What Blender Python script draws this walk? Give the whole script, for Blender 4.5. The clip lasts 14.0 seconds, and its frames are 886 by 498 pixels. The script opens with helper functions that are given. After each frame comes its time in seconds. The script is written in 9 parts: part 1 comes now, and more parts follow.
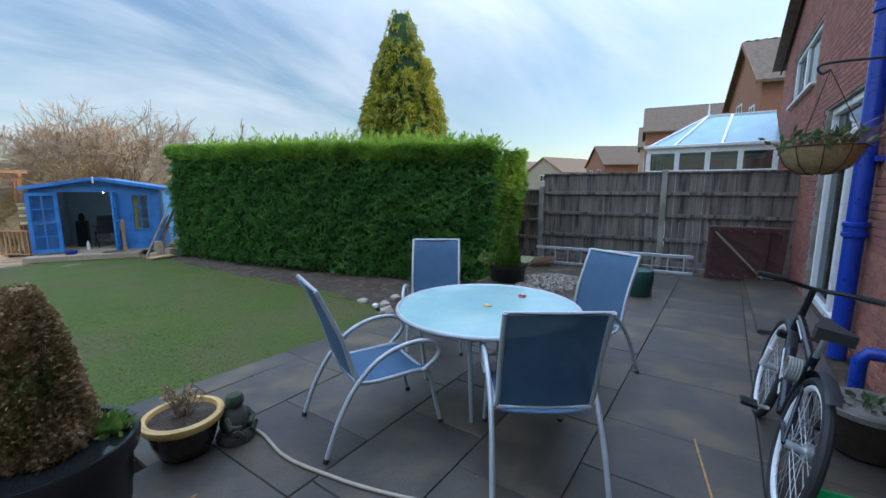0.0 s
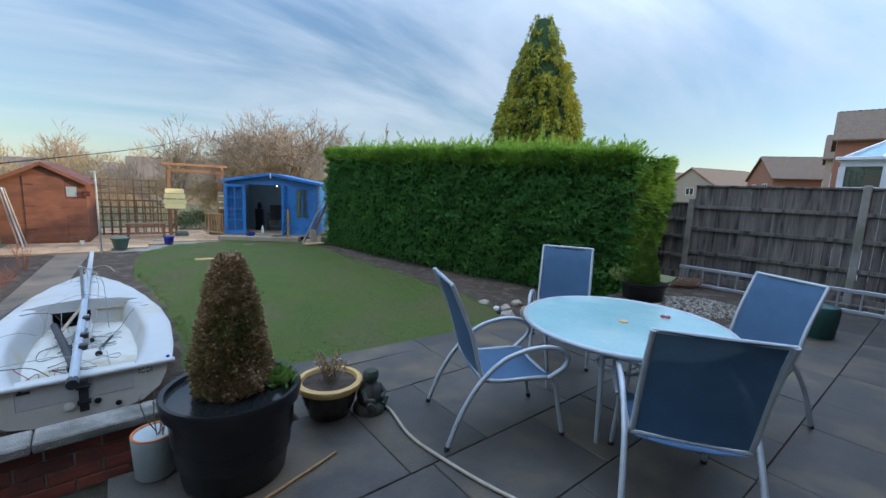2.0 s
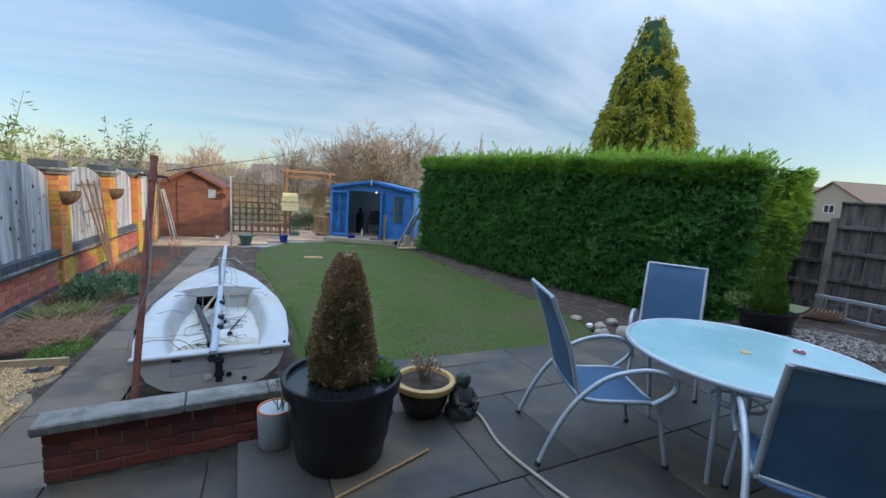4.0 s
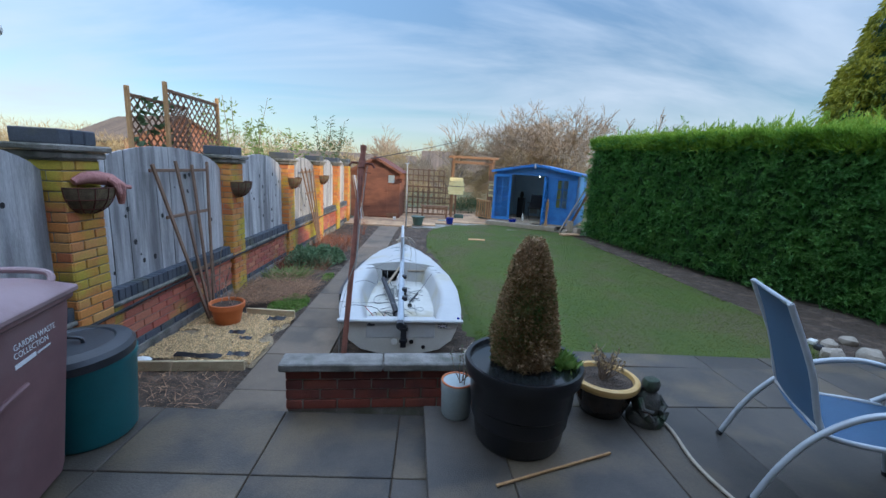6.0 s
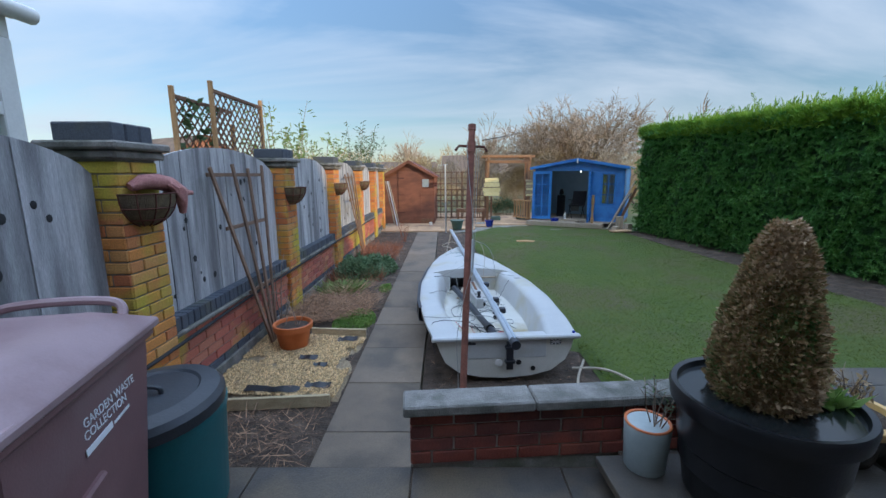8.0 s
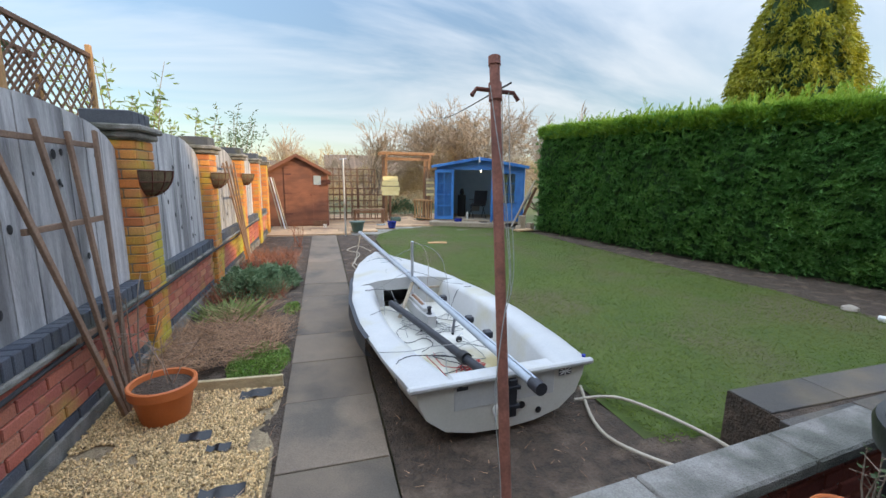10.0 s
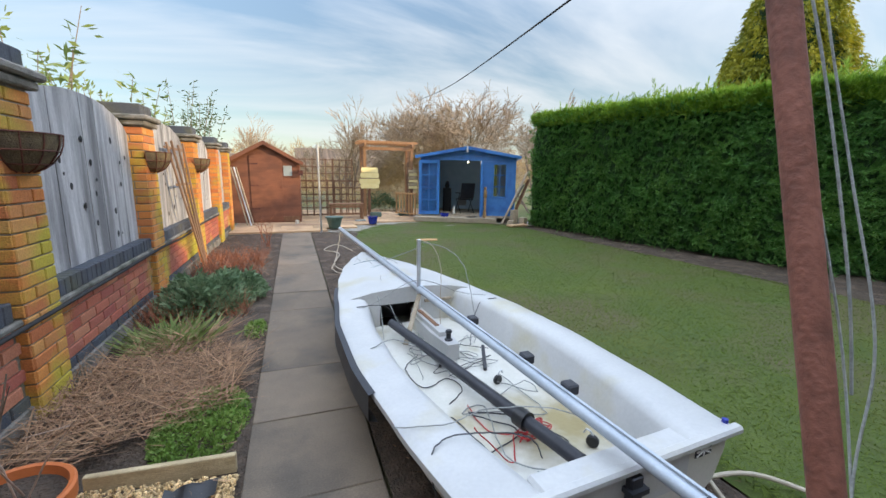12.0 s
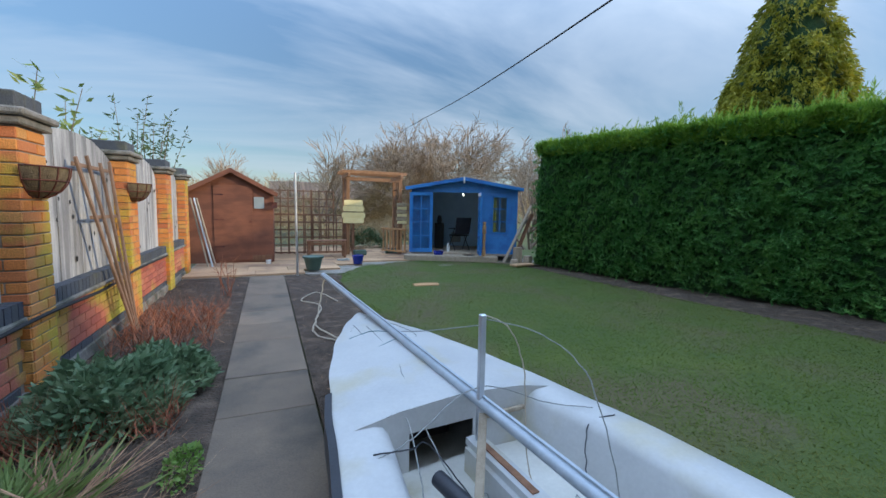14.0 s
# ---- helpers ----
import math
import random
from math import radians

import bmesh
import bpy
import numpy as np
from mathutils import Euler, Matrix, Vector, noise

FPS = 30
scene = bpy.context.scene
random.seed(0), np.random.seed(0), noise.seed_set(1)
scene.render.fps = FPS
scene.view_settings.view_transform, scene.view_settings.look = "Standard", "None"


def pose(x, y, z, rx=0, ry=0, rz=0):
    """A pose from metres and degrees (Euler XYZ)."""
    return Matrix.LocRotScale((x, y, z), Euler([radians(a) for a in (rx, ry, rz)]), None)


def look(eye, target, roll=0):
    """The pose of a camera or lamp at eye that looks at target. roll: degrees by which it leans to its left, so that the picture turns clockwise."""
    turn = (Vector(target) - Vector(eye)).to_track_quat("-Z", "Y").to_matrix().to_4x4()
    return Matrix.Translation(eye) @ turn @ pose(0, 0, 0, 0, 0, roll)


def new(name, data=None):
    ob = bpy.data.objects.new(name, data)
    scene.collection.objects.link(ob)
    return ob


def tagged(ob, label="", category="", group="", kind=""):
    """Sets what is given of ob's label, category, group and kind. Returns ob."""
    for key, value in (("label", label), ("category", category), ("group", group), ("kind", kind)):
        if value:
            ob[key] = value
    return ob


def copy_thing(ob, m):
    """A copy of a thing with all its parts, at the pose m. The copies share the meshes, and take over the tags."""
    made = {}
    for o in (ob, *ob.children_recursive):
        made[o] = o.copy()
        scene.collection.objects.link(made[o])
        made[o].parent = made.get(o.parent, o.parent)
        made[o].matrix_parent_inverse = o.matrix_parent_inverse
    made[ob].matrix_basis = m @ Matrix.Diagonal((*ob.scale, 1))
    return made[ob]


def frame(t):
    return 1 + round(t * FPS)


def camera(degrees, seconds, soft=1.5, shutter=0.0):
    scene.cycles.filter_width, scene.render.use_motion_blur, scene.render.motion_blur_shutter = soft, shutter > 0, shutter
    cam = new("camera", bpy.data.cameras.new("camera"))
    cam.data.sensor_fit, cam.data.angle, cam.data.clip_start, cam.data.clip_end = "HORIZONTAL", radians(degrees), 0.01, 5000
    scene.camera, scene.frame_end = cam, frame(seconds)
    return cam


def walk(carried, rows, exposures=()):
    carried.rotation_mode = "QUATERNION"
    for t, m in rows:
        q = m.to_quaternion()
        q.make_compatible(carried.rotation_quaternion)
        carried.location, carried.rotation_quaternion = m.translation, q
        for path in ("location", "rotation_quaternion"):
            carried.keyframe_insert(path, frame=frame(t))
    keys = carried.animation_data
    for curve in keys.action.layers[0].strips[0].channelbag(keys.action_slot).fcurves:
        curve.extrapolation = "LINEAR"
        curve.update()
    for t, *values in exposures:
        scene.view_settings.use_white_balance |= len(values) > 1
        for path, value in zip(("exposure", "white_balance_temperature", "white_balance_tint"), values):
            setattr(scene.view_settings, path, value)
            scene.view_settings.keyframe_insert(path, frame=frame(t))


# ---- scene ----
cam = camera(94.5, 14.0)
PATH = [
    (0, (0.163, 0.517, 1.684), (1.737, 1.713, 1.383), -0.1),
    (0.5, (0.15, 0.531, 1.672), (1.633, 1.84, 1.376), 0.6),
    (1, (0.128, 0.546, 1.669), (1.516, 1.955, 1.372), 1.1),
    (1.5, (0.114, 0.545, 1.679), (1.391, 2.054, 1.373), 1.3),
    (2, (0.08, 0.573, 1.651), (1.242, 2.175, 1.366), 2.5),
    (2.5, (0.062, 0.574, 1.65), (1.104, 2.258, 1.37), 2.9),
    (4.8, (-0.038, 0.588, 1.649), (0.567, 2.471, 1.355), 3.6),
    (5, (-0.032, 0.605, 1.644), (0.502, 2.507, 1.334), 3.4),
    (5.5, (-0.066, 0.607, 1.647), (0.257, 2.549, 1.299), 3.7),
    (6, (-0.18, 0.668, 1.634), (-0.103, 2.629, 1.249), 3.1),
    (6.5, (-0.327, 0.741, 1.642), (-0.44, 2.701, 1.263), 1.8),
    (7, (-0.456, 0.879, 1.535), (-0.655, 2.837, 1.183), 0.8),
    (7.5, (-0.647, 1.09, 1.476), (-0.813, 3.052, 1.126), 0.2),
    (8, (-0.894, 1.303, 1.468), (-0.903, 3.271, 1.109), -0.2),
    (8.5, (-1.062, 1.554, 1.34), (-0.867, 3.512, 0.981), -0.1),
    (9, (-1.203, 1.84, 1.33), (-0.845, 3.777, 0.987), 0.3),
    (9.2, (-1.259, 1.953, 1.328), (-0.85, 3.882, 0.995), 0.5),
    (11.3, (-1.444, 3.114, 1.243), (-0.785, 4.965, 0.871), 1.1),
    (11.5, (-1.441, 3.234, 1.239), (-0.779, 5.084, 0.865), 1.3),
    (12, (-1.418, 3.472, 1.144), (-0.744, 5.321, 0.787), 0.9),
    (12.5, (-1.415, 3.808, 1.09), (-0.695, 5.645, 0.769), 0.8),
    (13, (-1.364, 4.216, 1.091), (-0.645, 6.067, 0.854), 0.2),
    (13.5, (-1.348, 4.581, 1.097), (-0.597, 6.423, 0.887), 0.7),
    (14, (-1.368, 4.927, 1.092), (-0.582, 6.757, 0.904), 1.1),
]
walk(cam, [(t, look(eye, target, roll)) for t, eye, target, roll in PATH],
     [(0, 0.42, 6500, 8), (1.5, 0.28, 6400, 8), (5, 0.26, 6250, 8), (6, 0.27, 6150, 8), (7.5, 0.03, 6100, 8), (9, 0.56, 7000, 10), (11.5, 0.62, 7600, 11), (12.5, 0.55, 7600, 11), (13, 0.46, 7400, 11), (13.5, 0.2, 6500, 8), (14, 0.03, 6150, 7)])

# ---- world and sun ----
SUN_AZ, SUN_EL = Vector((0.86, -0.51, 0)).normalized(), radians(16)
world = bpy.data.worlds.new("world")
scene.world = world
world.use_nodes = True
wn, wl = world.node_tree.nodes, world.node_tree.links
wn.clear()
w_out, w_bg, w_sky = wn.new("ShaderNodeOutputWorld"), wn.new("ShaderNodeBackground"), wn.new("ShaderNodeTexSky")
w_sky.sky_type, w_sky.sun_disc = "NISHITA", False
w_sky.sun_elevation, w_sky.sun_rotation = SUN_EL, math.atan2(SUN_AZ.x, SUN_AZ.y)
w_sky.air_density, w_sky.dust_density, w_sky.ozone_density = 1.0, 0.6, 2.5
w_bg.inputs["Strength"].default_value = 0.13
# thin cirrus spread over the whole sky, drawn out along one direction
w_co, w_sep = wn.new("ShaderNodeTexCoord"), wn.new("ShaderNodeSeparateXYZ")
wl.new(w_co.outputs["Generated"], w_sep.inputs[0])
w_h = wn.new("ShaderNodeMath"); w_h.operation = "ADD"; w_h.inputs[1].default_value = 0.22
wl.new(w_sep.outputs["Z"], w_h.inputs[0])
w_hm = wn.new("ShaderNodeMath"); w_hm.operation = "MAXIMUM"; w_hm.inputs[1].default_value = 0.05
wl.new(w_h.outputs[0], w_hm.inputs[0])
w_div = wn.new("ShaderNodeVectorMath"); w_div.operation = "DIVIDE"
w_comb = wn.new("ShaderNodeCombineXYZ")
for k in range(3):
    wl.new(w_hm.outputs[0], w_comb.inputs[k])
wl.new(w_co.outputs["Generated"], w_div.inputs[0])
wl.new(w_comb.outputs[0], w_div.inputs[1])
w_map = wn.new("ShaderNodeMapping")
w_map.inputs["Rotation"].default_value = (0, 0, radians(33))
w_map.inputs["Scale"].default_value = (0.6, 1.35, 0.2)
wl.new(w_div.outputs[0], w_map.inputs["Vector"])
w_no = wn.new("ShaderNodeTexNoise")
w_no.inputs["Scale"].default_value, w_no.inputs["Detail"].default_value = 0.85, 7
w_no.inputs["Roughness"].default_value, w_no.inputs["Distortion"].default_value = 0.55, 0.5
wl.new(w_map.outputs[0], w_no.inputs["Vector"])
w_ramp = wn.new("ShaderNodeValToRGB")
w_ramp.color_ramp.elements[0].position, w_ramp.color_ramp.elements[0].color = 0.40, (0.02, 0.02, 0.02, 1)
w_ramp.color_ramp.elements[1].position, w_ramp.color_ramp.elements[1].color = 0.72, (0.8, 0.8, 0.8, 1)
wl.new(w_no.outputs["Fac"], w_ramp.inputs[0])
w_mix = wn.new("ShaderNodeMix"); w_mix.data_type = "RGBA"
wl.new(w_ramp.outputs["Color"], w_mix.inputs["Factor"])
wl.new(w_sky.outputs["Color"], w_mix.inputs["A"])
w_mix.inputs["B"].default_value = (4.9, 5.4, 6.2, 1)
# added gain: the sky is brightened towards the unseen zenith to lift the shaded garden
w_up = wn.new("ShaderNodeMath"); w_up.operation = "MAXIMUM"; w_up.inputs[1].default_value = 0.0
wl.new(w_sep.outputs["Z"], w_up.inputs[0])
w_pow = wn.new("ShaderNodeMath"); w_pow.operation = "POWER"; w_pow.inputs[1].default_value = 3.0
wl.new(w_up.outputs[0], w_pow.inputs[0])
w_gain = wn.new("ShaderNodeMath"); w_gain.operation = "MULTIPLY_ADD"
w_gain.inputs[1].default_value, w_gain.inputs[2].default_value = 9.5, 0.96
wl.new(w_pow.outputs[0], w_gain.inputs[0])
w_mul = wn.new("ShaderNodeVectorMath"); w_mul.operation = "SCALE"
wl.new(w_mix.outputs["Result"], w_mul.inputs[0])
wl.new(w_gain.outputs[0], w_mul.inputs["Scale"])
wl.new(w_mul.outputs[0], w_bg.inputs["Color"])
wl.new(w_bg.outputs[0], w_out.inputs[0])

sun = new("sun", bpy.data.lights.new("sun", "SUN"))
sun.data.energy, sun.data.angle, sun.data.color = 3.0, radians(1.5), (1.0, 0.82, 0.58)
sun.matrix_basis = look(Vector((0, 0, 0)) + 60 * (SUN_AZ * math.cos(SUN_EL) + Vector((0, 0, math.sin(SUN_EL)))), (0, 0, 0))


# ---- mesh and object helpers ----
class G:
    """A growing list of points and faces."""

    def __init__(self):
        self.v, self.f = [], []

    def add(self, pts, faces, m=None):
        o = len(self.v)
        self.v += [tuple(m @ Vector(p)) if m else tuple(p) for p in pts]
        self.f += [tuple(o + i for i in f) for f in faces]
        return self

    def box(self, x0, y0, z0, x1, y1, z1, b=0.0, m=None):
        if b <= 0:
            p = [(x, y, z) for z in (z0, z1) for y in (y0, y1) for x in (x0, x1)]
            return self.add(p, [(0, 2, 3, 1), (4, 5, 7, 6), (0, 1, 5, 4), (2, 6, 7, 3), (0, 4, 6, 2), (1, 3, 7, 5)], m)
        p, idx = [], {}
        for sx in (0, 1):
            for sy in (0, 1):
                for sz in (0, 1):
                    c = ((x0, x1)[sx], (y0, y1)[sy], (z0, z1)[sz])
                    d = (b, -b)[sx], (b, -b)[sy], (b, -b)[sz]
                    for ax in range(3):
                        q = [c[i] + (d[i] if i != ax else 0) for i in range(3)]
                        idx[sx, sy, sz, ax] = len(p)
                        p.append(q)
        f = []
        for ax in range(3):
            u, w = (ax + 1) % 3, (ax + 2) % 3
            for s in (0, 1):
                ring = []
                for a, c in ((0, 0), (1, 0), (1, 1), (0, 1)):
                    k = [0, 0, 0]
                    k[ax], k[u], k[w] = s, a, c
                    ring.append(idx[(*k, ax)])
                f.append(tuple(ring if s else ring[::-1]))
            for a in (0, 1):
                for c in (0, 1):
                    k0, k1 = [0, 0, 0], [0, 0, 0]
                    k0[ax], k0[u], k0[w] = 0, a, c
                    k1[ax], k1[u], k1[w] = 1, a, c
                    q = (idx[(*k0, u)], idx[(*k1, u)], idx[(*k1, w)], idx[(*k0, w)])
                    f.append(q if a == c else q[::-1])
        for sx in (0, 1):
            for sy in (0, 1):
                for sz in (0, 1):
                    t = tuple(idx[sx, sy, sz, ax] for ax in range(3))
                    f.append(t if (sx + sy + sz) % 2 else t[::-1])
        return self.add(p, f, m)

    def bar(self, p0, p1, w, h, b=0.0, up=(0, 0, 1)):
        """A bar from p0 to p1, w wide and h high."""
        p0, p1 = Vector(p0), Vector(p1)
        d = p1 - p0
        y = d.normalized()
        x = y.cross(Vector(up))
        x = x.normalized() if x.length > 1e-4 else Vector((1, 0, 0))
        z = x.cross(y)
        m = Matrix((x, y, z)).transposed().to_4x4()
        m.translation = p0
        return self.box(-w / 2, 0, -h / 2, w / 2, d.length, h / 2, b, m)

    def tube(self, pts, r, n=8, m=None, closed=False, flat=1.0):
        pts = [Vector(p) for p in pts]
        k = len(pts)
        rr = r if isinstance(r, (list, tuple)) else [r] * k
        ref, ring, f = None, [], []
        for i, p in enumerate(pts):
            if closed:
                t = (pts[(i + 1) % k] - pts[i - 1]).normalized()
            else:
                t = (pts[min(i + 1, k - 1)] - pts[max(i - 1, 0)]).normalized()
            if ref is None:
                ref = t.orthogonal().normalized() if abs(t.z) > 0.95 else t.cross(Vector((0, 0, 1))).normalized()
            ref = (ref - ref.dot(t) * t).normalized()
            s = t.cross(ref)
            ring += [p + rr[i] * (math.cos(6.28319 * j / n) * ref + flat * math.sin(6.28319 * j / n) * s) for j in range(n)]
        for i in range(k if closed else k - 1):
            a, b = i * n, ((i + 1) % k) * n
            f += [(a + j, a + (j + 1) % n, b + (j + 1) % n, b + j) for j in range(n)]
        if not closed:
            f += [tuple(range(n))[::-1], tuple((k - 1) * n + j for j in range(n))]
        return self.add(ring, f, m)

    def lathe(self, prof, n=24, m=None, wob=0.0):
        p, f = [], []
        for r, z in prof:
            p += [((r + wob * math.sin(3 * a + 9 * z)) * math.cos(a), (r + wob * math.cos(2 * a)) * math.sin(a), z) for a in (6.28319 * j / n for j in range(n))]
        for i in range(len(prof) - 1):
            f += [(i * n + j, i * n + (j + 1) % n, (i + 1) * n + (j + 1) % n, (i + 1) * n + j) for j in range(n)]
        f += [tuple(range(n))[::-1], tuple((len(prof) - 1) * n + j for j in range(n))]
        return self.add(p, f, m)

    def prism(self, poly, lo, hi, m=None):
        """A polygon in x, y drawn up from lo to hi."""
        n = len(poly)
        p = [(x, y, lo) for x, y in poly] + [(x, y, hi) for x, y in poly]
        f = [tuple(range(n))[::-1], tuple(range(n, 2 * n))] + [(i, (i + 1) % n, n + (i + 1) % n, n + i) for i in range(n)]
        return self.add(p, f, m)

    def mesh(self, name, smooth=True):
        me = bpy.data.meshes.new(name)
        me.from_pydata(self.v, [], self.f)
        if smooth:
            me.shade_smooth()
            me.set_sharp_from_angle(angle=0.65)
        return me


def part(name, g, material, parent=None, label="", smooth=True, at=None):
    """Links a G, or a ready mesh, as one mesh object under a thing or a part."""
    me = g.mesh(name, smooth) if isinstance(g, G) else g
    if material and not me.materials:
        me.materials.append(material)
    ob = new(name, me)
    if parent:
        ob.parent = parent
    if at is not None:
        ob.matrix_basis = at
    if label:
        ob["label"] = label
    return ob


def thing(name, label, category, at=None, group="", kind=""):
    ob = new(name)
    ob.empty_display_size = 0.1
    if at is not None:
        ob.matrix_basis = at
    return tagged(ob, label, category, group, kind)


def structure(name, g, material, label="", category="", smooth=True):
    return tagged(part(name, g, material, None, "", smooth), label, category, kind="structure")


def leaves(points, dirs, length, width, rng, jitter=0.5, per=1):
    """Kite-shaped leaves at the points, pointing along dirs with some scatter; one mesh."""
    p, d = np.repeat(points, per, 0), np.repeat(dirs, per, 0)
    n = len(p)
    d = d + rng.normal(0, jitter, (n, 3))
    d /= np.linalg.norm(d, axis=1)[:, None] + 1e-9
    s = np.cross(d, rng.normal(0, 1, (n, 3)))
    s /= np.linalg.norm(s, axis=1)[:, None] + 1e-9
    ln = (length * rng.uniform(0.6, 1.3, n))[:, None]
    wd = (width * rng.uniform(0.7, 1.2, n))[:, None]
    v = np.stack([p, p + 0.45 * ln * d + wd * s, p + ln * d, p + 0.45 * ln * d - wd * s], 1).reshape(-1, 3)
    f = np.arange(4 * n).reshape(-1, 4)
    me = bpy.data.meshes.new("leaves")
    me.vertices.add(4 * n)
    me.vertices.foreach_set("co", v.ravel())
    me.loops.add(4 * n)
    me.loops.foreach_set("vertex_index", f.ravel())
    me.polygons.add(n)
    me.polygons.foreach_set("loop_start", np.arange(0, 4 * n, 4))
    me.update(calc_edges=True)
    me.validate()
    return me


def blades(points, tips, width, rng):
    """Grass blades or stems: a thin triangle from each point to its tip."""
    n = len(points)
    a = rng.uniform(0, 6.283, n)
    s = np.stack([np.cos(a), np.sin(a), np.zeros(n)], 1) * (width * rng.uniform(0.6, 1.3, n))[:, None]
    v = np.stack([points - s, points + s, tips], 1).reshape(-1, 3)
    me = bpy.data.meshes.new("blades")
    me.vertices.add(3 * n)
    me.vertices.foreach_set("co", v.ravel())
    me.loops.add(3 * n)
    me.loops.foreach_set("vertex_index", np.arange(3 * n))
    me.polygons.add(n)
    me.polygons.foreach_set("loop_start", np.arange(0, 3 * n, 3))
    me.update(calc_edges=True)
    me.validate()
    return me


# ---- materials ----
def mat(name, c1, c2, scale=6.0, rough=0.7, bump=0.3, fine=70.0, metal=0.0, rnd=0.0, stretch=(1, 1, 1), c3=None, patch=1.2, amount=0.5, spec=0.5, island=False, depth=0.01):
    """Two colours in noise, a third in large patches, fine grain and relief."""
    grain = 0.22 if bump >= 0.3 else 0.12 if bump >= 0.15 else 0.045
    m = bpy.data.materials.new(name)
    m.use_nodes = True
    n, l = m.node_tree.nodes, m.node_tree.links
    b = n["Principled BSDF"]
    co, mp = n.new("ShaderNodeTexCoord"), n.new("ShaderNodeMapping")
    mp.inputs["Scale"].default_value = stretch
    l.new(co.outputs["Object"], mp.inputs["Vector"])
    if rnd:
        info = n.new("ShaderNodeNewGeometry" if island else "ShaderNodeObjectInfo")
        r_out = info.outputs["Random Per Island" if island else "Random"]
        sh = n.new("ShaderNodeMath"); sh.operation = "MULTIPLY"; sh.inputs[1].default_value = 37.0
        l.new(r_out, sh.inputs[0])
        l.new(sh.outputs[0], mp.inputs["Location"])
    no = n.new("ShaderNodeTexNoise")
    no.inputs["Scale"].default_value, no.inputs["Detail"].default_value, no.inputs["Roughness"].default_value = scale, 6, 0.62
    l.new(mp.outputs[0], no.inputs["Vector"])
    ra = n.new("ShaderNodeValToRGB")
    ra.color_ramp.elements[0].position, ra.color_ramp.elements[1].position = 0.32, 0.68
    ra.color_ramp.elements[0].color, ra.color_ramp.elements[1].color = (*c1, 1), (*c2, 1)
    l.new(no.outputs["Fac"], ra.inputs[0])
    col = ra.outputs["Color"]
    if c3:
        pn = n.new("ShaderNodeTexNoise")
        pn.inputs["Scale"].default_value, pn.inputs["Detail"].default_value = patch, 5
        l.new(mp.outputs[0], pn.inputs["Vector"])
        pr = n.new("ShaderNodeValToRGB")
        pr.color_ramp.elements[0].position, pr.color_ramp.elements[1].position = 0.62 - 0.3 * amount, 0.78 - 0.3 * amount
        l.new(pn.outputs["Fac"], pr.inputs[0])
        mx = n.new("ShaderNodeMix"); mx.data_type = "RGBA"
        l.new(pr.outputs["Color"], mx.inputs["Factor"])
        l.new(col, mx.inputs["A"])
        mx.inputs["B"].default_value = (*c3, 1)
        col = mx.outputs["Result"]
    fn = n.new("ShaderNodeTexNoise")
    fn.inputs["Scale"].default_value, fn.inputs["Detail"].default_value = fine, 4
    l.new(mp.outputs[0], fn.inputs["Vector"])
    hs = n.new("ShaderNodeHueSaturation")
    vr = n.new("ShaderNodeMapRange")
    vr.inputs["From Min"].default_value, vr.inputs["From Max"].default_value = 0.25, 0.75
    vr.inputs["To Min"].default_value, vr.inputs["To Max"].default_value = 1 - grain, 1 + grain
    l.new(fn.outputs["Fac"], vr.inputs["Value"])
    val = vr.outputs[0]
    if rnd:
        rr = n.new("ShaderNodeMapRange")
        rr.inputs["To Min"].default_value, rr.inputs["To Max"].default_value = 1 - rnd, 1 + rnd
        l.new(r_out, rr.inputs["Value"])
        mu = n.new("ShaderNodeMath"); mu.operation = "MULTIPLY"
        l.new(val, mu.inputs[0]); l.new(rr.outputs[0], mu.inputs[1])
        val = mu.outputs[0]
    l.new(val, hs.inputs["Value"])
    l.new(col, hs.inputs["Color"])
    l.new(hs.outputs[0], b.inputs["Base Color"])
    rg = n.new("ShaderNodeMapRange")
    rg.inputs["To Min"].default_value, rg.inputs["To Max"].default_value = max(rough - 0.13, 0.03), min(rough + 0.13, 1)
    l.new(no.outputs["Fac"], rg.inputs["Value"])
    l.new(rg.outputs[0], b.inputs["Roughness"])
    b.inputs["Metallic"].default_value = metal
    b.inputs["Specular IOR Level"].default_value = spec
    if bump:
        bp = n.new("ShaderNodeBump")
        bp.inputs["Strength"].default_value, bp.inputs["Distance"].default_value = bump, depth
        ad = n.new("ShaderNodeMath"); ad.operation = "ADD"
        l.new(fn.outputs["Fac"], ad.inputs[0]); l.new(no.outputs["Fac"], ad.inputs[1])
        l.new(ad.outputs[0], bp.inputs["Height"])
        l.new(bp.outputs[0], b.inputs["Normal"])
    return m


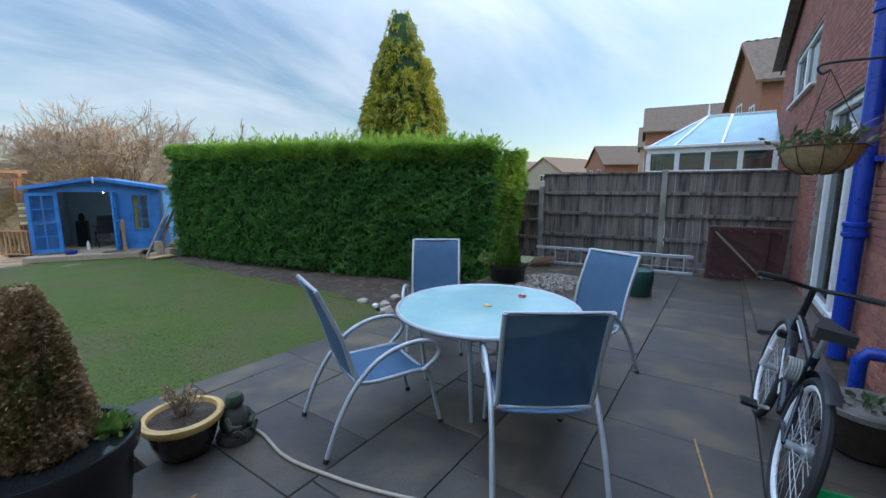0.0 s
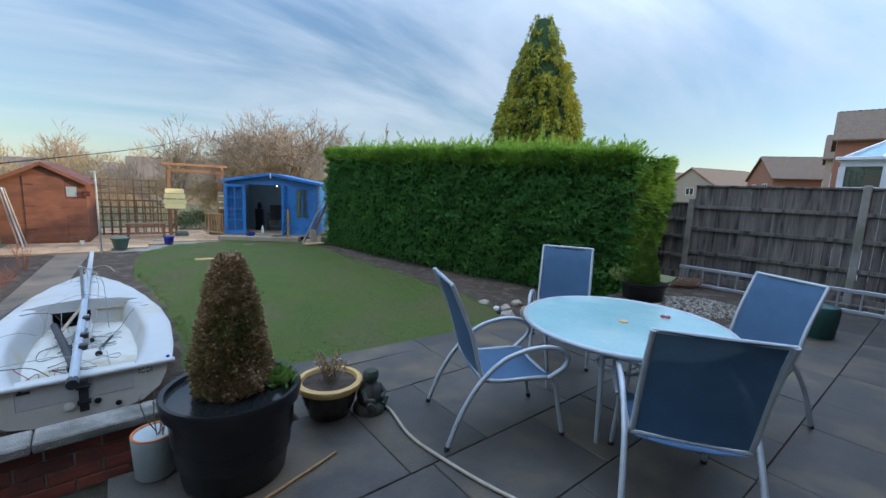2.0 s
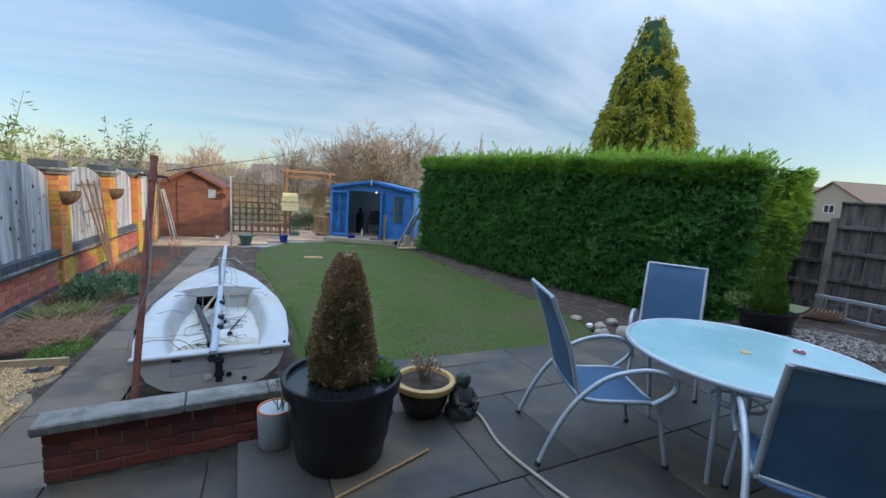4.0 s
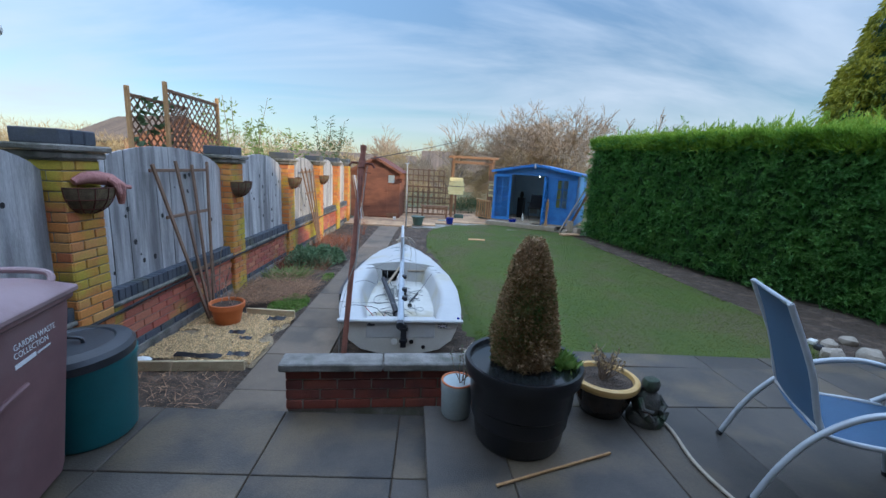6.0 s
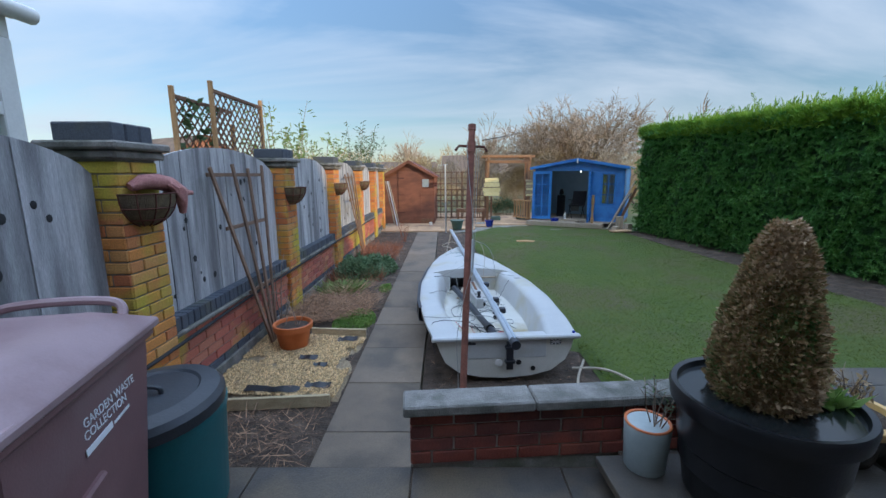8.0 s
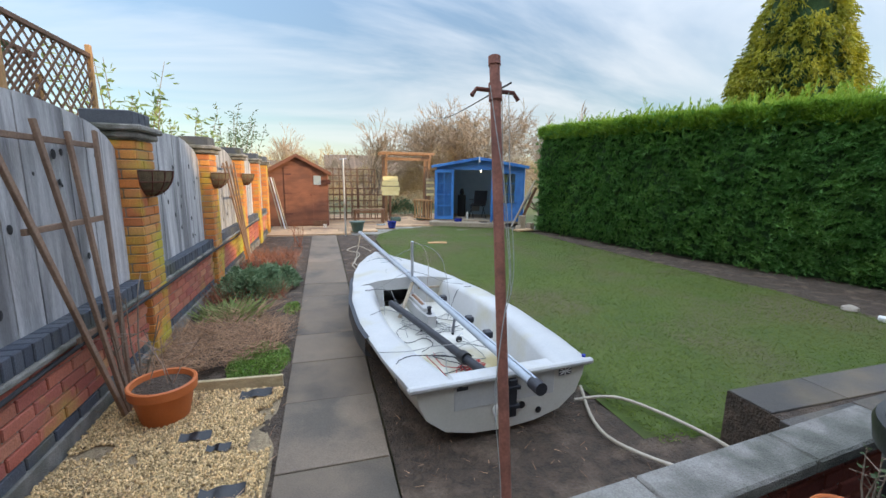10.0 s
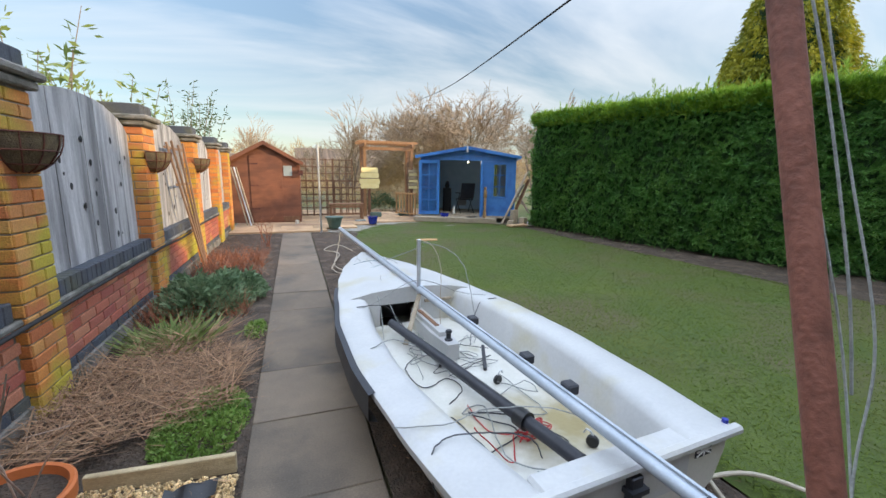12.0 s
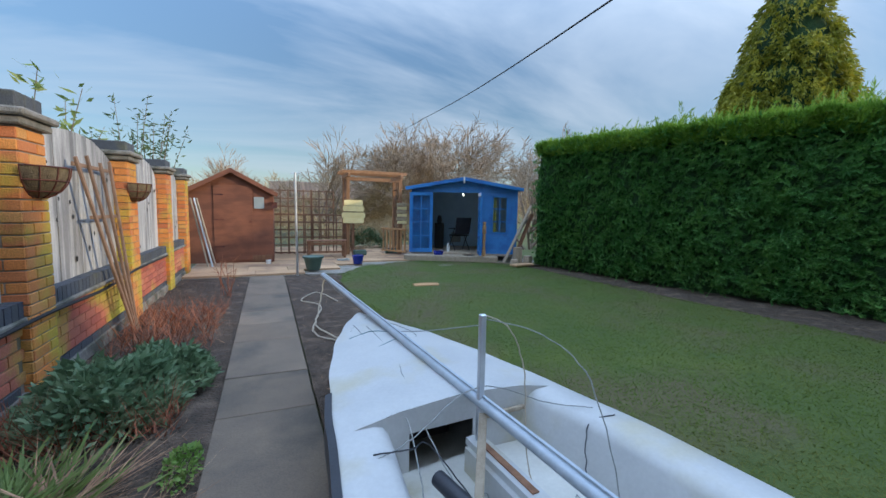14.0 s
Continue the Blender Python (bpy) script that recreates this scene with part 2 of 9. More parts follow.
def leaf_mat(name, c1, c2, c3, rough=0.55, scale=2.5, vary=0.6):
    """Foliage: colour by the leaf and by large patches, some light let through."""
    m = bpy.data.materials.new(name)
    m.use_nodes = True
    n, l = m.node_tree.nodes, m.node_tree.links
    b, out = n["Principled BSDF"], n["Material Output"]
    ge, co, no = n.new("ShaderNodeNewGeometry"), n.new("ShaderNodeTexCoord"), n.new("ShaderNodeTexNoise")
    no.inputs["Scale"].default_value, no.inputs["Detail"].default_value = scale, 3
    l.new(co.outputs["Object"], no.inputs["Vector"])
    ra = n.new("ShaderNodeValToRGB")
    e = ra.color_ramp.elements
    e[0].color, e[1].color = (*c1, 1), (*c3, 1)
    e.new(0.5).color = (*c2, 1)
    ad = n.new("ShaderNodeMath"); ad.operation = "MULTIPLY_ADD"
    l.new(ge.outputs["Random Per Island"], ad.inputs[0]); ad.inputs[1].default_value = vary
    sb = n.new("ShaderNodeMath"); sb.operation = "MULTIPLY_ADD"
    l.new(no.outputs["Fac"], sb.inputs[0]); sb.inputs[1].default_value, sb.inputs[2].default_value = 1.4, -0.2 - vary / 2
    l.new(sb.outputs[0], ad.inputs[2])
    l.new(ad.outputs[0], ra.inputs[0])
    l.new(ra.outputs[0], b.inputs["Base Color"])
    b.inputs["Roughness"].default_value = rough
    b.inputs["Specular IOR Level"].default_value = 0.3
    tr, mx = n.new("ShaderNodeBsdfTranslucent"), n.new("ShaderNodeMixShader")
    l.new(ra.outputs[0], tr.inputs["Color"])
    mx.inputs[0].default_value = 0.3
    l.new(b.outputs[0], mx.inputs[1]); l.new(tr.outputs[0], mx.inputs[2]); l.new(mx.outputs[0], out.inputs["Surface"])
    return m


def brick_mat(name, cols, stain=None, amount=0.5, patch=2.0):
    """Fired brick: each piece takes its own shade from cols; stains lie across pieces."""
    m = mat(name, (0.3, 0.3, 0.3), (0.5, 0.5, 0.5), 25, 0.85, 0.5, 120)
    n, l = m.node_tree.nodes, m.node_tree.links
    info, ra, mx = n.new("ShaderNodeObjectInfo"), n.new("ShaderNodeValToRGB"), n.new("ShaderNodeMix")
    e = ra.color_ramp.elements
    e[0].color, e[1].color = (*cols[0], 1), (*cols[-1], 1)
    for i, c in enumerate(cols[1:-1]):
        e.new((i + 1) / (len(cols) - 1)).color = (*c, 1)
    geo = n.new("ShaderNodeNewGeometry")
    ad = n.new("ShaderNodeMath"); ad.operation = "ADD"
    fr = n.new("ShaderNodeMath"); fr.operation = "FRACT"
    l.new(info.outputs["Random"], ad.inputs[0]); l.new(geo.outputs["Random Per Island"], ad.inputs[1])
    l.new(ad.outputs[0], fr.inputs[0]); l.new(fr.outputs[0], ra.inputs[0])
    hs = next(k for k in n if k.bl_idname == "ShaderNodeHueSaturation")
    col = ra.outputs[0]
    if stain:
        pn = n.new("ShaderNodeTexNoise")
        pn.inputs["Scale"].default_value, pn.inputs["Detail"].default_value = patch, 6
        l.new(geo.outputs["Position"], pn.inputs["Vector"])
        pr = n.new("ShaderNodeValToRGB")
        pr.color_ramp.elements[0].position, pr.color_ramp.elements[1].position = 0.66 - 0.3 * amount, 0.8 - 0.3 * amount
        l.new(pn.outputs["Fac"], pr.inputs[0])
        mx.data_type = "RGBA"
        l.new(pr.outputs[0], mx.inputs["Factor"]); l.new(col, mx.inputs["A"])
        mx.inputs["B"].default_value = (*stain, 1)
        col = mx.outputs["Result"]
    l.new(col, hs.inputs["Color"])
    return m


def glass_mat(name, tint=(0.9, 0.95, 0.95), rough=0.02, clear=0.75):
    m = bpy.data.materials.new(name)
    m.use_nodes = True
    n, l = m.node_tree.nodes, m.node_tree.links
    n.remove(n["Principled BSDF"])
    tr, gl, mx, fr = n.new("ShaderNodeBsdfTransparent"), n.new("ShaderNodeBsdfGlossy"), n.new("ShaderNodeMixShader"), n.new("ShaderNodeLayerWeight")
    tr.inputs[0].default_value = (*[c * clear for c in tint], 1)
    gl.inputs["Roughness"].default_value = rough
    fr.inputs["Blend"].default_value = 0.5
    pw, sc = n.new("ShaderNodeMath"), n.new("ShaderNodeMath")
    pw.operation, sc.operation = "POWER", "MULTIPLY_ADD"
    pw.inputs[1].default_value, sc.inputs[1].default_value, sc.inputs[2].default_value = 4.0, 0.6, 0.05
    l.new(fr.outputs["Facing"], pw.inputs[0]); l.new(pw.outputs[0], sc.inputs[0])
    l.new(sc.outputs[0], mx.inputs[0]); l.new(tr.outputs[0], mx.inputs[1]); l.new(gl.outputs[0], mx.inputs[2])
    l.new(mx.outputs[0], n["Material Output"].inputs[0])
    return m


M_GROUND = mat("rough_ground", (0.09, 0.10, 0.04), (0.14, 0.12, 0.06), 0.8, 0.95, 0.6, 30, c3=(0.11, 0.14, 0.04), patch=0.2)
M_SOIL = mat("damp_soil", (0.040, 0.027, 0.018), (0.100, 0.068, 0.046), 14, 0.92, 1.0, 60, c3=(0.145, 0.10, 0.068), patch=5, amount=0.35, depth=0.03)
M_TURF = mat("turf", (0.048, 0.078, 0.010), (0.072, 0.100, 0.016), 3, 0.95, 0.35, 90, c3=(0.095, 0.082, 0.034), patch=0.8, amount=0.5)
M_SLAB = mat("dark_paving_slab", (0.036, 0.031, 0.026), (0.080, 0.067, 0.053), 3.5, 0.52, 0.35, 110, rnd=0.22, c3=(0.115, 0.085, 0.052), patch=2.0, amount=0.42)
M_PATH = mat("concrete_path_slab", (0.135, 0.101, 0.071), (0.196, 0.147, 0.102), 3, 0.75, 0.4, 130, rnd=0.18, c3=(0.088, 0.072, 0.054), patch=1.8, amount=0.4)
M_STONE = mat("warm_flagstone", (0.38, 0.235, 0.125), (0.52, 0.34, 0.195), 3, 0.85, 0.4, 90, rnd=0.25, c3=(0.27, 0.165, 0.10), patch=1.5)
M_MORTAR = mat("mortar", (0.22, 0.20, 0.17), (0.34, 0.31, 0.27), 20, 0.95, 0.5, 150, c3=(0.16, 0.15, 0.10), patch=3)
M_COPING = mat("concrete_coping", (0.16, 0.15, 0.13), (0.30, 0.28, 0.25), 9, 0.92, 0.9, 160, c3=(0.10, 0.10, 0.08), patch=4)
M_BRICK_RED = brick_mat("red_brick", [(0.20, 0.045, 0.028), (0.27, 0.065, 0.04), (0.17, 0.04, 0.03), (0.30, 0.085, 0.05)], (0.10, 0.035, 0.03), 0.4)
M_BRICK_OLD = brick_mat("orange_brick", [(0.60, 0.19, 0.05), (0.66, 0.28, 0.07), (0.50, 0.15, 0.06), (0.62, 0.33, 0.10)], (0.48, 0.38, 0.05), 0.6, 1.8)
M_BRICK_PURPLE = brick_mat("plum_red_brick", [(0.42, 0.11, 0.075), (0.50, 0.16, 0.10), (0.35, 0.095, 0.075), (0.54, 0.23, 0.13)], (0.42, 0.37, 0.05), 0.5, 1.3)
M_BRICK_BLUE = brick_mat("blue_engineering_brick", [(0.055, 0.065, 0.085), (0.085, 0.095, 0.115), (0.07, 0.075, 0.085)], (0.11, 0.11, 0.07), 0.35)
M_BRICK_HOUSE = brick_mat("house_brick", [(0.29, 0.11, 0.08), (0.37, 0.145, 0.10), (0.25, 0.095, 0.08), (0.34, 0.125, 0.09)], (0.20, 0.09, 0.075), 0.4)
M_BOARD = mat("weathered_grey_board", (0.36, 0.355, 0.36), (0.58, 0.57, 0.57), 5, 0.9, 0.5, 60, rnd=0.2, stretch=(5, 5, 0.5), c3=(0.22, 0.215, 0.22), patch=1.3, amount=0.5)
M_FENCE = mat("dark_weathered_fence", (0.14, 0.12, 0.105), (0.25, 0.22, 0.19), 5, 0.92, 0.5, 60, rnd=0.2, stretch=(5, 5, 0.5), c3=(0.06, 0.055, 0.055), patch=2.5, amount=0.45)
M_CONCRETE = mat("concrete_post", (0.27, 0.25, 0.22), (0.40, 0.37, 0.32), 6, 0.92, 0.5, 130, c3=(0.22, 0.21, 0.16), patch=3)
M_BLUE = mat("blue_painted_board", (0.03, 0.18, 0.50), (0.045, 0.22, 0.56), 4, 0.42, 0.2, 60, c3=(0.028, 0.14, 0.42), patch=3, amount=0.4)
M_BLUEPIPE = mat("gloss_blue_paint", (0.004, 0.035, 0.32), (0.008, 0.05, 0.40), 6, 0.3, 0.08, 60)
M_SHED = mat("red_brown_shed_paint", (0.19, 0.070, 0.038), (0.25, 0.095, 0.052), 3, 0.75, 0.2, 60, stretch=(1, 1, 3), c3=(0.155, 0.058, 0.034), patch=2)
M_WOOD = mat("brown_timber", (0.16, 0.075, 0.04), (0.26, 0.13, 0.07), 6, 0.8, 0.4, 80, stretch=(3, 3, 1), rnd=0.12)
M_TIMBER = mat("pale_orange_timber", (0.36, 0.19, 0.08), (0.50, 0.29, 0.13), 6, 0.8, 0.4, 80, stretch=(4, 4, 0.7), rnd=0.12)
M_GREYWOOD = mat("bleached_timber", (0.30, 0.24, 0.17), (0.42, 0.35, 0.26), 6, 0.88, 0.5, 80, stretch=(4, 4, 0.7), rnd=0.12)
M_PERGOLA = mat("orange_brown_stained_timber", (0.24, 0.115, 0.05), (0.36, 0.19, 0.09), 6, 0.8, 0.4, 80, stretch=(4, 4, 0.7), rnd=0.15)
M_SPAR = mat("weathered_anodised_spar", (0.36, 0.41, 0.46), (0.46, 0.51, 0.56), 8, 0.5, 0.1, 90, metal=0.35)
M_SAWN = mat("pale_sawn_timber", (0.36, 0.27, 0.15), (0.52, 0.41, 0.25), 6, 0.85, 0.4, 80, stretch=(1, 4, 4), rnd=0.1)
M_REDWOOD = mat("plum_stained_timber", (0.075, 0.032, 0.03), (0.12, 0.055, 0.05), 6, 0.85, 0.4, 80, stretch=(2, 2, 2), rnd=0.2)
M_RUST = mat("rusted_steel", (0.10, 0.028, 0.018), (0.17, 0.055, 0.035), 14, 0.8, 0.5, 120, c3=(0.06, 0.02, 0.02), patch=5)
M_ALU = mat("dull_aluminium", (0.55, 0.57, 0.60), (0.68, 0.70, 0.73), 8, 0.38, 0.1, 90, metal=0.85)
M_FRAME = mat("silver_grey_powder_coat", (0.42, 0.45, 0.47), (0.52, 0.55, 0.57), 10, 0.42, 0.06, 150, metal=0.3)
M_MESH = mat("blue_sling_fabric", (0.055, 0.125, 0.22), (0.075, 0.155, 0.26), 8, 0.75, 0.3, 500)
def sheer(m, part_clear):
    """Lets some light straight through a woven fabric."""
    n, l = m.node_tree.nodes, m.node_tree.links
    tr, mx = n.new("ShaderNodeBsdfTransparent"), n.new("ShaderNodeMixShader")
    mx.inputs[0].default_value = part_clear
    l.new(n["Principled BSDF"].outputs[0], mx.inputs[1])
    l.new(tr.outputs[0], mx.inputs[2])
    l.new(mx.outputs[0], n["Material Output"].inputs["Surface"])


sheer(M_MESH, 0.14)
M_GELCOAT = mat("white_gelcoat", (0.42, 0.425, 0.42), (0.50, 0.50, 0.485), 3, 0.38, 0.05, 60, c3=(0.44, 0.41, 0.31), patch=2.5, amount=0.3)
M_DIRTYDECK = mat("stained_cockpit_sole", (0.50, 0.49, 0.43), (0.60, 0.585, 0.53), 4, 0.5, 0.1, 60, c3=(0.30, 0.24, 0.11), patch=1.8, amount=0.33)
M_BLACK = mat("black_plastic", (0.006, 0.006, 0.007), (0.012, 0.012, 0.014), 9, 0.34, 0.08, 90)
M_RUBBER = mat("black_rubber", (0.015, 0.015, 0.017), (0.03, 0.03, 0.032), 9, 0.7, 0.2, 120)
M_WHITE = mat("white_upvc", (0.74, 0.76, 0.78), (0.82, 0.83, 0.84), 5, 0.3, 0.03, 60)
M_CREAM = mat("cream_upvc", (0.66, 0.66, 0.62), (0.76, 0.76, 0.72), 5, 0.4, 0.03, 60)
M_BIN = mat("faded_brown_bin_plastic", (0.17, 0.085, 0.086), (0.235, 0.125, 0.125), 5, 0.5, 0.1, 150, c3=(0.22, 0.14, 0.14), patch=3, amount=0.35)
M_BINLID = mat("faded_pinkish_bin_lid", (0.26, 0.165, 0.17), (0.34, 0.23, 0.235), 4, 0.36, 0.06, 150, c3=(0.22, 0.13, 0.13), patch=3, amount=0.35)
M_TEAL = mat("teal_plastic", (0.010, 0.155, 0.18), (0.018, 0.195, 0.22), 4, 0.4, 0.06, 90)
M_LIDGREY = mat("charcoal_plastic_lid", (0.02, 0.024, 0.03), (0.04, 0.044, 0.05), 5, 0.42, 0.1, 90)
M_TERRA = mat("terracotta_plastic", (0.52, 0.13, 0.035), (0.60, 0.17, 0.05), 6, 0.55, 0.1, 90)
M_GLAZE = mat("dark_brown_glaze", (0.025, 0.018, 0.014), (0.05, 0.035, 0.025), 7, 0.2, 0.08, 60)
M_YELLOW = mat("buff_yellow_glaze", (0.55, 0.33, 0.10), (0.64, 0.42, 0.17), 7, 0.4, 0.1, 60)
M_PALEPOT = mat("pale_blue_grey_glaze", (0.30, 0.345, 0.34), (0.38, 0.42, 0.41), 7, 0.4, 0.1, 60)
M_BLUEPOT = mat("royal_blue_glaze", (0.008, 0.02, 0.22), (0.015, 0.035, 0.32), 7, 0.25, 0.05, 60)
M_GREENPOT = mat("grey_green_plastic", (0.06, 0.11, 0.085), (0.09, 0.15, 0.12), 7, 0.5, 0.1, 60)
M_STATUE = mat("dark_mossy_stone", (0.03, 0.032, 0.028), (0.085, 0.075, 0.062), 18, 0.75, 0.6, 90, c3=(0.03, 0.06, 0.03), patch=8)
M_WATER = mat("still_rainwater", (0.01, 0.012, 0.012), (0.015, 0.017, 0.018), 3, 0.16, 0.02, 20)
M_ROPE = mat("tan_hose", (0.36, 0.30, 0.22), (0.46, 0.40, 0.31), 20, 0.6, 0.1, 90)
M_CORD = mat("grey_cord", (0.22, 0.23, 0.22), (0.34, 0.35, 0.33), 40, 0.85, 0.3, 200)
M_REDCORD = mat("red_cord", (0.38, 0.02, 0.025), (0.5, 0.05, 0.05), 40, 0.8, 0.3, 200)
M_NAVY = mat("dark_boom_paint", (0.012, 0.014, 0.02), (0.03, 0.032, 0.04), 9, 0.45, 0.1, 90)
M_GRAVEL = mat("buff_gravel_stone", (0.52, 0.34, 0.15), (0.70, 0.51, 0.28), 30, 0.85, 0.4, 200, rnd=0.45, island=True)
M_LATTICE = mat("rustic_lattice_wood", (0.14, 0.075, 0.045), (0.22, 0.12, 0.075), 8, 0.85, 0.4, 90, stretch=(3, 3, 1))
M_SIGN = mat("pale_yellow_board", (0.78, 0.63, 0.27), (0.84, 0.71, 0.36), 6, 0.75, 0.2, 90, rnd=0.1)
M_ROOFTILE = mat("brown_roof_tile", (0.105, 0.068, 0.044), (0.175, 0.12, 0.08), 5, 0.9, 0.5, 60, island=True, rnd=0.2)
M_FARWALL = mat("far_brick_wall", (0.26, 0.11, 0.07), (0.34, 0.15, 0.09), 9, 0.9, 0.3, 60)
M_FARWALL2 = mat("far_buff_wall", (0.34, 0.26, 0.19), (0.42, 0.33, 0.25), 9, 0.9, 0.3, 60)
M_BARK = mat("grey_brown_bark", (0.18, 0.135, 0.10), (0.28, 0.21, 0.155), 9, 0.95, 0.4, 60)
M_OXIDE = mat("flaking_red_oxide_paint", (0.20, 0.07, 0.045), (0.29, 0.11, 0.075), 12, 0.75, 0.3, 90, c3=(0.13, 0.05, 0.035), patch=5, amount=0.35)
M_TWIG = mat("reddish_bare_twigs", (0.31, 0.225, 0.15), (0.43, 0.32, 0.22), 3, 0.95, 0.0, 40)
M_DRY = mat("dry_straw_stems", (0.21, 0.105, 0.058), (0.46, 0.28, 0.16), 9, 0.9, 0.2, 60, island=True, rnd=0.45)
M_REDSTEM = mat("rust_red_dead_stems", (0.22, 0.075, 0.040), (0.36, 0.135, 0.070), 9, 0.9, 0.2, 60, island=True, rnd=0.3)
M_GLASS = glass_mat("window_glass", (0.75, 0.88, 0.92), 0.02, 0.55)
M_CLEAR = glass_mat("clear_glass", (0.95, 1.0, 1.0), 0.02, 0.9)
M_TABLEGLASS = mat("frosted_table_glass", (0.32, 0.53, 0.53), (0.40, 0.60, 0.59), 2, 0.14, 0.03, 40, c3=(0.46, 0.62, 0.58), patch=2.2, amount=0.35)
# dark grey carries the dimness of the rooms in its colour
M_ROOM = mat("dimness_grey_interior", (0.10, 0.10, 0.10), (0.14, 0.14, 0.14), 2, 0.9, 0.0, 20)
L_GRASS = leaf_mat("grass_blades", (0.070, 0.130, 0.011), (0.102, 0.146, 0.016), (0.168, 0.144, 0.046), 0.7, 0.9, 0.18)
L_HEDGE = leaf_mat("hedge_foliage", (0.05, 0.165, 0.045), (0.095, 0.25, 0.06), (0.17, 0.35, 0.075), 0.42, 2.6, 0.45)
L_CONIFER = leaf_mat("golden_conifer_foliage", (0.12, 0.16, 0.02), (0.30, 0.30, 0.03), (0.50, 0.45, 0.05), 0.55, 1.6)
L_BOX = leaf_mat("box_leaves", (0.06, 0.13, 0.02), (0.12, 0.21, 0.03), (0.22, 0.28, 0.045), 0.45, 4)
L_BROWN = leaf_mat("scorched_box_leaves", (0.07, 0.15, 0.035), (0.33, 0.20, 0.095), (0.66, 0.50, 0.33), 0.45, 3.4)
L_SHRUB = leaf_mat("dull_green_shrub_leaves", (0.05, 0.085, 0.035), (0.09, 0.14, 0.06), (0.15, 0.20, 0.10), 0.55, 4)
L_BRIGHT = leaf_mat("fresh_green_leaves", (0.11, 0.20, 0.04), (0.17, 0.29, 0.06), (0.27, 0.37, 0.10), 0.5, 4)
L_PALE = leaf_mat("pale_yellow_green_leaves", (0.13, 0.19, 0.05), (0.21, 0.28, 0.08), (0.32, 0.36, 0.14), 0.6, 2)
L_SAGE = leaf_mat("grey_green_leaves", (0.085, 0.15, 0.075), (0.15, 0.24, 0.125), (0.27, 0.35, 0.20), 0.5, 5)
L_OCHRE = leaf_mat("ochre_hedgerow_twigs", (0.30, 0.20, 0.11), (0.46, 0.33, 0.17), (0.58, 0.45, 0.24), 0.9, 0.5)

# ---- the large structure ----
LOW = -0.21          # path, lawn and beds lie this far below the patio
HA, HB = -0.715, 0.064   # the house's back wall: y = HA + HB * x
TOP = 0.10           # the main patio lies this far above the paving by the bins
UP = Matrix.Translation((0.163, 0.517, 1.684)) @ Matrix.Scale(0.9406, 4) @ Matrix.Translation((-0.163, -0.517, -1.684))   # plan of the main patio, at its true scale
HOUSE = UP @ pose(0, HA, 0, 0, 0, math.degrees(math.atan(HB)))
rng = np.random.default_rng(7)


def inside(poly, p):
    """Which of the points p (n x 2) lie in the polygon."""
    x, y = p[:, 0], p[:, 1]
    hit = np.zeros(len(p), bool)
    for (x0, y0), (x1, y1) in zip(poly, poly[1:] + poly[:1]):
        c = ((y0 > y) != (y1 > y)) & (x < (x1 - x0) * (y - y0) / (y1 - y0 + 1e-12) + x0)
        hit ^= c
    return hit


def scatter(poly, count, seed):
    r = np.random.default_rng(seed)
    xs, ys = [p[0] for p in poly], [p[1] for p in poly]
    p = np.stack([r.uniform(min(xs), max(xs), count), r.uniform(min(ys), max(ys), count)], 1)
    return p[inside(poly, p)]


def sheet(poly, z, step, amp, freq, seed=0):
    """A lumpy sheet over a polygon, as a grid clipped by cell; its rim falls below."""
    g = G()
    xs, ys = [p[0] for p in poly], [p[1] for p in poly]
    nx, ny = int((max(xs) - min(xs)) / step) + 2, int((max(ys) - min(ys)) / step) + 2
    gx, gy = np.meshgrid(min(xs) + step * np.arange(nx), min(ys) + step * np.arange(ny), indexing="ij")
    ok = inside(poly, np.stack([gx.ravel(), gy.ravel()], 1)).reshape(nx, ny)
    ids = -np.ones((nx, ny), int)
    for i in range(nx):
        for j in range(ny):
            if ok[max(i - 1, 0):i + 2, max(j - 1, 0):j + 2].any():
                x, y = gx[i, j], gy[i, j]
                h = z + amp * noise.noise((x * freq + seed, y * freq, 0.3)) + 0.4 * amp * noise.noise((x * freq * 3.1, y * freq * 3.1, 5.0 + seed))
                ids[i, j] = len(g.v)
                g.v.append((x, y, h if ok[i, j] else z - 0.03))
    for i in range(nx - 1):
        for j in range(ny - 1):
            q = (ids[i, j], ids[i + 1, j], ids[i + 1, j + 1], ids[i, j + 1])
            if min(q) >= 0:
                g.f.append(q)
    return g


g = G()
R = [0, 30, 60, 120, 300, 900, 3000]
for k, r in enumerate(R[1:]):
    for j in range(48):
        a = 6.28319 * j / 48
        g.v.append((r * math.cos(a), 8 + r * math.sin(a), LOW - 0.09 - 0.004 * max(r - 40, 0) * (r < 200)))
g.v.append((0, 8, LOW - 0.09))
c = len(g.v) - 1
for j in range(48):
    g.f.append((c, j, (j + 1) % 48))
    for k in range(len(R) - 2):
        g.f.append((k * 48 + j, (k + 1) * 48 + j, (k + 1) * 48 + (j + 1) % 48, k * 48 + (j + 1) % 48))
structure("ground", g, M_GROUND, "rough grassy ground reaching to the horizon", "ground")

